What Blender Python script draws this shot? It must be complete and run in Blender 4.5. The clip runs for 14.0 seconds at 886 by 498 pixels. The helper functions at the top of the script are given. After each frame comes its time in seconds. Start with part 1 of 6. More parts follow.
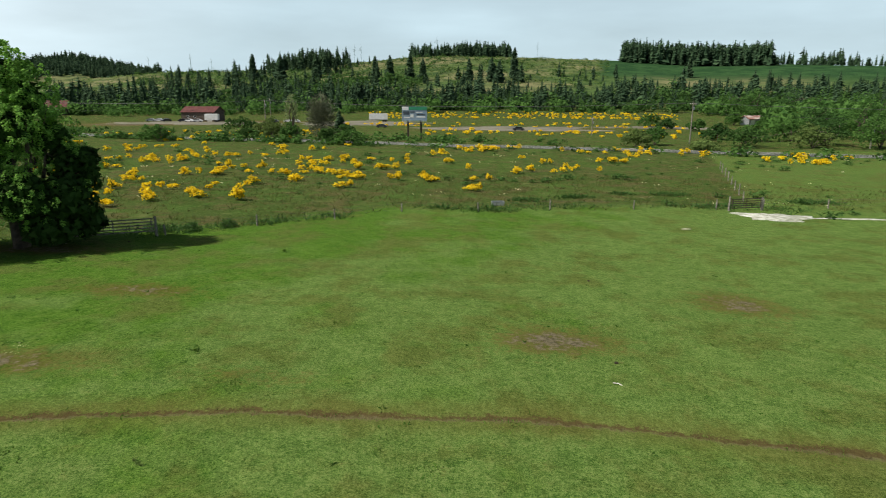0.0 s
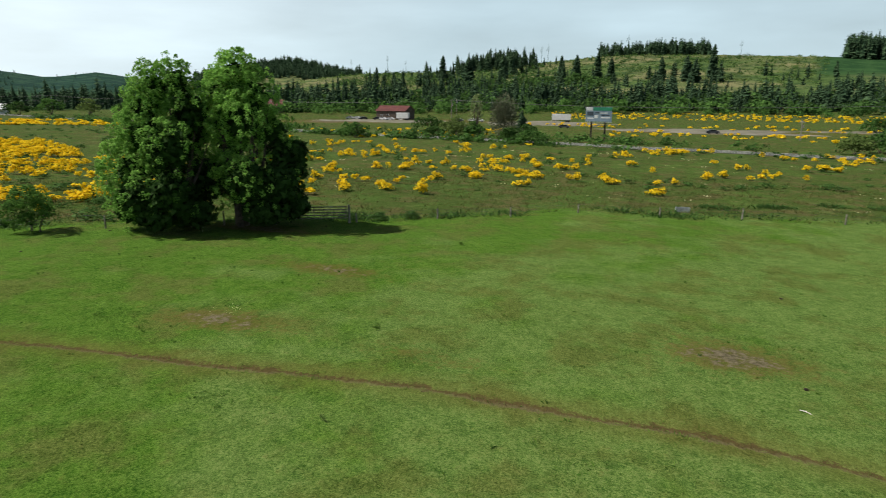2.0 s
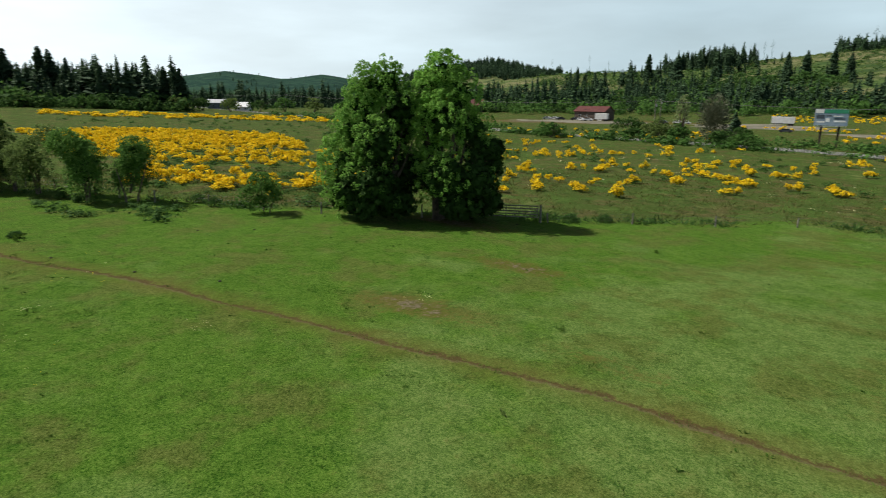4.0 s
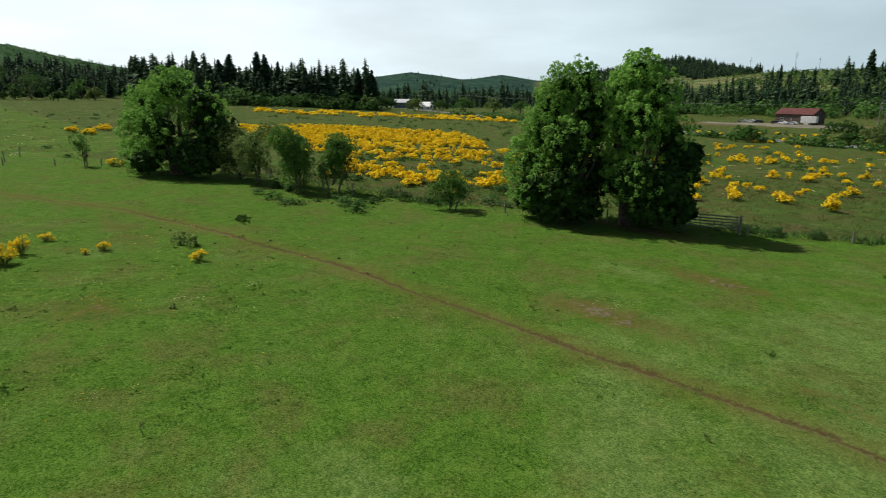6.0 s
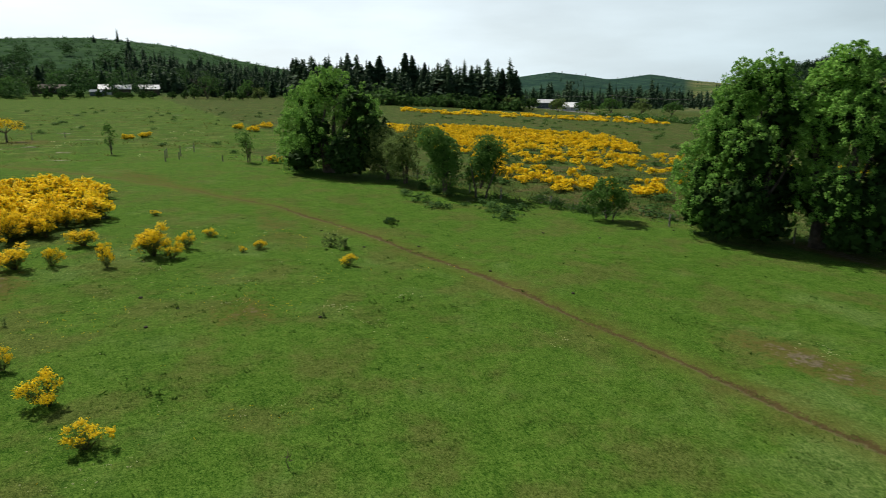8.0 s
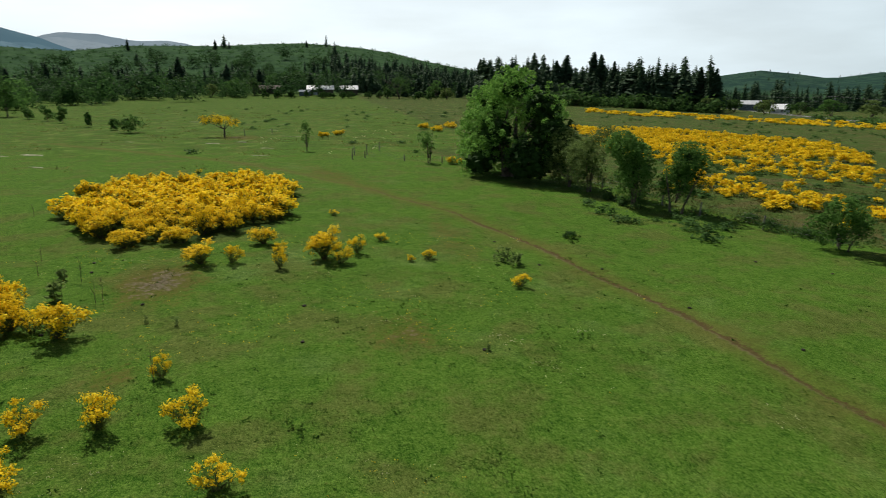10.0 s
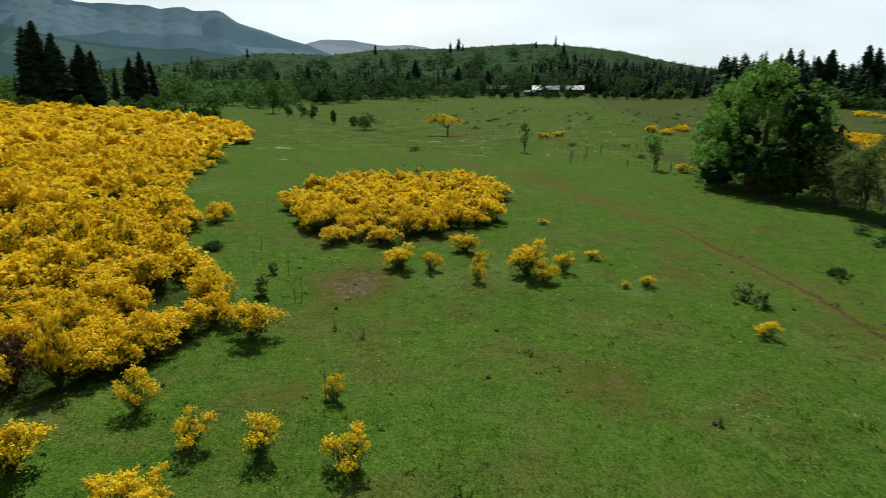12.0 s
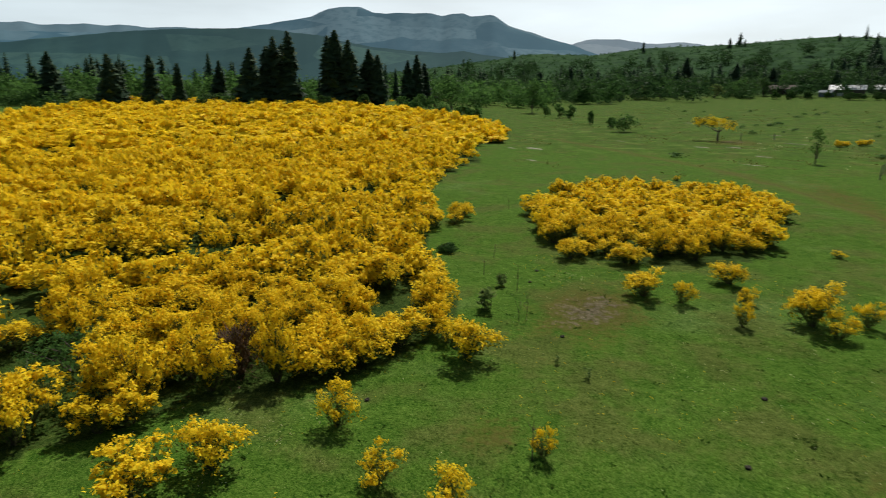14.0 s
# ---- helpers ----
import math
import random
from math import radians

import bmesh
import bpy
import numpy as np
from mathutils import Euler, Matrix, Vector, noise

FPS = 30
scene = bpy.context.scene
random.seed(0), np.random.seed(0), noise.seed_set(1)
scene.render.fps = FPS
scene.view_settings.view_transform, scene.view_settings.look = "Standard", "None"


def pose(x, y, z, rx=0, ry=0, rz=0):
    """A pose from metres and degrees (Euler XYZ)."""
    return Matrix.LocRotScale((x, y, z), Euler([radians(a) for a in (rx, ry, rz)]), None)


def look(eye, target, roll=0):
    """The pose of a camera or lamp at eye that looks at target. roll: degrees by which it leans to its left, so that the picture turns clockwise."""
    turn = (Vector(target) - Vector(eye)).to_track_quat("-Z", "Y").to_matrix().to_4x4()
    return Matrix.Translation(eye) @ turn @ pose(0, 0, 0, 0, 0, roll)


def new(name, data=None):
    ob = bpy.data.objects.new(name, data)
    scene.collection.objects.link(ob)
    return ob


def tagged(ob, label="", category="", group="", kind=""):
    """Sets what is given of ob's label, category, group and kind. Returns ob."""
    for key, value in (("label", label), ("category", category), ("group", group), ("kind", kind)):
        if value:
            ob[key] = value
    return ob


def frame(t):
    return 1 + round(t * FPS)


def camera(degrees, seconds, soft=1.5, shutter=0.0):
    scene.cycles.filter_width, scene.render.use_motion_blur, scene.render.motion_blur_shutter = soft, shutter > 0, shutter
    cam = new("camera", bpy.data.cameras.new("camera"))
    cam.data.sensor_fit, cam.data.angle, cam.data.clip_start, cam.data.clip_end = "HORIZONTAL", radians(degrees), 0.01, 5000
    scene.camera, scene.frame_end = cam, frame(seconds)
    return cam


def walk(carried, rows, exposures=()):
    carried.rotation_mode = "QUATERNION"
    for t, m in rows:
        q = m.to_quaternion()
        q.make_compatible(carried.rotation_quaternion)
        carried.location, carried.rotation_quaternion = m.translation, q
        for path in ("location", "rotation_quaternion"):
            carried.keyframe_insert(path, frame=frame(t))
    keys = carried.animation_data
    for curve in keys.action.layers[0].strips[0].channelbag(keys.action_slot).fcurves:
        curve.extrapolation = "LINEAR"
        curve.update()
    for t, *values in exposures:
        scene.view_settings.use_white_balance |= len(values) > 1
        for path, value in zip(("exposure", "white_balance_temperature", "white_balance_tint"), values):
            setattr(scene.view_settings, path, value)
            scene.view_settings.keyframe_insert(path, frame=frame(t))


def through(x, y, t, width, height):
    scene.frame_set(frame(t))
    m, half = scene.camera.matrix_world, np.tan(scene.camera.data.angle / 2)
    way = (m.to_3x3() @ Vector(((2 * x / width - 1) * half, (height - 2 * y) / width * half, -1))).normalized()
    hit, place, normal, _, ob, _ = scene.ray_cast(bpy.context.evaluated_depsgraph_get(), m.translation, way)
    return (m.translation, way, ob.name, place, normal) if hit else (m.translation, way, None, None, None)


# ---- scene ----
# ---- camera ----
cam = camera(71.04, 14.0, soft=1.0, shutter=0.4)
PATH = [
    (0.0, 0.000, 0.000, 10.700, 75.71, -0.07, 0.41),
    (0.5, 0.198, -0.154, 10.691, 75.71, -0.07, 3.57),
    (1.0, 0.233, -0.318, 10.695, 75.71, -0.07, 7.78),
    (1.5, 0.176, -0.505, 10.689, 75.71, -0.07, 12.45),
    (2.0, 0.092, -0.637, 10.672, 75.71, -0.07, 16.80),
    (2.5, 0.012, -0.722, 10.653, 75.71, -0.07, 21.14),
    (3.0, -0.032, -0.720, 10.629, 75.71, -0.07, 25.48),
    (3.5, -0.055, -0.698, 10.620, 75.71, -0.07, 29.69),
    (4.0, -0.077, -0.704, 10.612, 75.71, -0.07, 34.45),
    (6.5, -1.754, -1.672, 10.715, 75.71, -0.07, 53.11),
    (7.0, -2.655, -1.463, 10.733, 75.71, -0.07, 55.75),
    (7.5, -3.613, -1.192, 10.720, 75.71, -0.07, 58.86),
    (8.0, -4.548, -0.870, 10.692, 75.71, -0.07, 62.81),
    (10.5, -9.746, 0.640, 10.706, 75.71, -0.07, 83.78),
    (11.0, -10.817, 0.756, 10.688, 75.71, -0.07, 88.70),
    (11.5, -11.826, 0.851, 10.668, 75.71, -0.07, 93.85),
    (12.0, -12.803, 0.885, 10.617, 75.71, -0.07, 99.20),
    (12.5, -13.782, 0.870, 10.587, 75.71, -0.07, 104.78),
    (13.0, -14.700, 0.794, 10.573, 75.71, -0.07, 110.58),
    (13.5, -15.494, 0.560, 10.534, 75.71, -0.07, 116.08),
    (14.0, -16.351, 0.150, 10.545, 75.71, -0.07, 122.29),
]
walk(cam, [(t, pose(*p)) for t, *p in PATH], [(0.0, 0.44), (3.0, 0.36), (6.5, 0.22), (11.0, 0.08), (14.0, 0.00)])

# ---- sky and sun ----
SUN_AZ, SUN_EL = radians(105.0), radians(50.0)          # bearing counted from +y towards -x
SUN_DIR = Vector((-math.sin(SUN_AZ) * math.cos(SUN_EL), math.cos(SUN_AZ) * math.cos(SUN_EL), math.sin(SUN_EL)))
world = bpy.data.worlds.new("sky")
scene.world = world
world.use_nodes = True
wn, wl = world.node_tree.nodes, world.node_tree.links
wn.clear()
w_out, w_bg, w_mix = wn.new("ShaderNodeOutputWorld"), wn.new("ShaderNodeBackground"), wn.new("ShaderNodeMixRGB")
w_sky, w_co, w_map = wn.new("ShaderNodeTexSky"), wn.new("ShaderNodeTexCoord"), wn.new("ShaderNodeMapping")
w_noise, w_ramp = wn.new("ShaderNodeTexNoise"), wn.new("ShaderNodeValToRGB")
w_sky.sky_type, w_sky.sun_disc = "NISHITA", False
w_sky.sun_elevation, w_sky.sun_rotation = SUN_EL, -SUN_AZ
w_sky.air_density, w_sky.dust_density, w_sky.ozone_density = 1.0, 2.5, 1.0
w_map.inputs["Scale"].default_value = (1.5, 1.5, 7.0)
w_noise.inputs["Scale"].default_value, w_noise.inputs["Detail"].default_value = 2.2, 6.0
w_ramp.color_ramp.elements[0].position, w_ramp.color_ramp.elements[0].color = 0.3, (0.7, 0.7, 0.7, 1)
w_ramp.color_ramp.elements[1].position, w_ramp.color_ramp.elements[1].color = 0.75, (1.0, 1.0, 1.0, 1)
w_sep, w_high, w_mul = wn.new("ShaderNodeSeparateXYZ"), wn.new("ShaderNodeMapRange"), wn.new("ShaderNodeMath")
w_high.inputs["From Min"].default_value, w_high.inputs["From Max"].default_value = 0.11, 0.30
w_high.inputs["To Min"].default_value, w_high.inputs["To Max"].default_value = 0.96, 0.05
w_mul.operation = "MULTIPLY"
# thin bright cloud veil, thickest towards the horizon and brightest round the sun
w_dot, w_glow, w_veil = wn.new("ShaderNodeVectorMath"), wn.new("ShaderNodeMapRange"), wn.new("ShaderNodeMixRGB")
w_dot.operation = "DOT_PRODUCT"
w_dot.inputs[1].default_value = SUN_DIR
w_glow.inputs["From Min"].default_value, w_glow.inputs["From Max"].default_value = 0.08, 0.75
w_veil.inputs["Color1"].default_value, w_veil.inputs["Color2"].default_value = (6.0, 7.7, 8.5, 1), (12.9, 14.4, 15.1, 1)
wl.new(w_co.outputs["Generated"], w_dot.inputs[0])
wl.new(w_dot.outputs["Value"], w_glow.inputs["Value"])
wl.new(w_glow.outputs["Result"], w_veil.inputs["Fac"])
wl.new(w_veil.outputs["Color"], w_mix.inputs["Color2"])
w_bg.inputs["Strength"].default_value = 0.08
wl.new(w_co.outputs["Generated"], w_map.inputs["Vector"])
wl.new(w_co.outputs["Generated"], w_sep.inputs["Vector"])
wl.new(w_sep.outputs["Z"], w_high.inputs["Value"])
wl.new(w_map.outputs["Vector"], w_noise.inputs["Vector"])
wl.new(w_noise.outputs["Fac"], w_ramp.inputs["Fac"])
wl.new(w_ramp.outputs["Color"], w_mul.inputs[0])
wl.new(w_high.outputs["Result"], w_mul.inputs[1])
wl.new(w_mul.outputs["Value"], w_mix.inputs["Fac"])
w_dim = wn.new("ShaderNodeMixRGB")
w_dim.blend_type, w_dim.inputs["Fac"].default_value, w_dim.inputs["Color2"].default_value = "MULTIPLY", 1.0, (0.58, 0.58, 0.58, 1)
wl.new(w_sky.outputs["Color"], w_dim.inputs["Color1"])
wl.new(w_dim.outputs["Color"], w_mix.inputs["Color1"])
wl.new(w_mix.outputs["Color"], w_bg.inputs["Color"])
wl.new(w_bg.outputs["Background"], w_out.inputs["Surface"])
sun_lamp = bpy.data.lights.new("sun", "SUN")
sun_lamp.energy, sun_lamp.angle, sun_lamp.color = 5.0, radians(0.6), (1.0, 0.95, 0.87)
sun = new("sun", sun_lamp)
sun.matrix_world = look(SUN_DIR * 100, (0, 0, 0))

# ---- materials ----
def material(name, rough=0.8, spec=0.3):
    m = bpy.data.materials.new(name)
    m.use_nodes = True
    b = m.node_tree.nodes["Principled BSDF"]
    b.inputs["Roughness"].default_value, b.inputs["Specular IOR Level"].default_value = rough, spec
    return m, m.node_tree.nodes, m.node_tree.links, b


def rgb(c):
    return (c[0], c[1], c[2], 1.0)


def mixed(nodes, links, fac, a, b, blend="MIX"):
    """A colour mix of a and b (colours or sockets) by fac (number or socket)."""
    n = nodes.new("ShaderNodeMixRGB")
    n.blend_type = blend
    for key, v in (("Fac", fac), ("Color1", a), ("Color2", b)):
        if isinstance(v, bpy.types.NodeSocket):
            links.new(v, n.inputs[key])
        else:
            n.inputs[key].default_value = v if key == "Fac" else rgb(v)
    return n.outputs["Color"]


def noise_tex(nodes, links, scale, detail=4.0, rough=0.55, vec=None):
    n = nodes.new("ShaderNodeTexNoise")
    n.inputs["Scale"].default_value, n.inputs["Detail"].default_value, n.inputs["Roughness"].default_value = scale, detail, rough
    if vec is None:
        co = nodes.new("ShaderNodeTexCoord")
        vec = co.outputs["Object"]
    links.new(vec, n.inputs["Vector"])
    return n.outputs["Fac"]


def ramp(nodes, links, fac, lo, hi, a=0.0, b=1.0):
    n = nodes.new("ShaderNodeMapRange")
    n.interpolation_type = "SMOOTHSTEP"
    links.new(fac, n.inputs["Value"])
    for key, v in (("From Min", lo), ("From Max", hi), ("To Min", a), ("To Max", b)):
        n.inputs[key].default_value = v
    return n.outputs["Result"]


def maths(nodes, links, op, a, b=0.0):
    n = nodes.new("ShaderNodeMath")
    n.operation = op
    for i, v in enumerate((a, b)):
        if isinstance(v, bpy.types.NodeSocket):
            links.new(v, n.inputs[i])
        else:
            n.inputs[i].default_value = v
    return n.outputs[0]


def bumped(nodes, links, bsdf, height, strength, distance):
    n = nodes.new("ShaderNodeBump")
    n.inputs["Strength"].default_value, n.inputs["Distance"].default_value = strength, distance
    links.new(height, n.inputs["Height"])
    links.new(n.outputs["Normal"], bsdf.inputs["Normal"])


def leaf_material(name, dark, light, through=0.3, dry=None):
    """Leaves or petals: each one its own shade, with light passing through."""
    m, n, l, b = material(name, 0.7, 0.04)
    g, o = n.new("ShaderNodeNewGeometry"), n.new("ShaderNodeObjectInfo")
    co = n.new("ShaderNodeTexCoord")
    patch = noise_tex(n, l, 0.35, 3.0, 0.6, co.outputs["Object"])
    c = mixed(n, l, g.outputs["Random Per Island"], dark, light)
    c = mixed(n, l, ramp(n, l, patch, 0.35, 0.7, 0.0, 0.5), c, dry or light)
    c = mixed(n, l, maths(n, l, "MULTIPLY", o.outputs["Random"], 0.35), c, dark)
    l.new(c, b.inputs["Base Color"])
    t, mix, out = n.new("ShaderNodeBsdfTranslucent"), n.new("ShaderNodeMixShader"), n["Material Output"]
    l.new(c, t.inputs["Color"])
    mix.inputs["Fac"].default_value = through
    l.new(b.outputs["BSDF"], mix.inputs[1])
    l.new(t.outputs["BSDF"], mix.inputs[2])
    l.new(mix.outputs["Shader"], out.inputs["Surface"])
    return m


def rough_material(name, dark, light, scale, rough=0.85, bump=0.3, distance=0.02, metal=0.0):
    """A matt surface in two shades at two scales."""
    m, n, l, b = material(name, rough, 0.25)
    big, fine = noise_tex(n, l, scale, 4.0), noise_tex(n, l, scale * 9, 5.0)
    c = mixed(n, l, ramp(n, l, big, 0.3, 0.7), dark, light)
    c = mixed(n, l, ramp(n, l, fine, 0.35, 0.8, 0.0, 0.5), c, dark)
    l.new(c, b.inputs["Base Color"])
    b.inputs["Metallic"].default_value = metal
    bumped(n, l, b, fine, bump, distance)
    return m


M_BARK = rough_material("bark", (0.05, 0.04, 0.03), (0.16, 0.13, 0.10), 2.0, 0.9, 0.6, 0.03)
M_MAPLE = leaf_material("broad_leaves", (0.058, 0.150, 0.026), (0.310, 0.560, 0.110), 0.38)
# Shaded copy of the broad leaves: crown shade put into the colour.
M_SHADE_LEAF = leaf_material("shade_dark_leaves", (0.014, 0.036, 0.008), (0.040, 0.085, 0.018), 0.10)
M_WILLOW = leaf_material("willow_leaves", (0.028, 0.072, 0.018), (0.090, 0.170, 0.042), 0.38)
M_OLIVE = leaf_material("olive_leaves", (0.066, 0.110, 0.028), (0.195, 0.270, 0.080), 0.46)
M_FIR = leaf_material("fir_needles", (0.021, 0.047, 0.025), (0.068, 0.116, 0.055), 0.2)
M_YOUNG_FIR = leaf_material("young_fir_needles", (0.032, 0.080, 0.026), (0.056, 0.122, 0.036), 0.46)
M_ALDER = leaf_material("alder_leaves", (0.040, 0.100, 0.024), (0.115, 0.230, 0.052), 0.48)
M_FAR_LEAF = leaf_material("far_tree_leaves", (0.034, 0.084, 0.023), (0.064, 0.132, 0.034), 0.40)
M_FAR_DARK = leaf_material("far_dark_leaves", (0.026, 0.064, 0.020), (0.048, 0.100, 0.030), 0.36)
M_SAPLING = leaf_material("young_tree_leaves", (0.045, 0.112, 0.022), (0.150, 0.285, 0.060), 0.44)
M_FLOWER = leaf_material("broom_flowers", (0.68, 0.46, 0.011), (0.94, 0.745, 0.034), 0.35, (0.79, 0.55, 0.018))
M_BROOM_GREEN = leaf_material("broom_twigs", (0.05, 0.085, 0.018), (0.15, 0.18, 0.042), 0.36)
M_BROOM_STEM = rough_material("broom_stems", (0.04, 0.04, 0.02), (0.09, 0.08, 0.04), 6.0)
M_GRASS = leaf_material("grass_blades", (0.022, 0.075, 0.006), (0.105, 0.180, 0.026), 0.3, (0.11, 0.15, 0.035))
M_RED_TWIG = rough_material("reddish_twigs", (0.048, 0.030, 0.013), (0.125, 0.074, 0.032), 4.0)
M_GREY_TWIG = rough_material("grey_brown_twigs", (0.085, 0.100, 0.055), (0.190, 0.198, 0.120), 1.0)
M_DEAD = rough_material("dead_twigs", (0.05, 0.035, 0.025), (0.14, 0.10, 0.07), 5.0)


def ground_material():
    m, n, l, b = material("pasture_ground", 1.0, 0.02)
    def att(name):
        a = n.new("ShaderNodeAttribute")
        a.attribute_name = name
        return a.outputs["Fac"]
    def plus(a, c):
        return maths(n, l, "ADD", a, c)
    def swing(a, k):
        return maths(n, l, "MULTIPLY", maths(n, l, "SUBTRACT", a, 0.5), k)
    n_huge, n_big, n_mid = noise_tex(n, l, 0.035, 4.0, 0.55), noise_tex(n, l, 0.17, 6.0, 0.6), noise_tex(n, l, 1.1, 5.0, 0.62)
    n_fine, n_blade = noise_tex(n, l, 3.6, 6.0, 0.72), noise_tex(n, l, 10.0, 5.0, 0.78)
    n_tint, n_dark = noise_tex(n, l, 0.26, 7.0, 0.66), noise_tex(n, l, 0.62, 7.0, 0.7)
    n_west = noise_tex(n, l, 0.28, 6.0, 0.7)
    n_hair = noise_tex(n, l, 26.0, 3.0, 0.7)
    grain = plus(plus(maths(n, l, "ADD", swing(n_mid, 0.45), 0.5), swing(n_fine, 0.7)), plus(swing(n_blade, 1.5), swing(n_hair, 1.65)))
    def shades(dark, middle, light):
        c = mixed(n, l, ramp(n, l, grain, 0.26, 0.48), dark, middle)
        return mixed(n, l, ramp(n, l, grain, 0.52, 0.76), c, light)
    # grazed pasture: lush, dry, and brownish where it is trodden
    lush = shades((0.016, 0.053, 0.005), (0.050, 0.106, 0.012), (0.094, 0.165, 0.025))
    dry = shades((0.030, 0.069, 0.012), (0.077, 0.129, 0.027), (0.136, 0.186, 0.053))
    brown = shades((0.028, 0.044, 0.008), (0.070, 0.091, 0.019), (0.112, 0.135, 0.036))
    # Mixing towards lush also darkens the grass, standing in for shaded blades.
    lush_mix = plus(plus(att("lush"), swing(n_big, 2.6)), swing(n_huge, 1.6))
    c = mixed(n, l, ramp(n, l, lush_mix, 0.15, 0.75), dry, lush)
    c = mixed(n, l, ramp(n, l, n_tint, 0.46, 0.63, 0.0, 0.85), c, brown)
    # rough, uncut meadow
    md = shades((0.018, 0.037, 0.006), (0.041, 0.068, 0.014), (0.077, 0.102, 0.030))
    md = mixed(n, l, ramp(n, l, n_tint, 0.47, 0.60, 0.0, 0.9), md, shades((0.030, 0.028, 0.009), (0.070, 0.063, 0.023), (0.116, 0.106, 0.047)))
    md = mixed(n, l, ramp(n, l, n_big, 0.52, 0.62, 0.0, 0.6), md, shades((0.020, 0.052, 0.008), (0.048, 0.096, 0.017), (0.090, 0.140, 0.034)))
    md = mixed(n, l, ramp(n, l, n_dark, 0.56, 0.64, 0.0, 0.8), md, (0.015, 0.032, 0.007))
    md = mixed(n, l, ramp(n, l, n_west, 0.57, 0.66, 0.0, 0.65), md, (0.108, 0.122, 0.042))
    edge = plus(att("meadow"), swing(n_mid, 0.5))
    c = mixed(n, l, ramp(n, l, edge, 0.35, 0.65), c, md)
    # tussocky western field
    west = mixed(n, l, ramp(n, l, n_west, 0.36, 0.50, 0.35, 1.0), (0.030, 0.054, 0.010), c)
    west = mixed(n, l, ramp(n, l, n_west, 0.54, 0.66, 0.0, 0.65), west, (0.120, 0.160, 0.038))
    c = mixed(n, l, att("west"), c, west)
    # clumps of darker growth, and pale bleached tips
    c = mixed(n, l, ramp(n, l, n_dark, 0.60, 0.72, 0.0, 0.35), c, (0.016, 0.046, 0.006))
    c = mixed(n, l, ramp(n, l, n_fine, 0.62, 0.70, 0.0, 0.4), c, (0.014, 0.032, 0.005))
    c = mixed(n, l, ramp(n, l, n_hair, 0.60, 0.68, 0.0, 0.55), c, (0.137, 0.178, 0.043))
    c = mixed(n, l, ramp(n, l, n_hair, 0.40, 0.31, 0.0, 0.7), c, (0.018, 0.038, 0.006))
    # dead leaves and rough growth under the broom, darkened to paint in shade
    litter_shade = shades((0.010, 0.022, 0.004), (0.026, 0.046, 0.009), (0.056, 0.078, 0.020))
    c = mixed(n, l, ramp(n, l, plus(att("litter_shade"), swing(n_mid, 0.6)), 0.4, 0.8, 0.0, 0.85), c, litter_shade)
    # worn patches and the trodden trail
    dirt = plus(plus(att("dirt"), swing(n_mid, 1.2)), swing(n_fine, 1.5))
    soil = mixed(n, l, ramp(n, l, n_fine, 0.38, 0.62), (0.048, 0.040, 0.026), (0.140, 0.120, 0.082))
    worn = mixed(n, l, ramp(n, l, dirt, 0.15, 0.75, 0.0, 0.75), c, (0.082, 0.066, 0.017))
    c = mixed(n, l, ramp(n, l, dirt, 0.66, 0.98, 0.0, 0.85), worn, soil)
    side = plus(att("trail"), plus(swing(n_mid, 0.8), swing(n_fine, 0.9)))
    away = maths(n, l, "ABSOLUTE", side)
    c = mixed(n, l, ramp(n, l, plus(away, swing(n_mid, 1.6)), 1.9, 0.1, 0.0, 0.5), c, (0.092, 0.086, 0.022))
    path = mixed(n, l, ramp(n, l, side, -0.26, 0.02), (0.112, 0.092, 0.050), (0.064, 0.046, 0.019))
    path = mixed(n, l, ramp(n, l, n_fine, 0.55, 0.68, 0.0, 0.7), path, (0.034, 0.026, 0.010))
    c_tread = ramp(n, l, plus(away, plus(swing(n_big, 0.5), swing(n_blade, 0.7))), 0.34, 0.06, 0.0, 1.0)
    c = mixed(n, l, maths(n, l, "MULTIPLY", c_tread, att("tread")), c, path)
    # hill slopes: logged ground and young growth
    hill = mixed(n, l, ramp(n, l, noise_tex(n, l, 0.012, 5.0), 0.4, 0.62), (0.062, 0.100, 0.030), (0.150, 0.145, 0.070))
    hill = mixed(n, l, ramp(n, l, noise_tex(n, l, 0.05, 8.0, 0.78), 0.46, 0.58, 0.0, 0.85), hill, (0.026, 0.050, 0.017))
    c = mixed(n, l, att("hill"), c, hill)
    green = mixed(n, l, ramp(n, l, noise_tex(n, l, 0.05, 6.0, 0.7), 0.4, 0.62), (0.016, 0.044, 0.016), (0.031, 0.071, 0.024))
    # Far hills turn bluer with distance: haze put into the colour.
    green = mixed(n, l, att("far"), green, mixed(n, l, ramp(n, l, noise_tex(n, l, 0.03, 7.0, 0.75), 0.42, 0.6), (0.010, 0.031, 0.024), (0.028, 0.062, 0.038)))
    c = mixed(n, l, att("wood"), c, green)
    l.new(c, b.inputs["Base Color"])
    hgt = plus(maths(n, l, "MULTIPLY", n_mid, 0.15), plus(maths(n, l, "MULTIPLY", n_fine, 0.05), plus(maths(n, l, "MULTIPLY", n_blade, 0.022), maths(n, l, "MULTIPLY", n_hair, 0.010))))
    bumped(n, l, b, hgt, 1.0, 1.0)
    return m


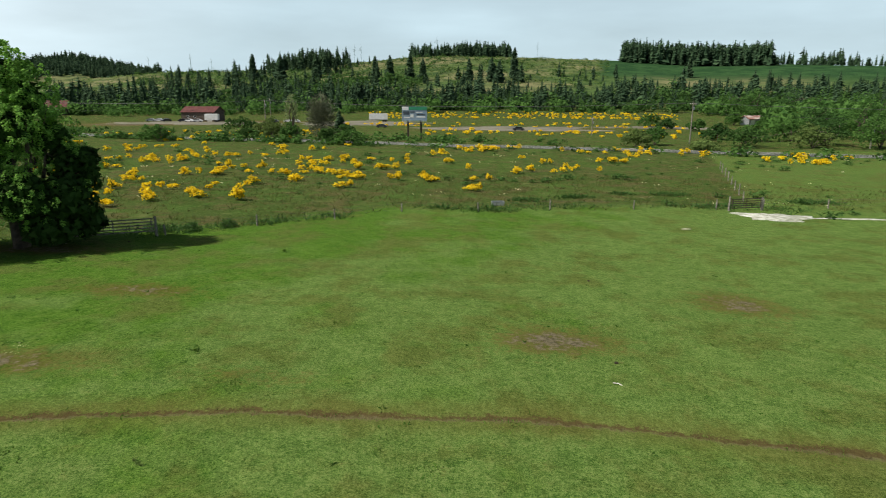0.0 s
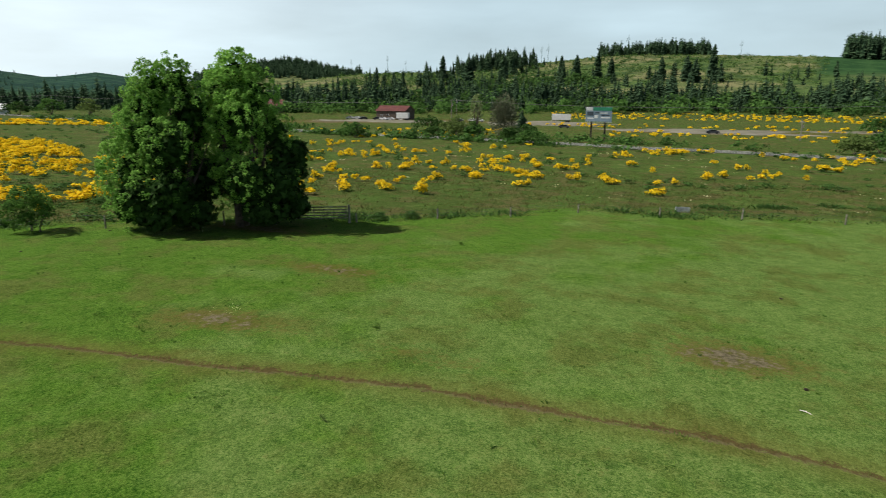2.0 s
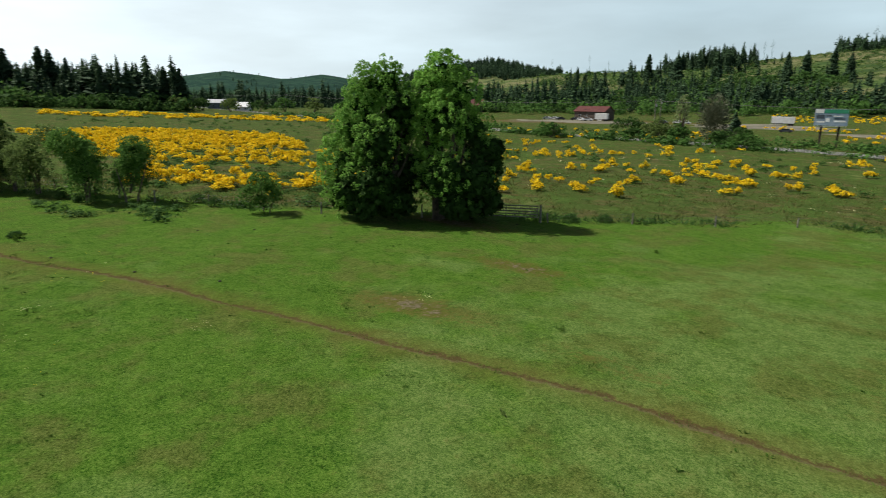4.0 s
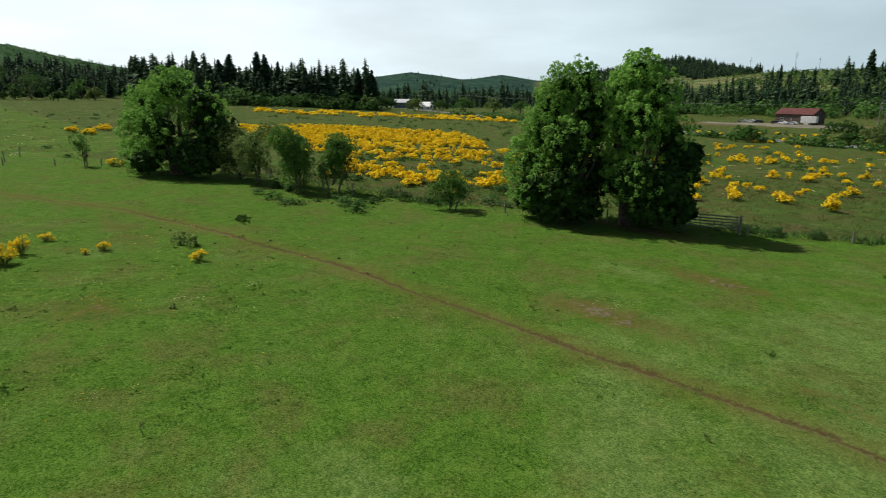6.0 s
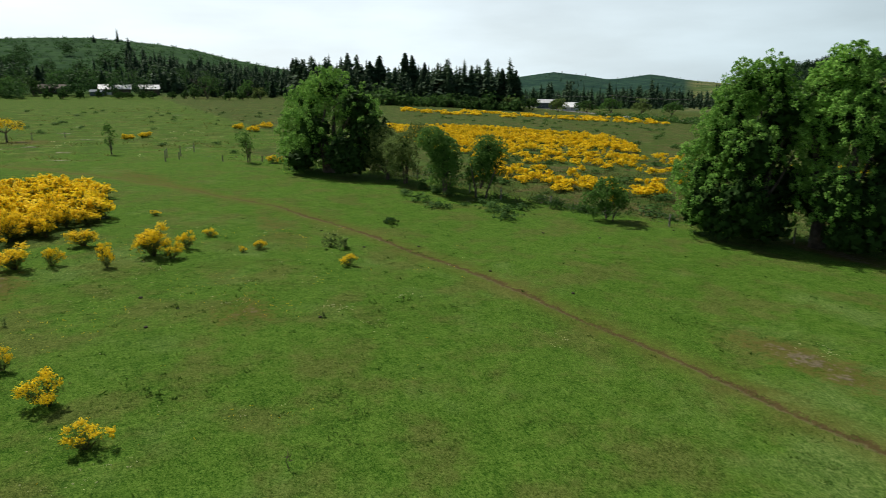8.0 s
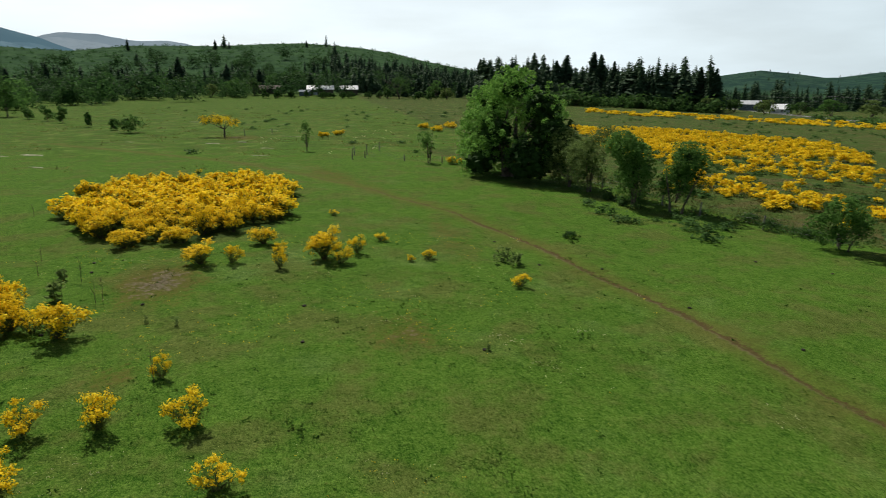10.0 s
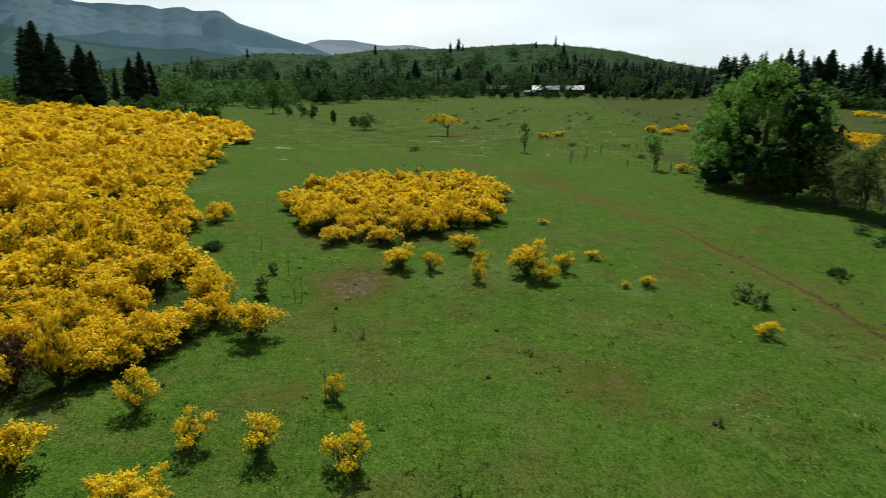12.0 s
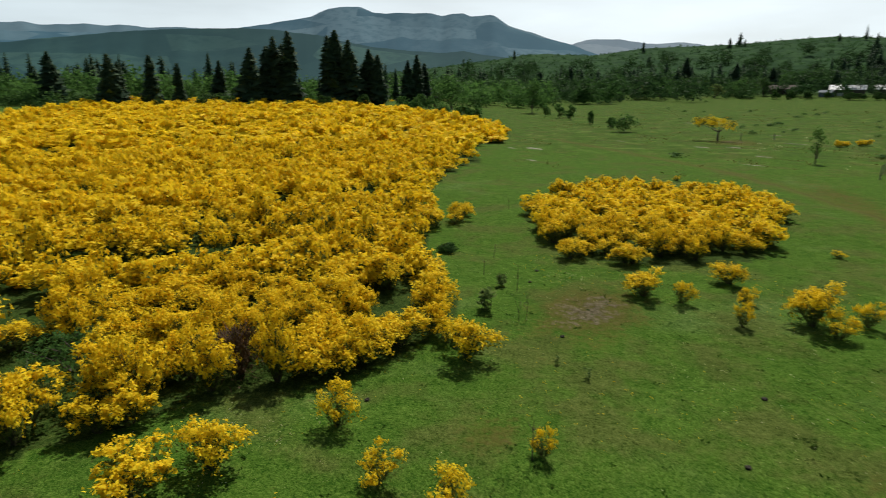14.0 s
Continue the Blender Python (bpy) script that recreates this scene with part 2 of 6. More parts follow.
M_GROUND = ground_material()
M_WOOD = rough_material("weathered_wood", (0.11, 0.10, 0.085), (0.29, 0.265, 0.225), 3.0, 0.85, 0.4, 0.01)
M_PALE_WOOD = rough_material("bleached_wood", (0.42, 0.40, 0.35), (0.62, 0.60, 0.54), 6.0)
M_DARK_WOOD = rough_material("dark_stained_wood", (0.03, 0.025, 0.02), (0.08, 0.065, 0.05), 2.0)
M_BARN = rough_material("barn_boards", (0.06, 0.046, 0.036), (0.13, 0.105, 0.085), 1.2)
M_RED = rough_material("red_metal_roof", (0.075, 0.024, 0.020), (0.125, 0.042, 0.034), 0.5, 0.5, 0.1)
M_RUST = rough_material("rusty_metal", (0.20, 0.07, 0.04), (0.44, 0.40, 0.37), 0.35, 0.55, 0.1)
M_WHITE = rough_material("white_paint", (0.66, 0.66, 0.64), (0.80, 0.80, 0.78), 0.8, 0.45, 0.05)
M_METAL = rough_material("grey_galvanised_metal", (0.30, 0.32, 0.33), (0.5, 0.52, 0.53), 1.5, 0.45, 0.1, 0.01, 0.6)
M_BLACK = rough_material("black_rubber", (0.012, 0.012, 0.012), (0.03, 0.03, 0.03), 4.0)
M_GLASS, _n, _l, _b = material("dark_window_glass", 0.08, 0.6)
_b.inputs["Base Color"].default_value = (0.02, 0.025, 0.03, 1)
M_GREEN_PAINT = rough_material("green_sign_paint", (0.03, 0.20, 0.11), (0.05, 0.28, 0.16), 0.6, 0.4, 0.05)
M_SIGN_BLUE = rough_material("blue_grey_sign_print", (0.16, 0.23, 0.30), (0.30, 0.37, 0.43), 0.5, 0.4, 0.05)
M_SIGN_DARK = rough_material("dark_sign_print", (0.04, 0.055, 0.07), (0.10, 0.12, 0.14), 0.9, 0.4, 0.05)
M_ASPHALT = rough_material("pale_worn_asphalt", (0.045, 0.050, 0.040), (0.078, 0.084, 0.068), 0.08, 0.9, 0.2, 0.01)
M_PAINT_LINE = rough_material("road_paint", (0.35, 0.35, 0.33), (0.5, 0.5, 0.47), 1.0, 0.7, 0.05)
M_GRAVEL = rough_material("white_gravel", (0.20, 0.21, 0.15), (0.54, 0.54, 0.48), 1.6, 0.95, 0.9, 0.08)
M_STONY = rough_material("pale_stony_earth", (0.10, 0.11, 0.05), (0.34, 0.33, 0.25), 1.6, 0.95, 0.9, 0.06)
M_BLUE = rough_material("blue_grey_boards", (0.11, 0.14, 0.165), (0.18, 0.21, 0.235), 0.7)
M_PALE_ROOF = rough_material("pale_metal_roof", (0.66, 0.68, 0.68), (0.82, 0.83, 0.83), 0.4, 0.4, 0.05)
M_WIRE, _n, _l, _b = material("dark_wire", 0.5, 0.4)
_b.inputs["Base Color"].default_value = (0.05, 0.05, 0.05, 1)
M_PETAL = leaf_material("white_daisies", (0.70, 0.66, 0.36), (0.85, 0.82, 0.54), 0.2)
M_DANDELION = leaf_material("small_yellow_flowers", (0.65, 0.45, 0.02), (0.85, 0.65, 0.05), 0.2)
M_POPLAR = leaf_material("pale_poplar_leaves", (0.15, 0.20, 0.08), (0.28, 0.34, 0.16), 0.45)
M_CAR = rough_material("pale_car_paint", (0.42, 0.43, 0.44), (0.60, 0.61, 0.62), 0.3, 0.3, 0.02)
M_CAR_DARK = rough_material("dark_car_paint", (0.03, 0.035, 0.045), (0.06, 0.065, 0.08), 0.3, 0.3, 0.02)

M_MEADOW = leaf_material("meadow_grass_blades", (0.07, 0.10, 0.02), (0.14, 0.15, 0.05), 0.35, (0.17, 0.14, 0.065))
M_TUSSOCK = leaf_material("tussock_grass", (0.07, 0.10, 0.015), (0.19, 0.20, 0.05), 0.3, (0.20, 0.19, 0.07))
M_DOCK = leaf_material("dock_leaves", (0.015, 0.05, 0.006), (0.04, 0.10, 0.012), 0.25)
M_YARD = rough_material("pale_yard_gravel", (0.095, 0.090, 0.062), (0.18, 0.168, 0.128), 0.12, 0.95, 0.5, 0.05)

# ---- shape of the land ----
def soft_between(q, lo, hi, k=0.6):
    q = lo + k * np.logaddexp(0.0, (q - lo) / k)
    return hi - k * np.logaddexp(0.0, (hi - q) / k)


def smooth(a, lo, hi):
    u = np.clip((a - lo) / (hi - lo), 0.0, 1.0)
    return u * u * (3 - 2 * u)


def bearing(x, y):
    """Degrees from +y towards -x, 0 to 360 from south-east on."""
    return (np.degrees(np.arctan2(-x, y)) + 130.0) % 360.0 - 130.0


def waves(x, y, size, seed):
    """A cheap smooth unevenness, about -1 to 1."""
    g = np.random.default_rng(seed)
    s = 0.0
    for k in range(6):
        a, f, ph = g.uniform(0, 6.28), (0.6 + 0.35 * k) * 6.28 / size, g.uniform(0, 6.28)
        s = s + np.sin((x * math.cos(a) + y * math.sin(a)) * f + ph) / (1 + 0.45 * k)
    return s / 2.4


# crest of each hill: bearing in degrees, angle above the level in degrees
LOGGED_HILL = [(-60, 1.2), (-44, 1.8), (-36, 1.75), (-31, 1.95), (-27, 2.1), (-21, 2.1), (-14.5, 2.55), (-6, 2.9), (0, 3.0), (3, 2.9), (7.6, 2.45), (14, 1.85), (18, 1.6), (24, 1.45), (29, 0.9), (34, 0.0), (38, -1.2)]
DARK_HILL = [(20, -1.0), (24, 0.9), (26, 1.5), (30, 2.35), (33, 1.9), (37, 1.2), (42, -0.5)]
FAR_HILLS = [(35, 0.2), (39, 0.6), (42, 0.9), (45, 1.4), (48.3, 0.95), (50.5, 1.3), (53.2, 1.62), (57, 1.1), (62, 0.6), (68, 0.3)]
WEST_RIDGE = [(66, 0.3), (72, 1.0), (76, 1.6), (79.2, 2.2), (81.4, 2.62), (83.5, 3.15), (86.5, 3.6), (88.5, 3.72), (91.5, 3.92), (94.2, 3.82), (98, 3.57), (102.3, 3.5), (104.9, 3.42), (106.7, 3.2), (109, 2.9), (111.3, 3.0), (113.2, 3.1), (115.2, 2.95), (118, 2.5), (122, 2.0), (128, 1.3), (134, 0.7), (140, 0.2)]
RIDGES = [(LOGGED_HILL, 400.0, 900.0, 1500.0), (DARK_HILL, 700.0, 1150.0, 1700.0), (FAR_HILLS, 900.0, 1800.0, 2600.0), (WEST_RIDGE, 520.0, 1050.0, 1800.0)]


def land(x, y):
    """Height of the ground at x, y (arrays)."""
    x, y = np.asarray(x, float), np.asarray(y, float)
    r, b = np.hypot(x, y), bearing(x, y)
    z = soft_between(-0.0197 * x - 0.0356 * y, -3.5, 1.1)
    west = smooth(b, 55, 80) * (1 - smooth(b, 185, 215))
    south = smooth(b, 112, 124) * (1 - smooth(b, 185, 215))
    z = z + west * 3.4 * smooth(r, 120, 560) + south * 3.1 * smooth(r, 70, 280)
    near = smooth(r, 8, 30)
    z = z + 0.07 * waves(x, y, 9.0, 3) + 0.12 * near * waves(x, y, 31.0, 5) * (1 - smooth(r, 300, 600))
    up = np.zeros_like(z)
    for crest, r0, rc, r1 in RIDGES:
        bs, es = np.array(crest, float).T
        e = np.interp(b, bs, es, left=-4, right=-4)
        top = 10.7 + rc * np.tan(np.radians(e)) - z
        s = np.where(r < rc, smooth(r, r0 - 60, rc + 160) / smooth(np.array(rc), r0 - 60, rc + 160), 1 - 0.8 * smooth(r, rc, r1))
        bump = 1 + 0.05 * waves(x, y, 260.0, 7) * smooth(r, r0, rc) * (1 - smooth(r, rc - 150, rc))
        up = np.maximum(up, np.clip(top, 0, None) * s * bump)
    return z + up


def at(x, y, up=0.0):
    return Vector((x, y, float(land(x, y)) + up))


TRAIL = [(-140, -52), (-110, -22), (-98, -11), (-87.7, -3.4), (-71.6, 5.8), (-62.8, 9.9), (-52, 13.8), (-42.4, 15.9), (-35, 17.5), (-20.3, 19.0), (-15.8, 19.6), (-10, 20.2), (-4, 20.6), (2.2, 20.2), (8.1, 19.4), (14.6, 18.4), (40, 13.5)]
# worn patches: x, y, half length, half width, strength
WORN = [(5.2, 28.2, 2.6, 1.7, 1.0), (17.3, 34.9, 2.4, 2.2, 0.9), (-18.5, 35.4, 3.4, 1.2, 0.8), (-19.0, 24.3, 3.0, 1.3, 0.9), (-8.1, 23.2, 2.4, 0.9, 0.5), (-42.9, -8.6, 3.2, 2.0, 0.9), (-34.0, 3.7, 2.0, 1.6, 0.6), (-31.0, -7.4, 1.2, 0.7, 0.6), (-85, 1.0, 12, 2.0, 0.55), (-146, -17, 5, 4, 0.9), (-31.0, 46.0, 5.0, 1.5, 0.9), (-52.0, 9.0, 6.0, 1.5, 0.4), (-118, 283, 42, 14, 1.5), (25, 240, 34, 7, 1.3), (-45, 290, 26, 10, 1.2), (80, 252, 30, 7, 1.0), (-236, 252, 26, 7, 1.3)]


def mesh_of(name, verts, faces, mats, smooth_faces=False, which=None):
    """A mesh from arrays of points and of faces with equal corner counts."""
    verts, faces = np.asarray(verts, np.float32), np.asarray(faces, np.int32)
    me = bpy.data.meshes.new(name)
    me.vertices.add(len(verts))
    me.vertices.foreach_set("co", verts.ravel())
    me.loops.add(faces.size)
    me.loops.foreach_set("vertex_index", faces.ravel())
    me.polygons.add(len(faces))
    me.polygons.foreach_set("loop_start", np.arange(0, faces.size, faces.shape[1], dtype=np.int32))
    for m in mats:
        me.materials.append(m)
    if which is not None:
        me.polygons.foreach_set("material_index", np.asarray(which, np.int32))
    me.polygons.foreach_set("use_smooth", np.full(len(faces), smooth_faces))
    me.update(calc_edges=True)
    return me


# outlines of the broom thicket and of the round patch
FIELD = [(-16, -22), (-20, -19), (-25, -17), (-27.6, -16.4), (-31, -13.6), (-35, -12.8), (-39.7, -13.6), (-45, -18.6), (-50, -22), (-54, -24.5), (-62, -31), (-75, -37.5), (-93, -42), (-105, -51), (-125, -55), (-148, -66), (-165, -82), (-180, -120), (-205, -170), (-150, -235), (-60, -150), (-15, -60)]
ISLAND = [(-50.5, -13.0), (-55, -16.0), (-61, -20.5), (-68, -21.5), (-75, -19.5), (-79, -13), (-79, -7), (-70, -2.5), (-60, -2.4), (-55, -3.6), (-52, -8)]


def in_shape(x, y, shape):
    hit = np.zeros(len(x), bool)
    for (ax, ay), (bx, by) in zip(shape, shape[1:] + shape[:1]):
        cross = ((ay > y) != (by > y)) & (x < (bx - ax) * (y - ay) / ((by - ay) or 1e-9) + ax)
        hit ^= cross
    return hit


def build_ground():
    cx, cy, turns = -8.0, 4.0, 400
    radii = [1.0, 3.0, 5.0, 7.0, 9.0]
    while radii[-1] < 75:
        radii.append(radii[-1] + 0.38 + 0.006 * max(radii[-1] - 30, 0))
    while radii[-1] < 4800:
        radii.append(radii[-1] * 1.04)
    radii, ang = np.array(radii), np.linspace(0, 2 * math.pi, turns, endpoint=False)
    x, y = cx + radii[:, None] * np.cos(ang), cy + radii[:, None] * np.sin(ang)
    x, y = np.append(x.ravel(), cx), np.append(y.ravel(), cy)
    z = land(x, y)
    n = len(radii)
    i, j = np.meshgrid(np.arange(n - 1), np.arange(turns), indexing="ij")
    k = (j + 1) % turns
    quads = np.stack([i * turns + j, (i + 1) * turns + j, (i + 1) * turns + k, i * turns + k], -1).reshape(-1, 4)
    mid = np.array([[n * turns, a, (a + 1) % turns, (a + 2) % turns] for a in range(0, turns, 2)])
    tx, ty = np.array(TRAIL, float).T
    fine = np.arange(tx[0], tx[-1], 0.5)
    course = np.convolve(np.pad(np.interp(fine, tx, ty), 10, "edge"), np.ones(21) / 21, "valid") + 0.25 * np.sin(fine * 0.35) * np.sin(fine * 0.13 + 1)
    fy = np.interp(x, fine, course)
    slope = np.interp(x, fine, np.gradient(course, fine))
    trail = np.clip((y - fy) / np.sqrt(1 + slope ** 2), -6, 6)
    trail = np.where((x < tx[0]) | (x > tx[-1]), 6.0, trail)
    z = z - 0.06 * np.exp(-(trail / 0.3) ** 2)
    r, b = np.hypot(x, y), bearing(x, y)
    edge = np.interp(x, [-130, -110, -95, -75, -60, -45, -38, -28, -18, -5, 27, 55, 120], [30, 14, 23, 30, 34, 40, 45, 52, 58, 69, 74, 73, 70])
    meadow = smooth(y - edge, -5.0, 9.0) * smooth(y, 0, 20)
    meadow = np.maximum(meadow, smooth(-x, 100, 125) * 0.44)
    grazed = smooth(x - 40 - (y - 89) * 0.33, -1.5, 3.0) * smooth(y, 72, 78) * (1 - smooth(y, 150, 170))
    meadow = meadow * (1 - 0.55 * grazed)               # paler field past the fence
    dirt = np.zeros_like(x)
    for px, py, a, w, s in WORN:
        t = 0.35 if px < -60 else -0.05
        u, v = (x - px) * math.cos(t) + (y - py) * math.sin(t), -(x - px) * math.sin(t) + (y - py) * math.cos(t)
        dirt = np.maximum(dirt, s * np.exp(-((u / a) ** 2 + (v / w) ** 2) * 0.7))
    # Marks the ground below the broom for its painted shade.
    litter_shade = (in_shape(x, y, FIELD) | in_shape(x, y, ISLAND)).astype(float)
    # Deeper green westward and by the edge, darkened to stand in for shaded blades.
    lush_dark = 0.08 - 0.35 * smooth(x, 4, 28) + 0.6 * smooth(-x, -6, 26) + 0.5 * smooth(y - edge, -30, -6) * (1 - 0.7 * smooth(x, 20, 36)) + 0.3 * smooth(-y, -8, 10) * smooth(-x, 6, 24)
    logged = smooth(r, 430, 520) * (1 - smooth(b, 40, 46)) * smooth(b, -70, -60)
    wood = np.where(b > 42, smooth(r, 520, 600), 0.0)
    wood = np.maximum(wood, np.where((b > -60) & (b < -13.5), smooth(r, 640, 720), 0.0))
    me = mesh_of("ground", np.stack([x, y, z], 1), np.concatenate([quads, mid]), [M_GROUND], True)
    for key, values in (("trail", trail), ("litter_shade", litter_shade), ("tread", 0.9 - 0.45 * smooth(-x, 50, 78)), ("meadow", meadow), ("dirt", dirt), ("hill", logged), ("wood", wood), ("lush", lush_dark), ("far", smooth(r, 1050, 1250) * smooth(b, 30, 36) * (1 - smooth(b, 64, 72))), ("west", smooth(-x, 98, 130) * (1 - smooth(r, 560, 620)) * smooth(b, 60, 72))):
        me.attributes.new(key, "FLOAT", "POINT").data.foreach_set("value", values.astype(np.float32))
    return tagged(new("ground", me), "grazed green pasture and rough meadow running up into wooded hills", "ground", kind="structure")


build_ground()

# ---- plant building ----
def part(name, me, parent, label="", m=None):
    ob = new(name, me)
    ob.parent = parent
    if m is not None:
        ob.matrix_local = m
    if label:
        ob["label"] = label
    return ob


def thing(name, place, label, category, group="", turn=0.0, size=1.0, kind=""):
    ob = new(name)
    ob.empty_display_size = 0.2
    ob.matrix_world = Matrix.LocRotScale(place, Euler((0, 0, turn)), (size, size, size))
    return tagged(ob, label, category, group, kind)


def blades(g, c, out, length, width, jitter=0.7):
    """Diamond leaves at points c that point about along out."""
    n = len(c)
    d = out + g.normal(0, jitter, (n, 3))
    d /= np.linalg.norm(d, axis=1, keepdims=True) + 1e-9
    s = np.cross(d, g.normal(0, 1, (n, 3)))
    s /= np.linalg.norm(s, axis=1, keepdims=True) + 1e-9
    length = (length * g.uniform(0.6, 1.4, n))[:, None]
    width = (width * g.uniform(0.7, 1.3, n))[:, None]
    up = np.cross(s, d)
    mid = c + d * length * 0.45 + up * length * 0.08
    return np.stack([c, mid - s * width * 0.5, c + d * length, mid + s * width * 0.5], 1)


def flat_leaves(g, c, face, length, width, jitter=0.7):
    """Diamond leaves at points c whose faces look about along face."""
    n = len(c)
    nrm = face + g.normal(0, jitter, (n, 3))
    nrm /= np.linalg.norm(nrm, axis=1, keepdims=True) + 1e-9
    d = np.cross(nrm, g.normal(0, 1, (n, 3)))
    d /= np.linalg.norm(d, axis=1, keepdims=True) + 1e-9
    s = np.cross(nrm, d)
    length = (length * g.uniform(0.6, 1.4, n))[:, None]
    width = (width * g.uniform(0.7, 1.3, n))[:, None]
    mid = c + nrm * length * 0.1
    return np.stack([c - d * length * 0.5, mid - s * width * 0.5, c + d * length * 0.5, mid + s * width * 0.5], 1)


def quads_mesh(name, q, mats, which=None, light=False):
    """A mesh of loose leaves; light: three corners each, for plants seen from afar."""
    q = np.asarray(q, np.float32)
    if light:
        t = np.stack([q[:, 0], q[:, 1] + (q[:, 1] - q[:, 3]) * 0.5, q[:, 2]], 1)
        return mesh_of(name, t.reshape(-1, 3), np.arange(len(t) * 3).reshape(-1, 3), mats, False, which)
    return mesh_of(name, q.reshape(-1, 3), np.arange(len(q) * 4).reshape(-1, 4), mats, False, which)


def tube(path, radii, sides=6):
    """Points and faces of a tapered, bent tube."""
    path = [Vector(p) for p in path]
    v, f = [], []
    for i, p in enumerate(path):
        d = (path[min(i + 1, len(path) - 1)] - path[max(i - 1, 0)]).normalized()
        s = d.cross(Vector((0.3, 0.9, 0.1))).normalized()
        t = d.cross(s)
        for k in range(sides):
            a = 2 * math.pi * k / sides
            v.append(p + (s * math.cos(a) + t * math.sin(a)) * radii[i])
    for i in range(len(path) - 1):
        for k in range(sides):
            m = (k + 1) % sides
            f.append((i * sides + k, i * sides + m, (i + 1) * sides + m, (i + 1) * sides + k))
    return [tuple(p) for p in v], f


def tubes_mesh(name, tubes, mat):
    v, f = [], []
    for tv, tf in tubes:
        f += [[a + len(v) for a in face] for face in tf]
        v += tv
    return mesh_of(name, v, f, [mat], True)


def limb_paths(g, root, ends, radius):
    """Bent limbs from a root towards the crown's lobes, with side twigs."""
    out = []
    for e in ends:
        a, e = np.array(root, float), np.array(e, float)
        bend = np.clip(g.normal(0, 0.06, 3), -0.1, 0.1) * np.linalg.norm(e - a)
        pts = [a + (e - a) * u + bend * math.sin(u * math.pi) for u in (0, 0.25, 0.5, 0.75, 1.0)]
        limb = [tube(pts, [radius * k for k in (1, 0.75, 0.5, 0.32, 0.12)], 6)]
        for _ in range(3):
            u = g.uniform(0.4, 0.9)
            p = a + (e - a) * u + bend * math.sin(u * math.pi)
            q = p + np.clip(g.normal(0, 0.1, 3), -0.16, 0.16) * np.linalg.norm(e - a)
            limb.append(tube([p, (p + q) / 2 + g.normal(0, 0.1, 3), q], [radius * 0.3, radius * 0.18, radius * 0.05], 5))
        out.append(limb)
    return out


def crown_leaves(g, lobes, clumps, per, leaf, spread, jitter=0.55, floor=0.15):
    """Leaves in clumps over and inside ellipsoid lobes (x, y, z, rx, ry, rz)."""
    lobes = np.array(lobes, float)
    weight = (lobes[:, 3] * lobes[:, 4] * lobes[:, 5]) ** (2 / 3)
    pick = g.choice(len(lobes), clumps, p=weight / weight.sum())
    d = g.normal(0, 1, (clumps, 3))
    d /= np.linalg.norm(d, axis=1, keepdims=True)
    depth = 1 - 0.42 * g.random(clumps)[:, None] ** 1.6
    c = lobes[pick, :3] + d * lobes[pick, 3:] * depth * g.uniform(0.88, 1.12, (clumps, 1))
    k = np.repeat(np.arange(clumps), per)
    off = g.normal(0, 1, (len(k), 3)) * spread * np.array([1, 1, 0.75])
    keep = c[k][:, 2] + off[:, 2] > floor
    out = d[k] * 0.8 + off / spread * 0.55 + np.array([0, 0, 0.1])
    return flat_leaves(g, (c[k] + off)[keep], out[keep], leaf, leaf * 0.7, jitter)


def plume_leaves(g, lobes, clumps, per, leaf, radius, floor=0.3, shaded=0.4):
    """Leaf plumes: small domes of outward-facing leaves set over ellipsoid lobes, with gaps between them."""
    lobes = np.array(lobes, float)
    weight = (lobes[:, 3] * lobes[:, 4] * lobes[:, 5]) ** (2 / 3)
    side = (lobes[:, :3] - lobes[:, :3].mean(0)) @ np.array([SUN_DIR.x, SUN_DIR.y, 0.35])
    weight *= np.clip(0.45 + 0.8 * side / np.abs(side).max(), shaded, 1)     # thin leaf away from the sun, baring the shade-dark leaves; full leaf towards it
    pick = g.choice(len(lobes), clumps, p=weight / weight.sum())
    d = g.normal(0, 1, (clumps, 3)) + np.array([0, 0, 0.25]) + np.array(SUN_DIR) * 0.35
    d /= np.linalg.norm(d, axis=1, keepdims=True)
    c = lobes[pick, :3] + d * lobes[pick, 3:] * (1 - 0.38 * g.random(clumps)[:, None] ** 1.5) * g.uniform(0.86, 1.14, (clumps, 1))
    swell = g.uniform(0.55, 1.4, clumps)
    k = np.repeat(np.arange(clumps), per)
    e = g.normal(0, 1, (len(k), 3)) + d[k] * 0.9 + np.array([0, 0, 0.3])
    e /= np.linalg.norm(e, axis=1, keepdims=True)
    p = c[k] + e * np.array([0.85, 0.85, 1.0]) * (radius * swell[k] * g.uniform(0.7, 1.08, len(k)))[:, None]
    keep = p[:, 2] > floor
    return flat_leaves(g, p[keep], e[keep] * 0.8 + np.array([0, 0, 0.2]), leaf, leaf * 0.72, 0.55)


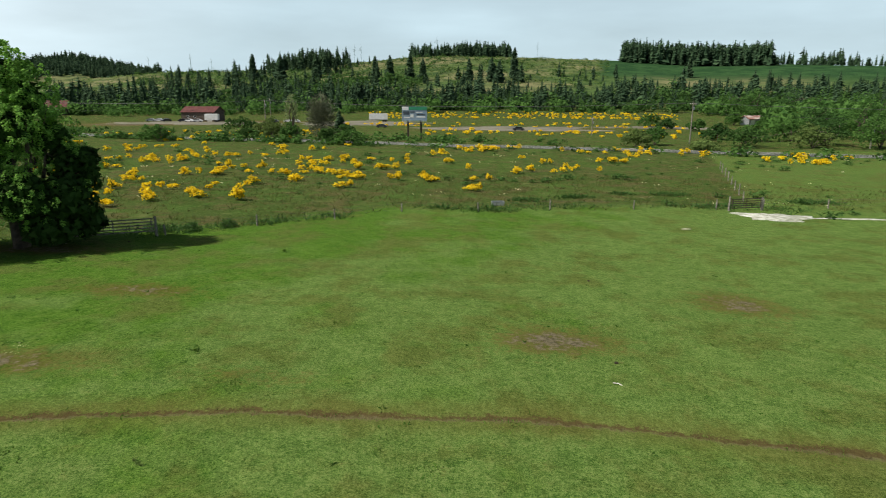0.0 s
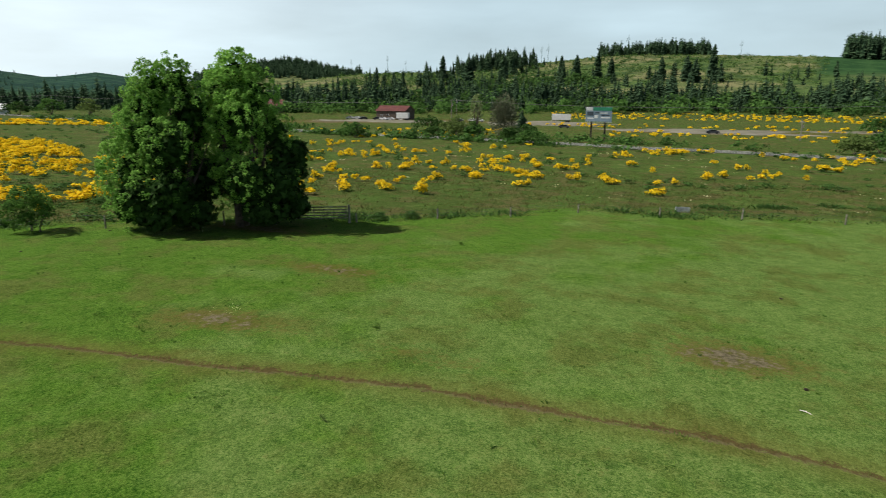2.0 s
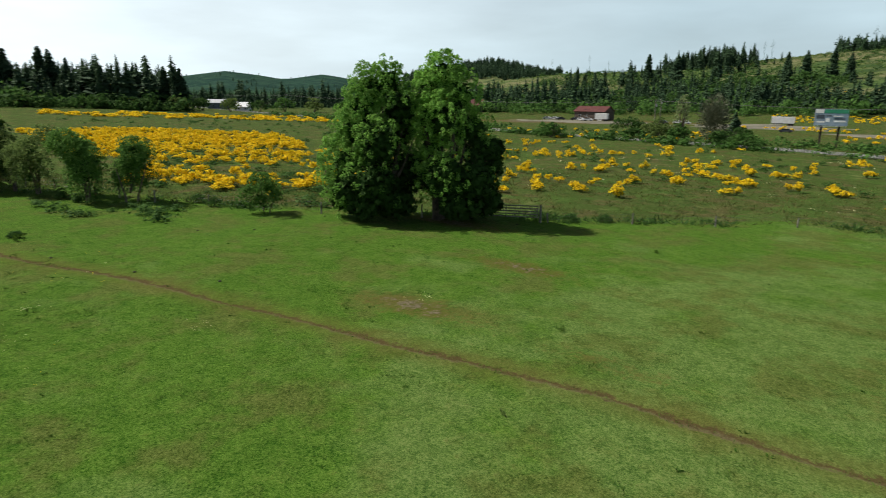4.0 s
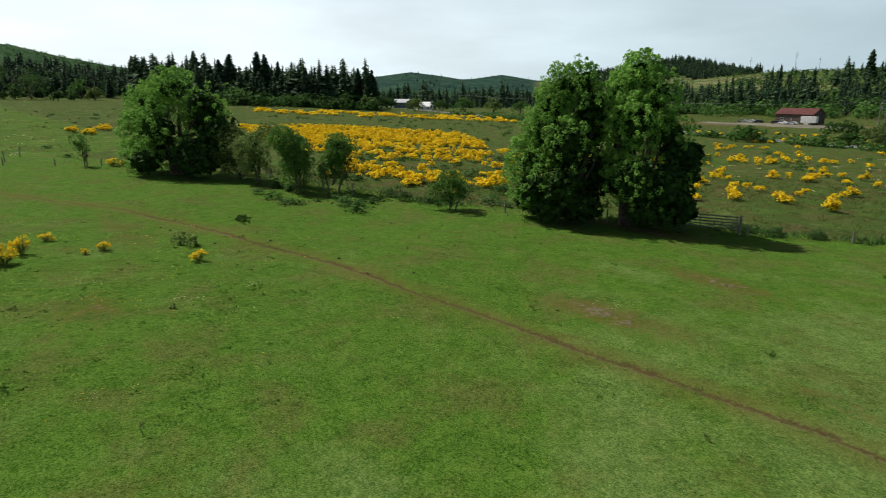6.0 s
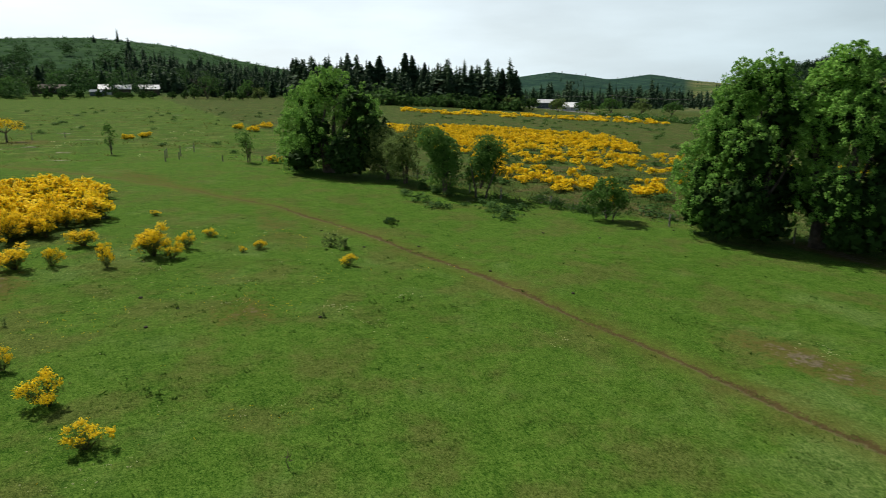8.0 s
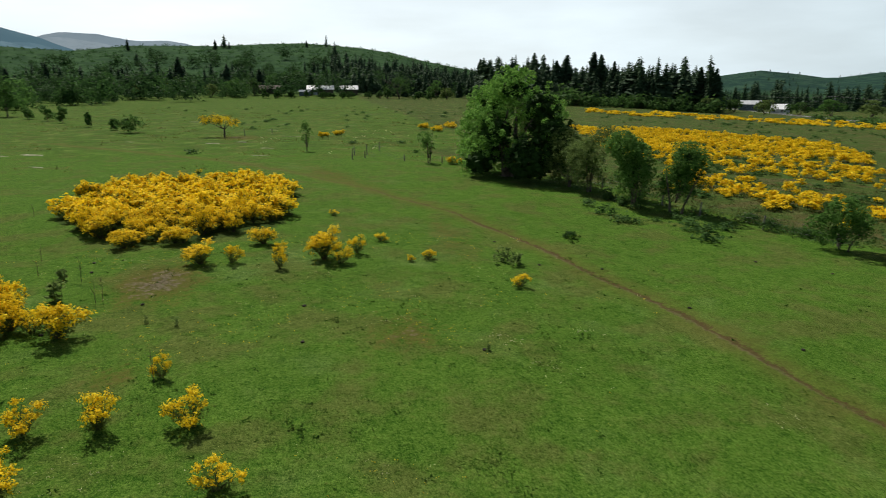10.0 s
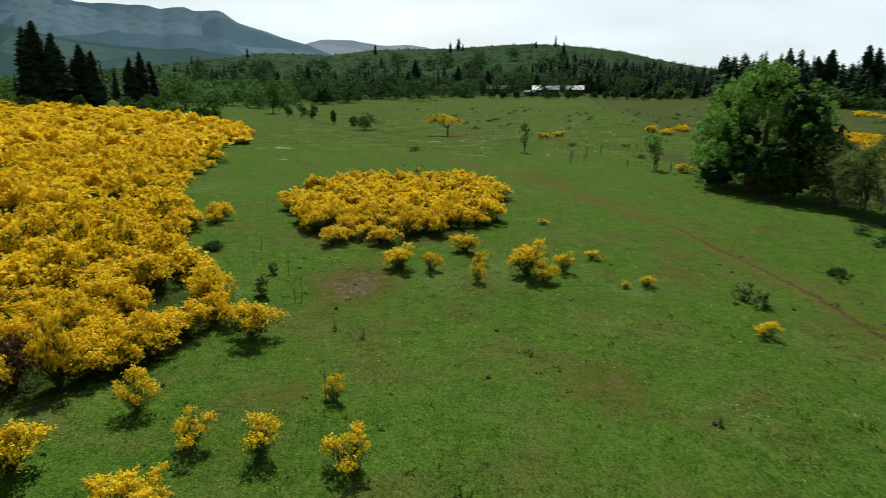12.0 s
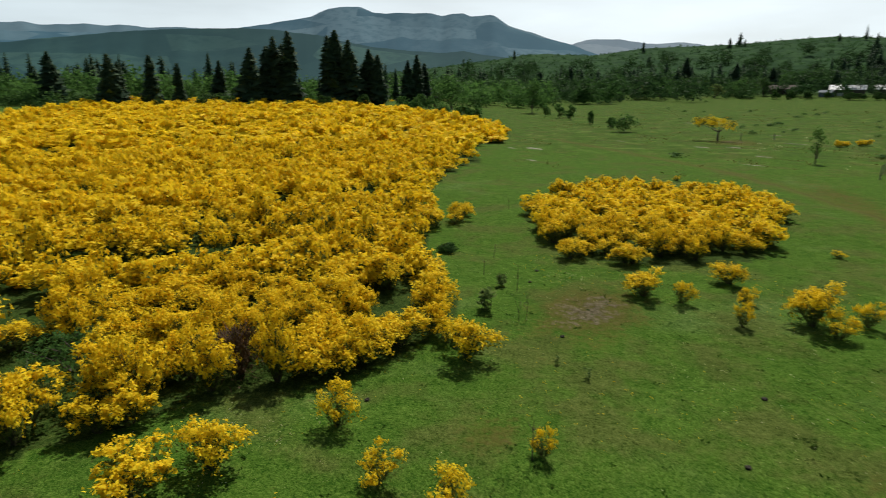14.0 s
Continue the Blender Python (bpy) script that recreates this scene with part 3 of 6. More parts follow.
def broad_tree(name, place, lobes, trunk, clumps, per, leaf, spread, mat, label, category="tree", seed=1, stems=1, group="", core=760):
    g = np.random.default_rng(seed)
    t = thing(name, place, label, category, group)
    roots = [tuple(g.normal(0, 0.35 * (stems > 1), 2)) for _ in range(stems)]
    top = max(l[2] + l[5] for l in lobes)
    tubes = []
    for k, (rx, ry) in enumerate(roots):
        tip = (rx * 3 + lobes[k % len(lobes)][0] * 0.4, ry * 3 + lobes[k % len(lobes)][1] * 0.4, top * 0.62)
        tubes.append(tube([(rx, ry, -0.25), (rx * 1.2, ry * 1.2, top * 0.12), (rx * 2 + g.normal(0, 0.1), ry * 2, top * 0.35), tip], [trunk * 1.35, trunk, trunk * 0.75, trunk * 0.25], 9))
    part("trunk", tubes_mesh("trunk", tubes, M_BARK), t, "ridged grey-brown bark")
    ends = [(l[0] + l[3] * 0.3 * g.normal(), l[1] + l[4] * 0.3 * g.normal(), l[2] + l[5] * 0.3) for l in lobes]
    for limb in limb_paths(g, (0, 0, top * 0.14), ends, trunk * 0.55):
        part("limb", tubes_mesh("limb", limb, M_BARK), t)
    leaves = plume_leaves(g, lobes, clumps, per, leaf, spread, shaded=0.05 if core > 100 else 0.4)
    k = g.integers(0, len(lobes), core * len(lobes))      # thicker growth inside the crown, in dark leaves that paint its shade
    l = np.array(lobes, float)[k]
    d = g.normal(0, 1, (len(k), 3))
    # Dark leaves reach further out away from the sun, darkening the shaded side.
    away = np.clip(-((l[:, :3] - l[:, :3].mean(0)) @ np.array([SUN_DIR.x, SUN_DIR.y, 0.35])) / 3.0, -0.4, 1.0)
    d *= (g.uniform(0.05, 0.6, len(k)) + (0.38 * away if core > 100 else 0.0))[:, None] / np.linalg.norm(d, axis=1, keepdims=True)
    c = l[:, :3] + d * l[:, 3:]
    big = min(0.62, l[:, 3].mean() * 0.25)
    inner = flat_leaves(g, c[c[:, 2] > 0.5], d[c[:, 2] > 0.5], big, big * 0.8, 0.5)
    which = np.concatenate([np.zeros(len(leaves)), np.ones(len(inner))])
    part("crown", quads_mesh("crown", np.concatenate([leaves, inner]), [mat, M_SHADE_LEAF], which, True), t, "leafy crown with uneven outline")
    return t


def fir_quads(g, height, tiers, per, width=0.2, blunt=0.8):
    """A conifer's drooping branch sprays and its trunk, as four-cornered pieces, base at 0."""
    q = []
    side = g.uniform(0.7, 1.25, (7, 4))
    for i in range(tiers * per):
        u = (i + g.uniform(-1.2, 1.2)) / (tiers * per)
        u = min(max(u, 0.0), 0.985)
        z = height * (0.05 + 0.94 * u)
        a = i * 2.4 + g.uniform(-0.5, 0.5)
        fit = side[int(a * 7 / 6.283) % 7, int(u * 3.99)]
        ln = height * (width * (1 - u) ** blunt * (0.6 + 0.4 * min(1, u * 6)) * fit + 0.012) * g.uniform(0.6, 1.25)
        d, t = np.array([math.cos(a), math.sin(a), 0]), np.array([-math.sin(a), math.cos(a), 0])
        root = np.array([0, 0, z + ln * 0.2])
        w = ln * g.uniform(0.26, 0.46)
        mid = root + d * ln * 0.55 - np.array([0, 0, ln * g.uniform(0.1, 0.3)])
        q.append([root, mid - t * w - np.array([0, 0, ln * 0.25]), root + d * ln - np.array([0, 0, ln * g.uniform(0.2, 0.6)]), mid + t * w - np.array([0, 0, ln * 0.25])])
    top = np.array([0, 0, height * 0.97])
    for k in range(5):                                   # dense inner foliage
        a, b = [np.array([math.cos(u) * height * width * 0.55, math.sin(u) * height * width * 0.55, height * 0.08]) for u in (k * 1.257, (k + 1) * 1.257)]
        q.append([a, b, top, b])
    for k in range(4):
        a, b = [np.array([math.cos(u) * height * 0.012, math.sin(u) * height * 0.012, -0.02 * height]) for u in (k * 1.571, (k + 1) * 1.571)]
        q.append([a, b, top, b])
    return np.array(q)


def snag_quads(g, height):
    """A tall, nearly bare conifer left standing: thin trunk, short sprays near the top."""
    q = fir_quads(g, height, 6, 5, 0.11)
    q = np.concatenate([q[:-9], q[-4:]])
    q[:-4, :, 2] = height * 0.62 + q[:-4, :, 2] * 0.38
    return q


def bush_quads(g, n, size, leaf):
    """A rounded, uneven shrub or far broad-leaved tree of given width and height, leafy to the ground (base at 0)."""
    w, h = size
    lobes = []
    for k in range(11):
        a, u = k * 2.4 + g.uniform(-0.5, 0.5), 0.33 * math.sqrt((k + 0.3) / 11)
        z = h * (0.16 + 0.58 * (1 - (u / 0.36) ** 2) * g.uniform(0.65, 1.12))
        lobes.append((math.cos(a) * u * w, math.sin(a) * u * w, z, w * g.uniform(0.16, 0.25), w * g.uniform(0.16, 0.25), h * g.uniform(0.16, 0.25)))
    per = 6
    return crown_leaves(g, lobes, max(n // per, 4), per, leaf, leaf * 0.8, 0.25, 0.01 * h)


def broom_quads(g, n_flower, n_green, petal, width=1.0, height=1.0, bare=0.4, airy=False):
    """A broom bush: upright sprays that arch outwards and end in rounded heads of flowers. Unit size, base at 0."""
    heads = 8 if airy else 13
    a = np.arange(heads) * 2.4 + g.uniform(-0.7, 0.7, heads)
    rad = (0.40 if airy else 0.38) * np.sqrt((np.arange(heads) + 0.4) / heads) * g.uniform(0.75, 1.2, heads)
    hr = g.uniform(0.12, 0.21, heads) if airy else g.uniform(0.13, 0.20, heads)
    hz = height * (g.uniform(0.34, 0.84, heads) if airy else g.uniform(0.42, 0.92, heads)) * (1 - 2.0 * rad ** 2) - hr * 0.2
    centre = np.stack([np.cos(a) * rad * width, np.sin(a) * rad * width, hz], 1)
    sprigs = heads * (10 if n_flower < 200 else 17)      # short flowering twigs that stand out of each head
    m = g.choice(heads, sprigs, p=hr ** 2 / (hr ** 2).sum())
    e = g.normal(0, 1, (sprigs, 3)) + np.array([0, 0, 0.75]) + centre[m] * np.array([1.3, 1.3, 0.0])
    e /= np.linalg.norm(e, axis=1, keepdims=True)
    reach = hr[m] * g.uniform(0.75, 1.55, sprigs)
    k, u = g.integers(0, sprigs, n_flower), g.uniform(bare, 1.0, n_flower)
    off = g.normal(0, 1, (n_flower, 3)) * (hr[m[k]] * (0.22 - 0.12 * u))[:, None]
    pf = centre[m[k]] + e[k] * (reach[k] * u)[:, None] + off
    pf[:, 2] = np.maximum(pf[:, 2], 0.06)
    fl = flat_leaves(g, pf, e[k] * 0.7 + off / hr[m[k]][:, None] * 3.0 + np.array([0, 0, 0.2]), petal * 1.15, petal * 0.85, 0.4)
    base = centre * np.array([0.22, 0.22, 0.0])
    k, u = g.integers(0, heads, n_green), g.uniform(0.04, 1.0, n_green)[:, None] ** (0.8 if airy else 0.6)
    pg = base[k] + (centre[k] - base[k]) * u + g.normal(0, 0.075, (n_green, 3)) * np.array([1, 1, 0.5]) * (0.4 + u)
    pg[:, 2] = np.maximum(pg[:, 2], 0.02)
    dg = centre[k] - base[k] * 0.4
    gr = blades(g, pg, dg / np.linalg.norm(dg, axis=1, keepdims=True), min(petal * 1.7, 0.14), min(petal * 0.5, 0.06), 0.45)
    stems = []
    for m in range(heads):
        for _ in range(2):
            tip = centre[m] + g.normal(0, 0.3, 3) * hr[m]
            stems.append(tube([base[m] * 0.4 - np.array([0, 0, 0.05]), base[m] * 0.7 + tip * 0.3 * np.array([0.75, 0.75, 1.2]), tip], [0.014, 0.009, 0.003], 4))
    return fl, gr, stems


def spread_copies(g, kinds, x, y, size, sink=0.0, squash=None):
    """Copies of four-cornered pieces at places on the land, each turned and scaled: one long array."""
    out = []
    pick = g.integers(0, len(kinds), len(x))
    z = land(x, y) - sink
    turn = g.uniform(0, 6.283, len(x))
    for k, q in enumerate(kinds):
        w = np.where(pick == k)[0]
        if not len(w):
            continue
        c, s = np.cos(turn[w]), np.sin(turn[w])
        v = q.reshape(-1, 3)
        sz = size[w][:, None]
        sh = sz if squash is None else squash[w][:, None]
        vx = (v[:, 0] * c[:, None] - v[:, 1] * s[:, None]) * sz + x[w][:, None]
        vy = (v[:, 0] * s[:, None] + v[:, 1] * c[:, None]) * sz + y[w][:, None]
        vz = v[:, 2] * sh + z[w][:, None]
        out.append(np.stack([vx, vy, vz], -1).reshape(-1, 4, 3))
    return np.concatenate(out)


def sown(g, shape, apart):
    """Places on a jittered grid inside an outline."""
    xs, ys = [p[0] for p in shape], [p[1] for p in shape]
    gx, gy = np.meshgrid(np.arange(min(xs), max(xs), apart), np.arange(min(ys), max(ys), apart))
    x, y = gx.ravel() + g.uniform(-0.5, 0.5, gx.size) * apart * 1.2, gy.ravel() + g.uniform(-0.5, 0.5, gx.size) * apart * 1.2
    k = in_shape(x, y, shape)
    return x[k], y[k]


def sector(g, b0, b1, r0, r1, n):
    """Places between two bearings and two distances."""
    b, r = np.radians(g.uniform(b0, b1, n)), np.sqrt(g.uniform(r0 ** 2, r1 ** 2, n))
    return -np.sin(b) * r, np.cos(b) * r


# ---- far woods ----
rng = np.random.default_rng(11)
FIRS = [fir_quads(rng, 1.0, 16, 8, w, p) for w, p in ((0.17, 0.65), (0.20, 0.7), (0.23, 0.6), (0.18, 0.8), (0.25, 0.65))]
FAR_FIRS = [fir_quads(rng, 1.0, 10, 6, w, p) for w, p in ((0.19, 0.7), (0.24, 0.6), (0.29, 0.6), (0.21, 0.8), (0.26, 0.5))]
NEAR_FIRS = [fir_quads(rng, 1.0, 22, 8, w, p) for w, p in ((0.18, 0.7), (0.22, 0.65), (0.26, 0.6), (0.19, 0.8), (0.28, 0.6))]
LOW_FIRS = [fir_quads(rng, 1.0, 7, 5, w, p) for w, p in ((0.20, 0.6), (0.25, 0.5), (0.30, 0.45))]
SNAGS = [snag_quads(rng, 1.0) for _ in range(3)]
BROADS = [bush_quads(rng, 150, (1.0, 1.0), 0.15) for _ in range(4)]
LEAFY = [bush_quads(rng, 260, (1.0, 1.0), 0.107) for _ in range(4)]
FAR_BROADS = [bush_quads(rng, 84, (1.0, 1.0), 0.21) for _ in range(4)]
TINY = [bush_quads(rng, 30, (1.0, 1.0), 0.34) for _ in range(4)]
SPECK = [bush_quads(rng, 12, (1.0, 1.0), 0.5) for _ in range(4)]


def woods(name, label, kinds, mat, places, lo, hi, tall=None, uneven=0.0):
    x, y = places
    if uneven:
        k = waves(x, y, 38.0, 91) + 0.6 * waves(x, y, 15.0, 92) + rng.normal(0, 0.35, len(x)) > -0.35 * (1 + 0.4 / uneven)
        x, y = x[k], y[k]
    h = (lo + (hi - lo) * rng.random(len(x)) ** 1.9) * rng.uniform(0.85, 1.1, len(x))
    h = h * (1 + uneven * (waves(x, y, 52.0, 93) + 0.7 * waves(x, y, 21.0, 94)))
    q = spread_copies(rng, kinds, x, y, h if tall is None else h / tall, 0.3, h)
    return tagged(new(name, quads_mesh(name, q, [mat], light=True)), label, "trees", kind="stuff")


def joined(*places):
    return np.concatenate([p[0] for p in places]), np.concatenate([p[1] for p in places])


# logged hill to the north
woods("conifer_belt", "dense dark conifers along the foot of the logged hill", FAR_FIRS, M_FIR,
      joined(sector(rng, -14, 34, 412, 520, 800), sector(rng, -36, -14, 425, 600, 520), sector(rng, 13, 36, 500, 590, 300), sector(rng, -8, 10, 420, 480, 150)), 6, 17.5, uneven=0.34)
woods("belt_broadleaves", "dark broad-leaved trees mixed into the conifers", FAR_BROADS, M_WILLOW, joined(sector(rng, -14, 34, 402, 500, 260), sector(rng, -36, -14, 400, 560, 200), sector(rng, 2, 16, 500, 640, 110)), 5, 11, 0.8)
woods("hilltop_conifers", "block of tall dark conifers on the hilltop", LOW_FIRS, M_FIR,
      joined(sector(rng, -5.6, 3.2, 890, 980, 420), sector(rng, -5.6, -1.0, 900, 960, 160)), 13, 22)
woods("hilltop_conifers", "long block of tall conifers on the hill's shoulder", LOW_FIRS, M_FIR, sector(rng, -26.4, -15.0, 858, 1000, 800), 21, 31)
woods("hilltop_conifers", "thin row of conifers along the hill's far crest", LOW_FIRS, M_FIR, sector(rng, -38, -25.5, 880, 960, 170), 9, 20)
woods("crest_conifers", "tall ragged conifers left along the hill's crest", FIRS, M_FIR, joined(sector(rng, 8.8, 15.6, 850, 930, 100), sector(rng, 10, 13.5, 820, 900, 60)), 13, 28)
woods("dark_hill_conifers", "dark conifer wood covering a far hill", LOW_FIRS, M_FIR, joined(sector(rng, 24, 29.8, 940, 1180, 640), sector(rng, 29.8, 32.6, 960, 1180, 320), sector(rng, 32.6, 38, 900, 1180, 420)), 10, 17)
woods("slope_conifers", "scattered conifers on the logged slope", FIRS, M_FIR,
      joined(sector(rng, 4, 24, 545, 660, 70), sector(rng, -8, 4, 545, 640, 30), sector(rng, 6, 24, 640, 840, 110), sector(rng, -16, 6, 600, 700, 22)), 7, 19, uneven=0.4)
woods("slope_shrubs", "low green shrubs on the logged slope", TINY, M_WILLOW, joined(sector(rng, -14, 26, 560, 890, 1300), sector(rng, 5, 26, 540, 760, 500)), 1.2, 4.4, 0.7, uneven=0.4)
woods("slope_scrub", "pale green scrub between the stumps of the logged slope", SPECK, M_OLIVE, sector(rng, -14, 30, 600, 900, 1700), 0.8, 2.2, 0.6)
woods("standing_snags", "thin tall trees left standing after logging", SNAGS, M_FIR,
      joined(sector(rng, -10, 25, 760, 900, 7), sector(rng, 20, 26, 850, 920, 3)), 20, 32)
woods("valley_thicket", "light green broad-leaved thicket at the foot of the hill", FAR_BROADS, M_ALDER,
      joined(sector(rng, -16, 34, 385, 425, 130), sector(rng, -40, -22, 385, 430, 150), sector(rng, -40, -27, 250, 400, 210), sector(rng, 6, 34, 500, 560, 90)), 4, 10, 0.9)
# far green hills and western ridge
woods("far_hill_wood", "dark conifers scattered over far hills", FAR_FIRS, M_FIR, sector(rng, 38, 60, 1200, 1790, 90), 5, 9)
woods("west_conifers", "tall dark conifer wood behind the field", NEAR_FIRS, M_FIR, joined(sector(rng, 56.6, 64, 404, 500, 250), sector(rng, 64, 76, 410, 560, 470)), 12, 30, uneven=0.13)
woods("west_wood_edge", "dark trees and bushes along the front of the conifer wood", FAR_BROADS, M_WILLOW, joined(sector(rng, 56, 76, 386, 404, 90), sector(rng, 56.8, 75, 402, 440, 60)), 2.5, 12, 0.8)
woods("west_low_conifers", "dark lower conifers at the end of the wood", FIRS, M_FIR, sector(rng, 74, 84, 520, 640, 150), 11, 20)
woods("valley_conifers", "dark conifers in the far valley", FAR_FIRS, M_FIR, sector(rng, 34, 56.5, 540, 760, 560), 9, 20, uneven=0.35)
woods("ridge_conifers", "dark conifers scattered over the ridge", FAR_FIRS, M_FIR, joined(sector(rng, 88, 130, 580, 700, 170), sector(rng, 76, 89, 560, 780, 420), sector(rng, 84, 128, 760, 1040, 6)), 9, 22)
woods("ridge_young_wood", "dense green young trees on the ridge", SPECK, M_YOUNG_FIR, sector(rng, 70, 135, 620, 1080, 2200), 1.4, 3.0, 0.75)
woods("ridge_foot_trees", "mixed green trees along the far field edge", LEAFY, M_FAR_LEAF, joined(sector(rng, 96, 128, 500, 640, 210), sector(rng, 80, 97, 590, 680, 120), sector(rng, 106, 124, 330, 520, 90)), 5, 16, 0.85)
woods("ridge_foot_dark_trees", "dark green rounded trees below the ridge", LEAFY, M_FAR_DARK, joined(sector(rng, 78, 128, 530, 660, 150), sector(rng, 88, 126, 640, 840, 90), sector(rng, 100, 124, 420, 520, 40)), 7, 20, 0.9)
woods("south_belt", "green broad-leaved trees behind the broom field", LEAFY, M_ALDER, joined(sector(rng, 134, 168, 285, 345, 270), sector(rng, 112, 119, 300, 420, 50), sector(rng, 119, 127, 345, 430, 50), sector(rng, 127, 136, 300, 420, 60)), 7, 15, 0.95)
woods("south_shrubs", "low dark shrubs along the back of the broom field", BROADS, M_WILLOW, joined(sector(rng, 124, 168, 268, 290, 90), sector(rng, 137, 168, 256, 272, 50)), 2.5, 7, 0.7)
woods("south_conifers", "dark conifers behind the broom field", FIRS, M_FIR, joined(sector(rng, 122, 165, 330, 420, 110), sector(rng, 140, 168, 340, 400, 60)), 12, 24)


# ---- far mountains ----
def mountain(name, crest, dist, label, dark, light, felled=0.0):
    m, n, l, b = material(name + "_hazed_slopes", 0.95, 0.05)
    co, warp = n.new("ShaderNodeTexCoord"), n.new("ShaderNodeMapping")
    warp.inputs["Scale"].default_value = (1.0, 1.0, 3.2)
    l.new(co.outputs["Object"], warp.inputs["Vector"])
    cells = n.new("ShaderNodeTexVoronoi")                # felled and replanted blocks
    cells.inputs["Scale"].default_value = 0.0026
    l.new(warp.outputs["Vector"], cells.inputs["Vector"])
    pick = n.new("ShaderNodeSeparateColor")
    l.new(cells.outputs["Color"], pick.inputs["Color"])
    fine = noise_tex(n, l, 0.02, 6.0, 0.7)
    # Both slope shades already hold the blue haze of distance.
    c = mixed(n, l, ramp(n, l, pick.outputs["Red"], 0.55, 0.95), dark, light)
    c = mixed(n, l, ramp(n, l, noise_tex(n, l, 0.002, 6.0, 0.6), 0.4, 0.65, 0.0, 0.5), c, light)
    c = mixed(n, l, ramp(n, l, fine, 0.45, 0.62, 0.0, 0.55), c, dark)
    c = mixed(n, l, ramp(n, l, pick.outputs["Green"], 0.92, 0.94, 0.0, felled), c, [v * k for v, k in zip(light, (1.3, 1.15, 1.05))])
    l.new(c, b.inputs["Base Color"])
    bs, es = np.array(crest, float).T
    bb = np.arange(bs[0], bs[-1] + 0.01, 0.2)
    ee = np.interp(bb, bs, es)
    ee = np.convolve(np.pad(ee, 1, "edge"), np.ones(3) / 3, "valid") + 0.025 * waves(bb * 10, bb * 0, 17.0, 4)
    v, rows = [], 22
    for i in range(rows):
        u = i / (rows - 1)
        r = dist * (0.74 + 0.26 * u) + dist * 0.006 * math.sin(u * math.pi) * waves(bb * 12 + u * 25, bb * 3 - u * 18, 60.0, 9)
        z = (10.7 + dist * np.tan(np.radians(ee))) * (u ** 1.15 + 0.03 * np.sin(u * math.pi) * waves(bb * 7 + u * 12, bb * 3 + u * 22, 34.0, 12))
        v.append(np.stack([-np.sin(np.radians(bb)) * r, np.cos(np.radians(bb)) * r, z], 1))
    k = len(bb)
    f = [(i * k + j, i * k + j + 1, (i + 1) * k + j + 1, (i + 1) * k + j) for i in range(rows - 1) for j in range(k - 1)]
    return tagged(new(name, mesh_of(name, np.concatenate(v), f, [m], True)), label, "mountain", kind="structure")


FAR_CREST = [(97, 2.0), (99.37, 3.26), (100.7, 3.73), (102.44, 3.9), (103.97, 3.8), (105.1, 3.87), (106.94, 4.22), (109.74, 4.27), (111.13, 3.83), (113, 3.3), (118, 2.6)]
MAIN_CREST = [(106, 1.6), (108, 2.7), (109.7, 3.35), (111.1, 3.87), (112.8, 4.31), (114.5, 4.88), (116.5, 5.45), (117.7, 6.28), (118.2, 6.35), (119.9, 6.2), (120.3, 6.47), (121.4, 6.45), (122.3, 6.25), (123.1, 6.47), (126.3, 6.5), (127, 6.4), (128.2, 6.52), (129.4, 6.95), (131.1, 6.9), (132, 6.73), (133.5, 6.07), (137.2, 5.4), (139.5, 5.03), (143, 4.7), (150, 4.3), (170, 4.0), (190, 2.0)]
LEFT_CREST = [(136, 3.0), (140.4, 4.85), (144.1, 4.97), (146.4, 4.84), (148.4, 5.01), (149, 4.86), (150.7, 4.94), (152.2, 4.83), (153.8, 4.71), (154.7, 4.93), (156.1, 4.74), (165, 4.9), (180, 4.4), (198, 2.0)]
FRONT_CREST = [(110, 1.0), (116.4, 2.79), (118.3, 3.03), (120.3, 3.37), (122.3, 3.22), (126.3, 3.49), (128.7, 3.76), (131.1, 4.19), (133, 4.63), (134.9, 4.77), (136.7, 5.0), (139.4, 5.02), (144.2, 4.82), (146.7, 4.61), (148.9, 4.39), (150.7, 4.12), (152.6, 3.88), (154.4, 3.64), (156.2, 3.34), (170, 3.0), (190, 1.5)]
# Colours below are blued and paled to paint haze, most on the farthest ridges.
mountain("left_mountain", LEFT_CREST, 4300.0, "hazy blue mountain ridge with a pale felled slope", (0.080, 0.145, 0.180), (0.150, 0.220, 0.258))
mountain("far_mountain", FAR_CREST, 4550.0, "far mountain ridge coloured pale blue for haze", (0.155, 0.215, 0.26), (0.21, 0.27, 0.31))
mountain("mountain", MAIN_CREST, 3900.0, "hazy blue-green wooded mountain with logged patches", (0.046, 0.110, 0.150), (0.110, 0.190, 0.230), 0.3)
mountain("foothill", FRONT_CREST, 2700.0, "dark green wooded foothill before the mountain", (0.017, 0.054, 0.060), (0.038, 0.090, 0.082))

# ---- trees by the pasture ----
WIDE = (0.82, 0.57)
def lobe(off, depth, z, rw, rz):
    """A lobe of leaves, off metres along the pair of big maples and depth metres across it."""
    return (WIDE[0] * off * 0.9 - WIDE[1] * depth, WIDE[1] * off * 0.9 + WIDE[0] * depth, z, rw * 1.14, rw * 1.14, rz * 1.08)


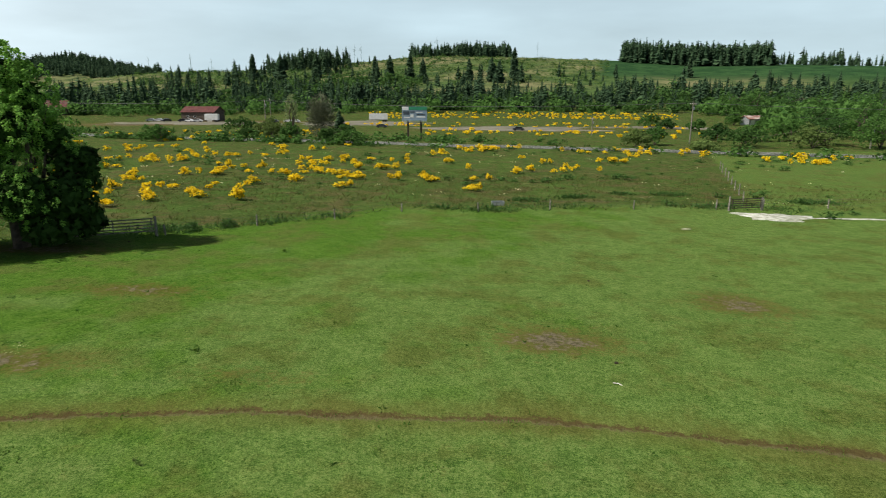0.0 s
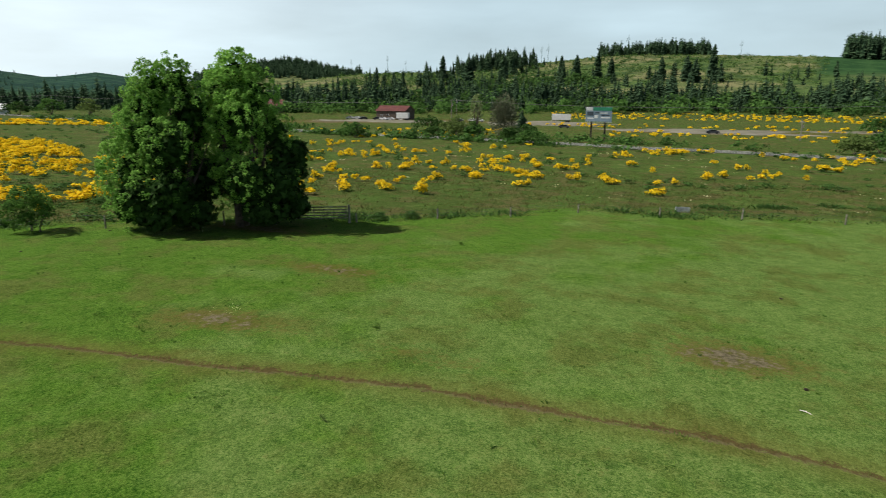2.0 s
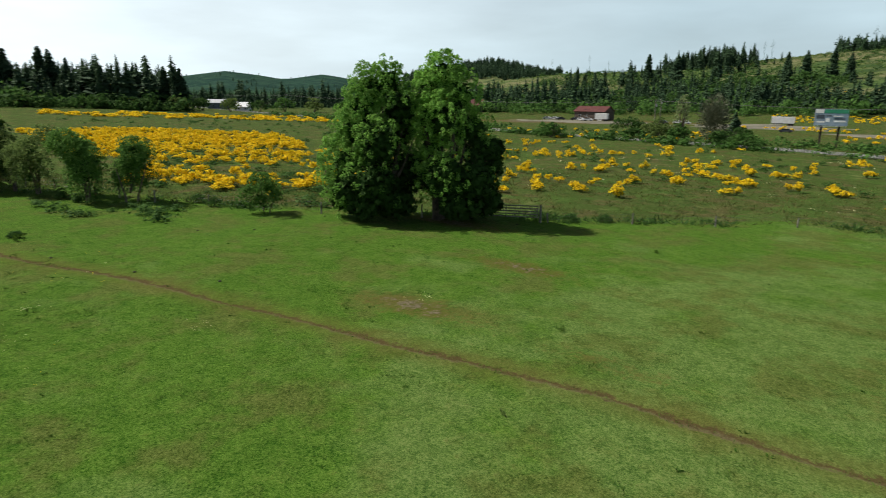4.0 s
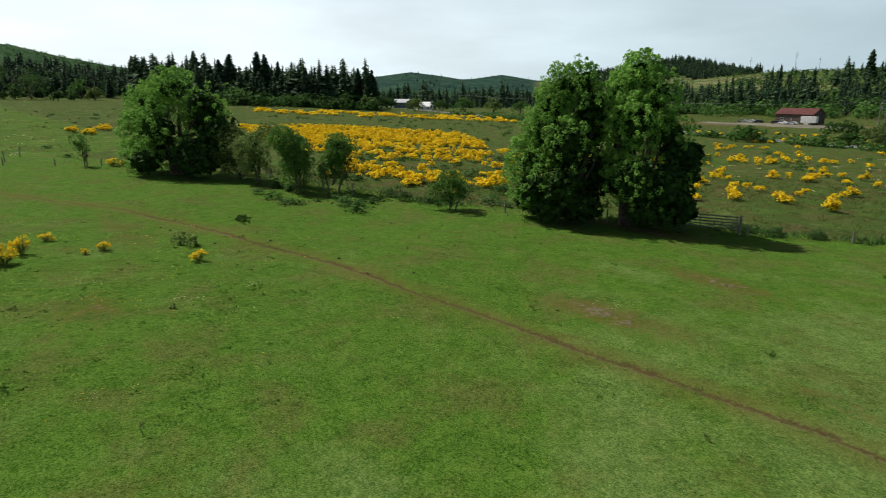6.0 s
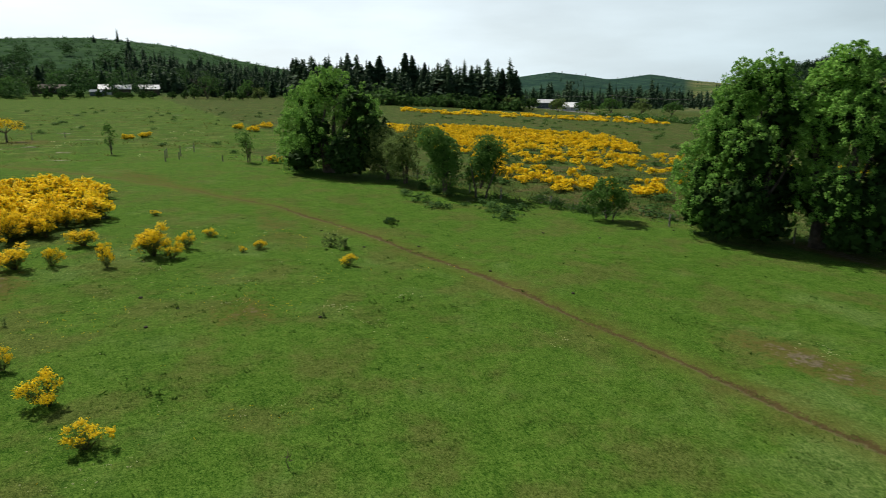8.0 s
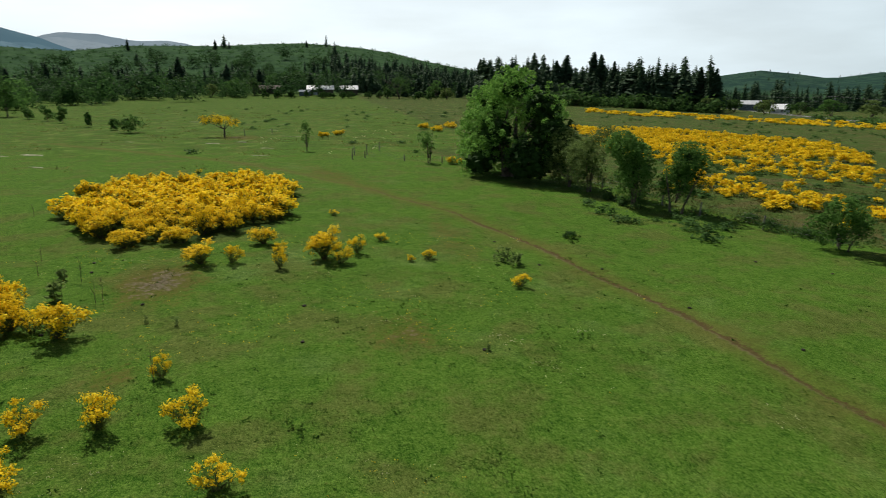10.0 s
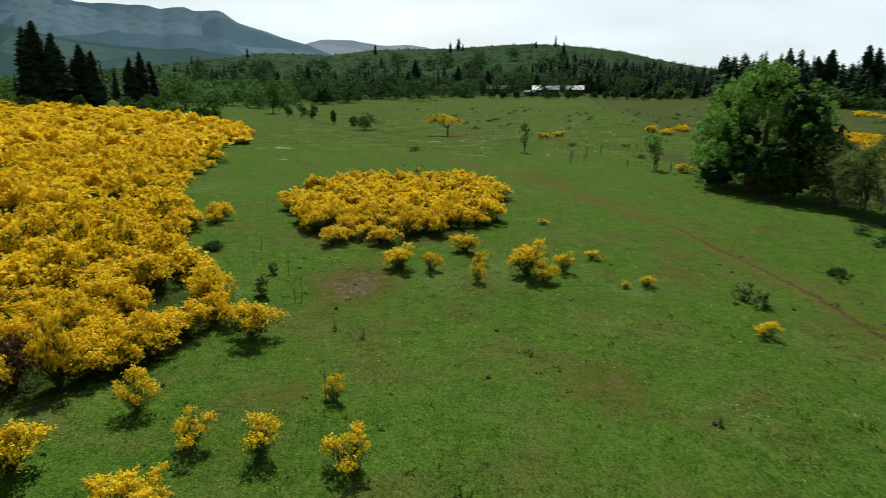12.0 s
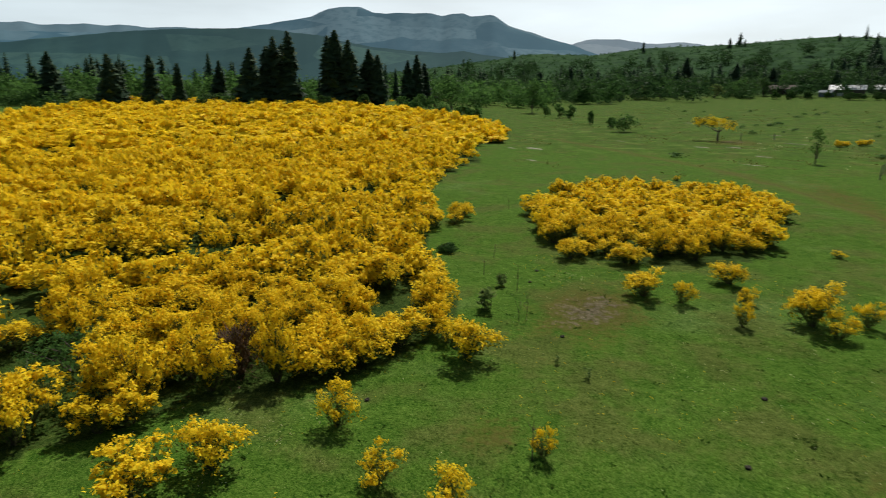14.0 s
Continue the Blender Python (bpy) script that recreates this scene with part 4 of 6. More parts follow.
MAPLE_A = [lobe(0.5, 0, 12.1, 1.5, 1.9), lobe(-1.5, 0.5, 11.7, 1.6, 2.0), lobe(1.6, -0.5, 9.8, 1.8, 2.2), lobe(-2.2, 0.3, 10.0, 1.8, 2.1), lobe(-2.6, 0, 8.0, 2.3, 2.3), lobe(0.8, 1.5, 7.6, 2.5, 2.6), lobe(-0.4, -2.2, 6.9, 2.2, 2.4), lobe(-4.2, 0.5, 4.9, 2.4, 2.8), lobe(-3.4, -2.2, 3.2, 2.2, 2.4), lobe(-0.7, -2.9, 3.2, 2.1, 2.3), lobe(1.5, 2.2, 3.8, 2.8, 2.8), lobe(-2.5, 2.6, 5.5, 2.4, 2.8), lobe(-1.8, -2.6, 1.6, 1.9, 1.2), lobe(1.0, -2.0, 1.6, 1.7, 1.2), lobe(-4.4, -0.8, 1.8, 1.6, 1.3)]
MAPLE_B = [lobe(-0.2, 0, 13.1, 1.7, 2.0), lobe(-1.6, 0.3, 11.4, 1.7, 2.2), lobe(1.4, 0.0, 11.3, 2.0, 2.4), lobe(-1.2, -0.8, 9.4, 2.0, 2.2), lobe(0.2, -1.6, 9.3, 2.2, 2.3), lobe(2.5, 0.5, 8.2, 2.0, 2.3), lobe(-1.0, 1.5, 7.6, 2.7, 2.8), lobe(4.1, -0.2, 5.6, 2.1, 2.3), lobe(2.8, -2.0, 3.5, 2.3, 2.3), lobe(0.0, -2.7, 4.3, 2.3, 2.6), lobe(-1.0, 2.0, 3.6, 2.8, 2.8), lobe(3.2, 1.6, 3.2, 2.4, 2.4), lobe(4.9, 0.8, 6.6, 1.2, 1.0), lobe(1.6, -2.4, 1.6, 1.9, 1.2), lobe(4.0, -0.9, 1.8, 1.7, 1.3)]
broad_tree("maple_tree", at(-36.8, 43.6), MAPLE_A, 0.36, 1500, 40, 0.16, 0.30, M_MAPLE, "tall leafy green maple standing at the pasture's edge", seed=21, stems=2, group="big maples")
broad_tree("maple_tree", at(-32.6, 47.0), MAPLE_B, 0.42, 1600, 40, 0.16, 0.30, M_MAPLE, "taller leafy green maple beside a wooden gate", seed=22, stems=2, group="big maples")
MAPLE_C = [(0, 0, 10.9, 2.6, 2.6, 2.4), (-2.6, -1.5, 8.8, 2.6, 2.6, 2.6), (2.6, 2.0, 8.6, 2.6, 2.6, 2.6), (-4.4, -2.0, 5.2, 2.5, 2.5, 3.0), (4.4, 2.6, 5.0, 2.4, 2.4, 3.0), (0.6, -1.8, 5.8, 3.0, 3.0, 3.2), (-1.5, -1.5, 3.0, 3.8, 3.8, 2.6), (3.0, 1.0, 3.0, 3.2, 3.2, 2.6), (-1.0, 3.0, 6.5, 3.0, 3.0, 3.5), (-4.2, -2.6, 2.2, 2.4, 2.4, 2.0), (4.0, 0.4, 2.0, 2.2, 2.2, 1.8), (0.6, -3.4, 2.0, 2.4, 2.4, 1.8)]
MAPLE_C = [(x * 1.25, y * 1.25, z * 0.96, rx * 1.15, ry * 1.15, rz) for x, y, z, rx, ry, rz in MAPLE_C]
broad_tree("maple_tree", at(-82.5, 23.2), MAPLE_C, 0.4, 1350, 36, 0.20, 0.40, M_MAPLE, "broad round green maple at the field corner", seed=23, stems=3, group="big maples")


def small_tree(name, x, y, h, w, mat, label, seed, clear=0.25, clumps=60, per=46, leaf=0.17, stems=2):
    g = np.random.default_rng(seed)
    lobes = [(g.uniform(-0.24, 0.24) * w, g.uniform(-0.24, 0.24) * w, h * (clear + (1 - clear) * k), w * 0.3, w * 0.3, h * 0.17) for k in (0.22, 0.34, 0.46, 0.56, 0.68, 0.82)]
    return broad_tree(name, at(x, y), lobes, 0.022 * h ** 0.8, clumps, per, leaf, w * 0.09 + 0.06, mat, label, seed=seed, stems=stems, group="small trees along the fence", core=12)


small_tree("young_tree", -70.4, 28.2, 6.4, 5.2, M_OLIVE, "young olive-green tree with thin stems by the fence", 31, 0.10, 210)
small_tree("young_tree", -74.5, 27.2, 6.0, 6.0, M_OLIVE, "olive-green young tree under the big maple", 32, 0.03, 180)
small_tree("young_tree", -63.0, 29.4, 6.6, 5.2, M_SAPLING, "young green tree with a low round crown", 33, 0.06, 270)
small_tree("young_tree", -60.2, 32.1, 6.2, 4.8, M_SAPLING, "young green tree with a dark round crown", 34, 0.08, 260)
small_tree("young_tree", -66.5, 31.5, 5.4, 4.4, M_SAPLING, "young green tree set back among the others", 38, 0.1, 140)
small_tree("young_tree", -46.2, 37.0, 3.7, 3.6, M_SAPLING, "low green bush-like tree on the pasture's edge", 35, 0.0, 120)
small_tree("young_tree", -114.7, -2.2, 4.6, 2.4, M_SAPLING, "slender young tree standing in the field", 36, 0.2, 46, 24)
small_tree("young_tree", -96.2, 15.1, 4.8, 3.0, M_SAPLING, "slender young tree near the field corner", 37, 0.1, 60, 24)
small_tree("young_tree", -246.7, -104.2, 13.0, 8.5, M_ALDER, "tall pale green tree at the field's end", 41, 0.05, 110, 30, 0.4)
for k, (tx, ty, th, tw) in enumerate([(-219.6, -81.4, 4.6, 4.2), (-210.1, -73.7, 4.8, 4.0), (-163.8, -42.8, 3.8, 5.6), (-232, -92, 3.6, 4.2), (-176, -50, 2.6, 2.4), (-189, -60, 3.6, 2.0)]):
    small_tree("hedge_shrub", tx, ty, th, tw, M_ALDER, "round dark green shrub in the old hedge line", 50 + k, 0.0, 80, 26, 0.28, 1)


def leafy_bush(name, x, y, w, h, mat, label, seed, n=900, leaf=0.3, category="bush", group=""):
    """A bush of several stems and leafy lobes."""
    g = np.random.default_rng(seed)
    t = thing(name, at(x, y), label, category, group)
    stems = [tube([(0, 0, -0.1), (w * 0.12 * g.normal(), w * 0.12 * g.normal(), h * 0.4), (w * 0.25 * g.normal(), w * 0.25 * g.normal(), h * 0.75)], [0.02 * h, 0.014 * h, 0.004 * h], 5) for _ in range(5)]
    part("woody_base", tubes_mesh("woody_base", stems, M_BARK), t)
    if h < 3.5:
        q = bush_quads(g, int(n * 2.4), (w, h), leaf * 0.6)
    else:
        lobes = []
        for k in range(13):
            a, u = k * 2.4 + g.uniform(-0.5, 0.5), 0.34 * math.sqrt((k + 0.3) / 13)
            rw = w * g.uniform(0.12, 0.21)
            lobes.append((math.cos(a) * u * w, math.sin(a) * u * w, h * (0.14 + 0.62 * (1 - (u / 0.37) ** 2) * g.uniform(0.6, 1.15)), rw, rw, h * g.uniform(0.12, 0.2)))
        q = plume_leaves(g, lobes, int(n * 2.4) // 15, 15, leaf * 0.62, min(w, h) * 0.075, 0.02, 0.7)
    part("foliage", quads_mesh("foliage", q, [mat], light=True), t)
    return t


def placed(b, r):
    return -math.sin(radians(b)) * r, math.cos(radians(b)) * r


# bushes along the highway
for k, (bx, by, w, h) in enumerate([(-84.2, 182.2, 12, 5.5), (-72, 221, 15, 6), (-58, 207, 12, 6.5), (-26.9, 173.3, 10, 4.2), (-33, 176, 8, 4.5), (49.2, 164, 10, 5), (56, 170, 9, 5.5), (78, 164, 15, 6), (94, 162, 13, 6.5), (82.4, 257.8, 10, 6), (-62, 196, 8, 3.6), (64, 156, 8, 2.4), (-46, 186, 8, 5.5), (-31, 186, 9, 5.5), (-52, 190, 9, 5.0)]):
    leafy_bush("roadside_bush", bx, by, w, h, (M_ALDER, M_WILLOW, M_OLIVE)[k % 3], "rounded green bush beside the highway", 70 + k, 1000, 0.8, group="bushes along the highway")
for k, (b, r, w, h) in enumerate([(-23.2, 208, 12, 5), (-26, 206, 14, 5), (-28.6, 212, 13, 6.5), (-31, 200, 15, 8), (-34.5, 196, 15, 9.5), (-38, 196, 15, 11), (-30.5, 235, 15, 11.5), (-33.2, 230, 16, 14.5), (-36, 232, 16, 15), (-39.5, 228, 16, 15), (-23.8, 398, 18, 14), (-25.8, 404, 20, 15), (-28, 396, 18, 14), (-30, 392, 18, 14), (-21.5, 250, 9, 4.5), (-19.0, 262, 8, 4), (-26.6, 294, 8, 4.2), (-24.3, 300, 8, 6.0), (-27.4, 306, 10, 8), (-25.8, 318, 14, 8.5)]):
    leafy_bush("alder_tree", *placed(b, r), w, h, M_ALDER if k % 3 else M_FAR_LEAF, "rounded bright green alder in the roadside thicket", 90 + k, 1500, 0.75, "tree", "alders in the thicket")
# pale poplar and the bare brown tree
leafy_bush("poplar_tree", *placed(13.8, 238), 6.4, 14.8, M_POPLAR, "narrow pale green poplar by the highway", 110, 900, 0.6, "tree")


def bare_tree(x, y, w, h, seed, label):
    g = np.random.default_rng(seed)
    t = thing("bare_tree", at(x, y), label, "tree")
    part("trunk", tubes_mesh("trunk", [tube([(0, 0, -0.2), (0.2, 0, h * 0.3), (0, 0.2, h * 0.6)], [0.35, 0.28, 0.15], 8)], M_BARK), t)
    tubes = []
    for _ in range(38):
        a, u = g.uniform(0, 6.283), g.uniform(0.15, 0.6)
        e = np.array([math.cos(a) * w * 0.5 * g.uniform(0.4, 1), math.sin(a) * w * 0.5 * g.uniform(0.4, 1), h * g.uniform(0.45, 1.0)])
        p = np.array([0, 0, h * u])
        tubes.append(tube([p, (p + e) / 2 + g.normal(0, 0.4, 3), e], [0.09, 0.06, 0.02], 4))
    part("branchwork", tubes_mesh("branchwork", tubes, M_GREY_TWIG), t)
    c = g.normal(0, 1, (3000, 3))
    c = c / np.linalg.norm(c, axis=1, keepdims=True) * np.array([w * 0.5, w * 0.5, h * 0.47]) * g.uniform(0.25, 1, (3000, 1)) + np.array([0, 0, h * 0.49])
    part("foliage", quads_mesh("foliage", blades(g, c, c - np.array([0, 0, h * 0.3]), 1.1, 0.2, 0.8), [M_GREY_TWIG]), t, "leafless brown twigs")
    return t


bare_tree(*placed(11.3, 193), 8.6, 13.2, 120, "leafless brown tree beside the highway")

# tall firs behind the broom
FIR_TREES = [(133.1, 4.8, 258), (134.3, 4.34, 260), (136.15, 3.44, 256), (129.3, 4.94, 258), (130.0, 4.5, 264), (128.2, 4.16, 256), (126.6, 3.42, 262), (125.8, 2.98, 258), (122.6, 2.99, 266), (123.3, 2.54, 262), (146.6, 2.76, 258), (143.7, 2.74, 258), (141.7, 2.15, 262), (138.7, 2.41, 270), (150.7, 2.84, 280), (133.7, 3.79, 266), (128.9, 3.7, 268), (146.0, 2.2, 262), (134.9, 3.6, 268), (122.0, 2.3, 272)]
fir_meshes = []
for k in range(4):
    g = np.random.default_rng(130 + k)
    q = fir_quads(g, 1.0, 60, 9, (0.20, 0.24, 0.26, 0.21)[k], (0.6, 0.65, 0.6, 0.55)[k])
    fir_meshes.append((quads_mesh("foliage", q[:-4], [M_FIR]), quads_mesh("trunk", q[-4:], [M_BARK])))


def fir_tree(x, y, h, k, label, group):
    t = thing("fir_tree", at(x, y), label, "tree", group, turn=k * 1.3, size=h)
    part("foliage", fir_meshes[k % 4][0], t)
    part("trunk", fir_meshes[k % 4][1], t)


for k, (b, e, r) in enumerate(FIR_TREES):
    fx, fy = placed(b, r)
    fir_tree(fx, fy, 10.7 + r * math.tan(radians(e)) - float(land(fx, fy)), k, "tall dark fir behind the broom field", "tall firs")
# firs that stand out on the logged slope and in the western wood
for k, (b, e, r, h) in enumerate([(3.3, 2.96, 640, 27), (5.1, 2.7, 640, 25), (-3.9, 2.45, 620, 23), (-1.9, 2.25, 620, 22), (-5.9, 3.3, 640, 31), (2.2, 2.6, 630, 22), (-4.6, 2.2, 610, 21), (6.4, 2.5, 650, 24), (-20.5, 2.2, 700, 22), (11.5, 2.4, 720, 26), (14.5, 2.3, 700, 27), (16.8, 2.5, 720, 28)]):
    fx, fy = placed(b, r)
    fir_tree(fx, fy, max(h, 10.7 + r * math.tan(radians(e)) - float(land(fx, fy))), k, "dark fir standing alone on the logged slope", "firs on the logged slope")

for k, (b, e, r) in enumerate([(76.1, 2.75, 470), (71.5, 3.25, 455), (68.7, 3.05, 450), (66.5, 3.3, 445), (65.9, 3.1, 450), (64.8, 2.5, 440), (62.5, 2.0, 435), (58.0, 2.0, 415), (57.3, 1.9, 412), (56.8, 1.85, 410), (69.6, 2.6, 450), (63.6, 1.9, 440), (60.3, 1.85, 430)]):
    fx, fy = placed(b, r)
    fir_tree(fx, fy, 10.7 + r * math.tan(radians(e)) - float(land(fx, fy)), k, "tall dark fir standing above the western wood", "tall firs of the western wood")
for k, (b, e, r) in enumerate([(104.9, 3.95, 960), (98.4, 4.1, 980), (91.0, 4.15, 980), (97.3, 3.95, 990), (115.6, 3.45, 960), (101.3, 2.7, 600), (97.6, 2.2, 590), (105.0, 1.5, 560), (110.5, 2.0, 600), (95.0, 1.9, 585), (113.0, 1.6, 540)]):
    fx, fy = placed(b, r)
    fir_tree(fx, fy, 10.7 + r * math.tan(radians(e)) - float(land(fx, fy)), k, "tall dark fir standing out on the green ridge", "firs on the ridge")
fir_tree(*placed(9.7, 205), 8.5, 2, "small dark fir beside the bare roadside tree", "firs by the highway")

# ---- broom ----
BEHIND = [(-53, 52), (-60, 45), (-75, 41), (-120, 52), (-176, 68), (-165, 100), (-135, 116), (-95, 90), (-70, 70)]
FINE = [broom_quads(rng, 2800, 700, 0.035, bare=b, airy=True) for b in (0.5, 0.58, 0.55, 0.52)]
HERO = [broom_quads(rng, 1700, 850, 0.046, bare=b) for b in (0.4, 0.48, 0.55, 0.45, 0.48)]
SPARSE = [broom_quads(rng, 1500, 900, 0.038, bare=b, airy=True) for b in (0.42, 0.5, 0.4, 0.46)]
MIDDLE = [broom_quads(rng, 255, 160, 0.120, bare=0.48)[:2] for _ in range(6)]
THINNER = [broom_quads(rng, 92, 54, 0.20, bare=b)[:2] for b in (0.3, 0.38, 0.5, 0.5, 0.42, 0.35)]
DISTANT = [broom_quads(rng, 42, 22, 0.40, bare=0.3)[:2] for _ in range(5)]


def broom_stuff(name, label, kinds, x, y, size, tall):
    state = rng.bit_generator.state
    fl = spread_copies(rng, [k[0] for k in kinds], x, y, size, 0.03, tall)
    rng.bit_generator.state = state
    gr = spread_copies(rng, [k[1] for k in kinds], x, y, size, 0.03, tall)
    which = np.concatenate([np.zeros(len(fl)), np.ones(len(gr))])
    return tagged(new(name, quads_mesh(name, np.concatenate([fl, gr]), [M_FLOWER, M_BROOM_GREEN], which, True)), label, "shrubs", kind="stuff")


def sizes(n, lo, hi):
    return rng.uniform(lo, hi, n)


hero_meshes = [(quads_mesh("blossom", fl, [M_FLOWER], light=True), quads_mesh("foliage", gr, [M_BROOM_GREEN], light=True), tubes_mesh("woody_base", st, M_BROOM_STEM)) for fl, gr, st in HERO]
fine_meshes = [(quads_mesh("blossom", fl, [M_FLOWER], light=True), quads_mesh("foliage", gr, [M_BROOM_GREEN], light=True), tubes_mesh("woody_base", st, M_BROOM_STEM)) for fl, gr, st in FINE]
sparse_meshes = [(quads_mesh("blossom", fl, [M_FLOWER], light=True), quads_mesh("foliage", gr, [M_BROOM_GREEN], light=True), tubes_mesh("woody_base", st, M_BROOM_STEM)) for fl, gr, st in SPARSE]
far_meshes = [(quads_mesh("blossom", fl, [M_FLOWER], light=True), quads_mesh("foliage", gr, [M_BROOM_GREEN], light=True)) for fl, gr in MIDDLE[:4]]


def broom_shrub(x, y, w, h, k, label, group, far=False, thin=False):
    t = new("broom_shrub")
    t.empty_display_size = 0.2
    t.matrix_world = Matrix.LocRotScale(at(x, y), Euler((0, 0, k * 2.4)), (w, w, h))
    tagged(t, label, "shrub", group)
    if far:
        part("blossom", far_meshes[k % 4][0], t)
        part("foliage", far_meshes[k % 4][1], t)
    else:
        kind = sparse_meshes[k % 4] if thin else fine_meshes[k % 4] if group == "single broom shrubs" and w < 1.9 else hero_meshes[k % 5]
        part("blossom", kind[0], t)
        part("foliage", kind[1], t)
        part("woody_base", kind[2], t)


# single shrubs in the pasture: x, y, width, height
SINGLE = [(-25.5, -13.0, 1.9, 1.6), (-27.5, -8.9, 1.4, 1.2), (-27.6, -6.8, 1.5, 1.4), (-27.4, -4.0, 1.6, 1.4), (-29.0, -11.6, 1.5, 1.6), (-35.5, -10.8, 2.3, 1.7), (-46.6, -7.1, 2.2, 1.4), (-46.5, -5.3, 1.3, 1.4), (-50.7, -3.8, 2.1, 1.2), (-44.9, -2.4, 1.0, 1.4), (-48.2, -2.6, 1.1, 0.9), (-46.6, 0.2, 2.4, 2.0), (-45.6, 1.2, 1.6, 1.4), (-47.9, 2.3, 1.3, 1.4), (-50.7, 4.1, 1.1, 0.7)]
SINGLE += [(-46.0, 6.6, 1.0, 0.8), (-39.8, 10.7, 1.2, 0.8), (-59.9, 1.0, 0.9, 0.5), (-87.8, -14.5, 0.9, 0.7), (-58.0, -24.2, 1.7, 1.3), (-56.4, -23.6, 1.9, 1.5), (-55.0, -23.2, 1.5, 1.1), (-23.7, -13.7, 2.4, 1.5), (-24.8, -9.1, 1.8, 1.4), (-24.2, -8.3, 1.6, 1.2), (-24.0, -2.8, 1.4, 0.9), (-30.9, -5.7, 0.8, 1.1), (-45.7, 5.5, 0.6, 0.5), (-36.4, -12.2, 1.4, 1.2), (-21.5, -11.5, 1.6, 1.2)]
for k, (sx, sy, w, h) in enumerate(SINGLE):
    broom_shrub(sx, sy, w, h * 1.05, k, "small open broom shrub with yellow flowers in grass" if w < 1.7 else "full yellow-flowering broom shrub on the pasture", "single broom shrubs", thin=w < 1.7)

# front of the great thicket and the island: single shrubs; behind them, massed ones
fx, fy = sown(rng, FIELD, 1.36)
fr = np.hypot(fx + 15, fy - 1)
gap = waves(fx, fy, 13.0, 21) + 0.7 * waves(fx, fy, 5.0, 22)
keep = (gap + 0.25 * rng.normal(0, 1, len(fx)) > -0.52) & (np.hypot(fx + 29.8, fy + 16.9) > 1.25) & (np.hypot(fx + 26.3, fy + 22.4) > 2.0) & (np.hypot(fx + 24.4, fy + 21.3) > 1.3)
fx, fy, fr = fx[keep], fy[keep], fr[keep]
front = np.argsort(fr)[:120]
swell = np.clip(1 + 0.48 * waves(fx, fy, 6.0, 23) + rng.normal(0, 0.24, len(fx)), 0.35, 1.7)
for k in front:
    broom_shrub(fx[k], fy[k], rng.uniform(1.6, 2.6), rng.uniform(1.2, 1.95) * swell[k], int(k), "bushy yellow-flowering broom shrub at the thicket's front", "broom shrubs of the thicket")
rest = np.ones(len(fx), bool)
rest[front] = False
edge = fr[front].max()
m = rest & (fr < 50)
broom_stuff("broom_thicket", "dense yellow-flowering broom shrubs covering the rough ground", MIDDLE, fx[m], fy[m], sizes(m.sum(), 1.5, 2.5), sizes(m.sum(), 1.2, 1.95) * swell[m])
m = rest & (fr >= 50) & (fr < 100)
broom_stuff("broom_thicket", "yellow-flowering broom shrubs in the middle of the thicket", THINNER, fx[m], fy[m], sizes(m.sum(), 1.5, 2.3), sizes(m.sum(), 1.3, 2.0) * swell[m])
m = np.where(rest & (fr >= 100))[0]
m = m[(rng.random(len(m)) < 0.36) & (fr[m] < 270)]
broom_stuff("far_broom_thicket", "yellow-flowering broom reaching to the far trees", DISTANT, fx[m], fy[m], sizes(len(m), 2.2, 3.2), sizes(len(m), 1.3, 2.1) * swell[m])
ix, iy = sown(rng, ISLAND, 1.4)
k = waves(ix, iy, 7.0, 24) + 0.6 * waves(ix, iy, 3.5, 25) + rng.normal(0, 0.2, len(ix)) > -0.62
ix, iy = ix[k], iy[k]
near = np.argsort(np.hypot(ix + 15, iy - 1))
for k in near[:30]:
    broom_shrub(ix[k], iy[k], rng.uniform(1.5, 2.5), rng.uniform(1.0, 2.1), int(k), "bushy yellow-flowering broom shrub in the round patch", "broom shrubs of the round patch")
k = near[30:]
broom_stuff("broom_island", "round patch of yellow-flowering broom in the pasture", MIDDLE, ix[k], iy[k], sizes(len(k), 1.6, 2.6), sizes(len(k), 1.0, 2.1))
bx, by = sown(rng, BEHIND, 1.6)
k = waves(bx, by, 19, 8) + 0.7 * waves(bx, by, 6, 18) + rng.normal(0, 0.42, len(bx)) > 0.42 - smooth(-bx, 75, 125) * 0.72
broom_stuff("meadow_broom", "wide bank of yellow-flowering broom in the meadow", THINNER, bx[k], by[k], sizes(k.sum(), 0.9, 2.0), sizes(k.sum(), 0.7, 1.6))

bx, by = sown(rng, [(-44, 52), (-50, 41), (-62, 36), (-76, 38), (-80, 44), (-62, 56), (-52, 62)], 2.0)
k = waves(bx, by, 12, 28) + rng.normal(0, 0.6, len(bx)) > 0.6
broom_stuff("scattered_broom", "scattered yellow broom in rough grass behind the fence", MIDDLE, bx[k], by[k], sizes(k.sum(), 0.8, 1.7), sizes(k.sum(), 0.6, 1.3))

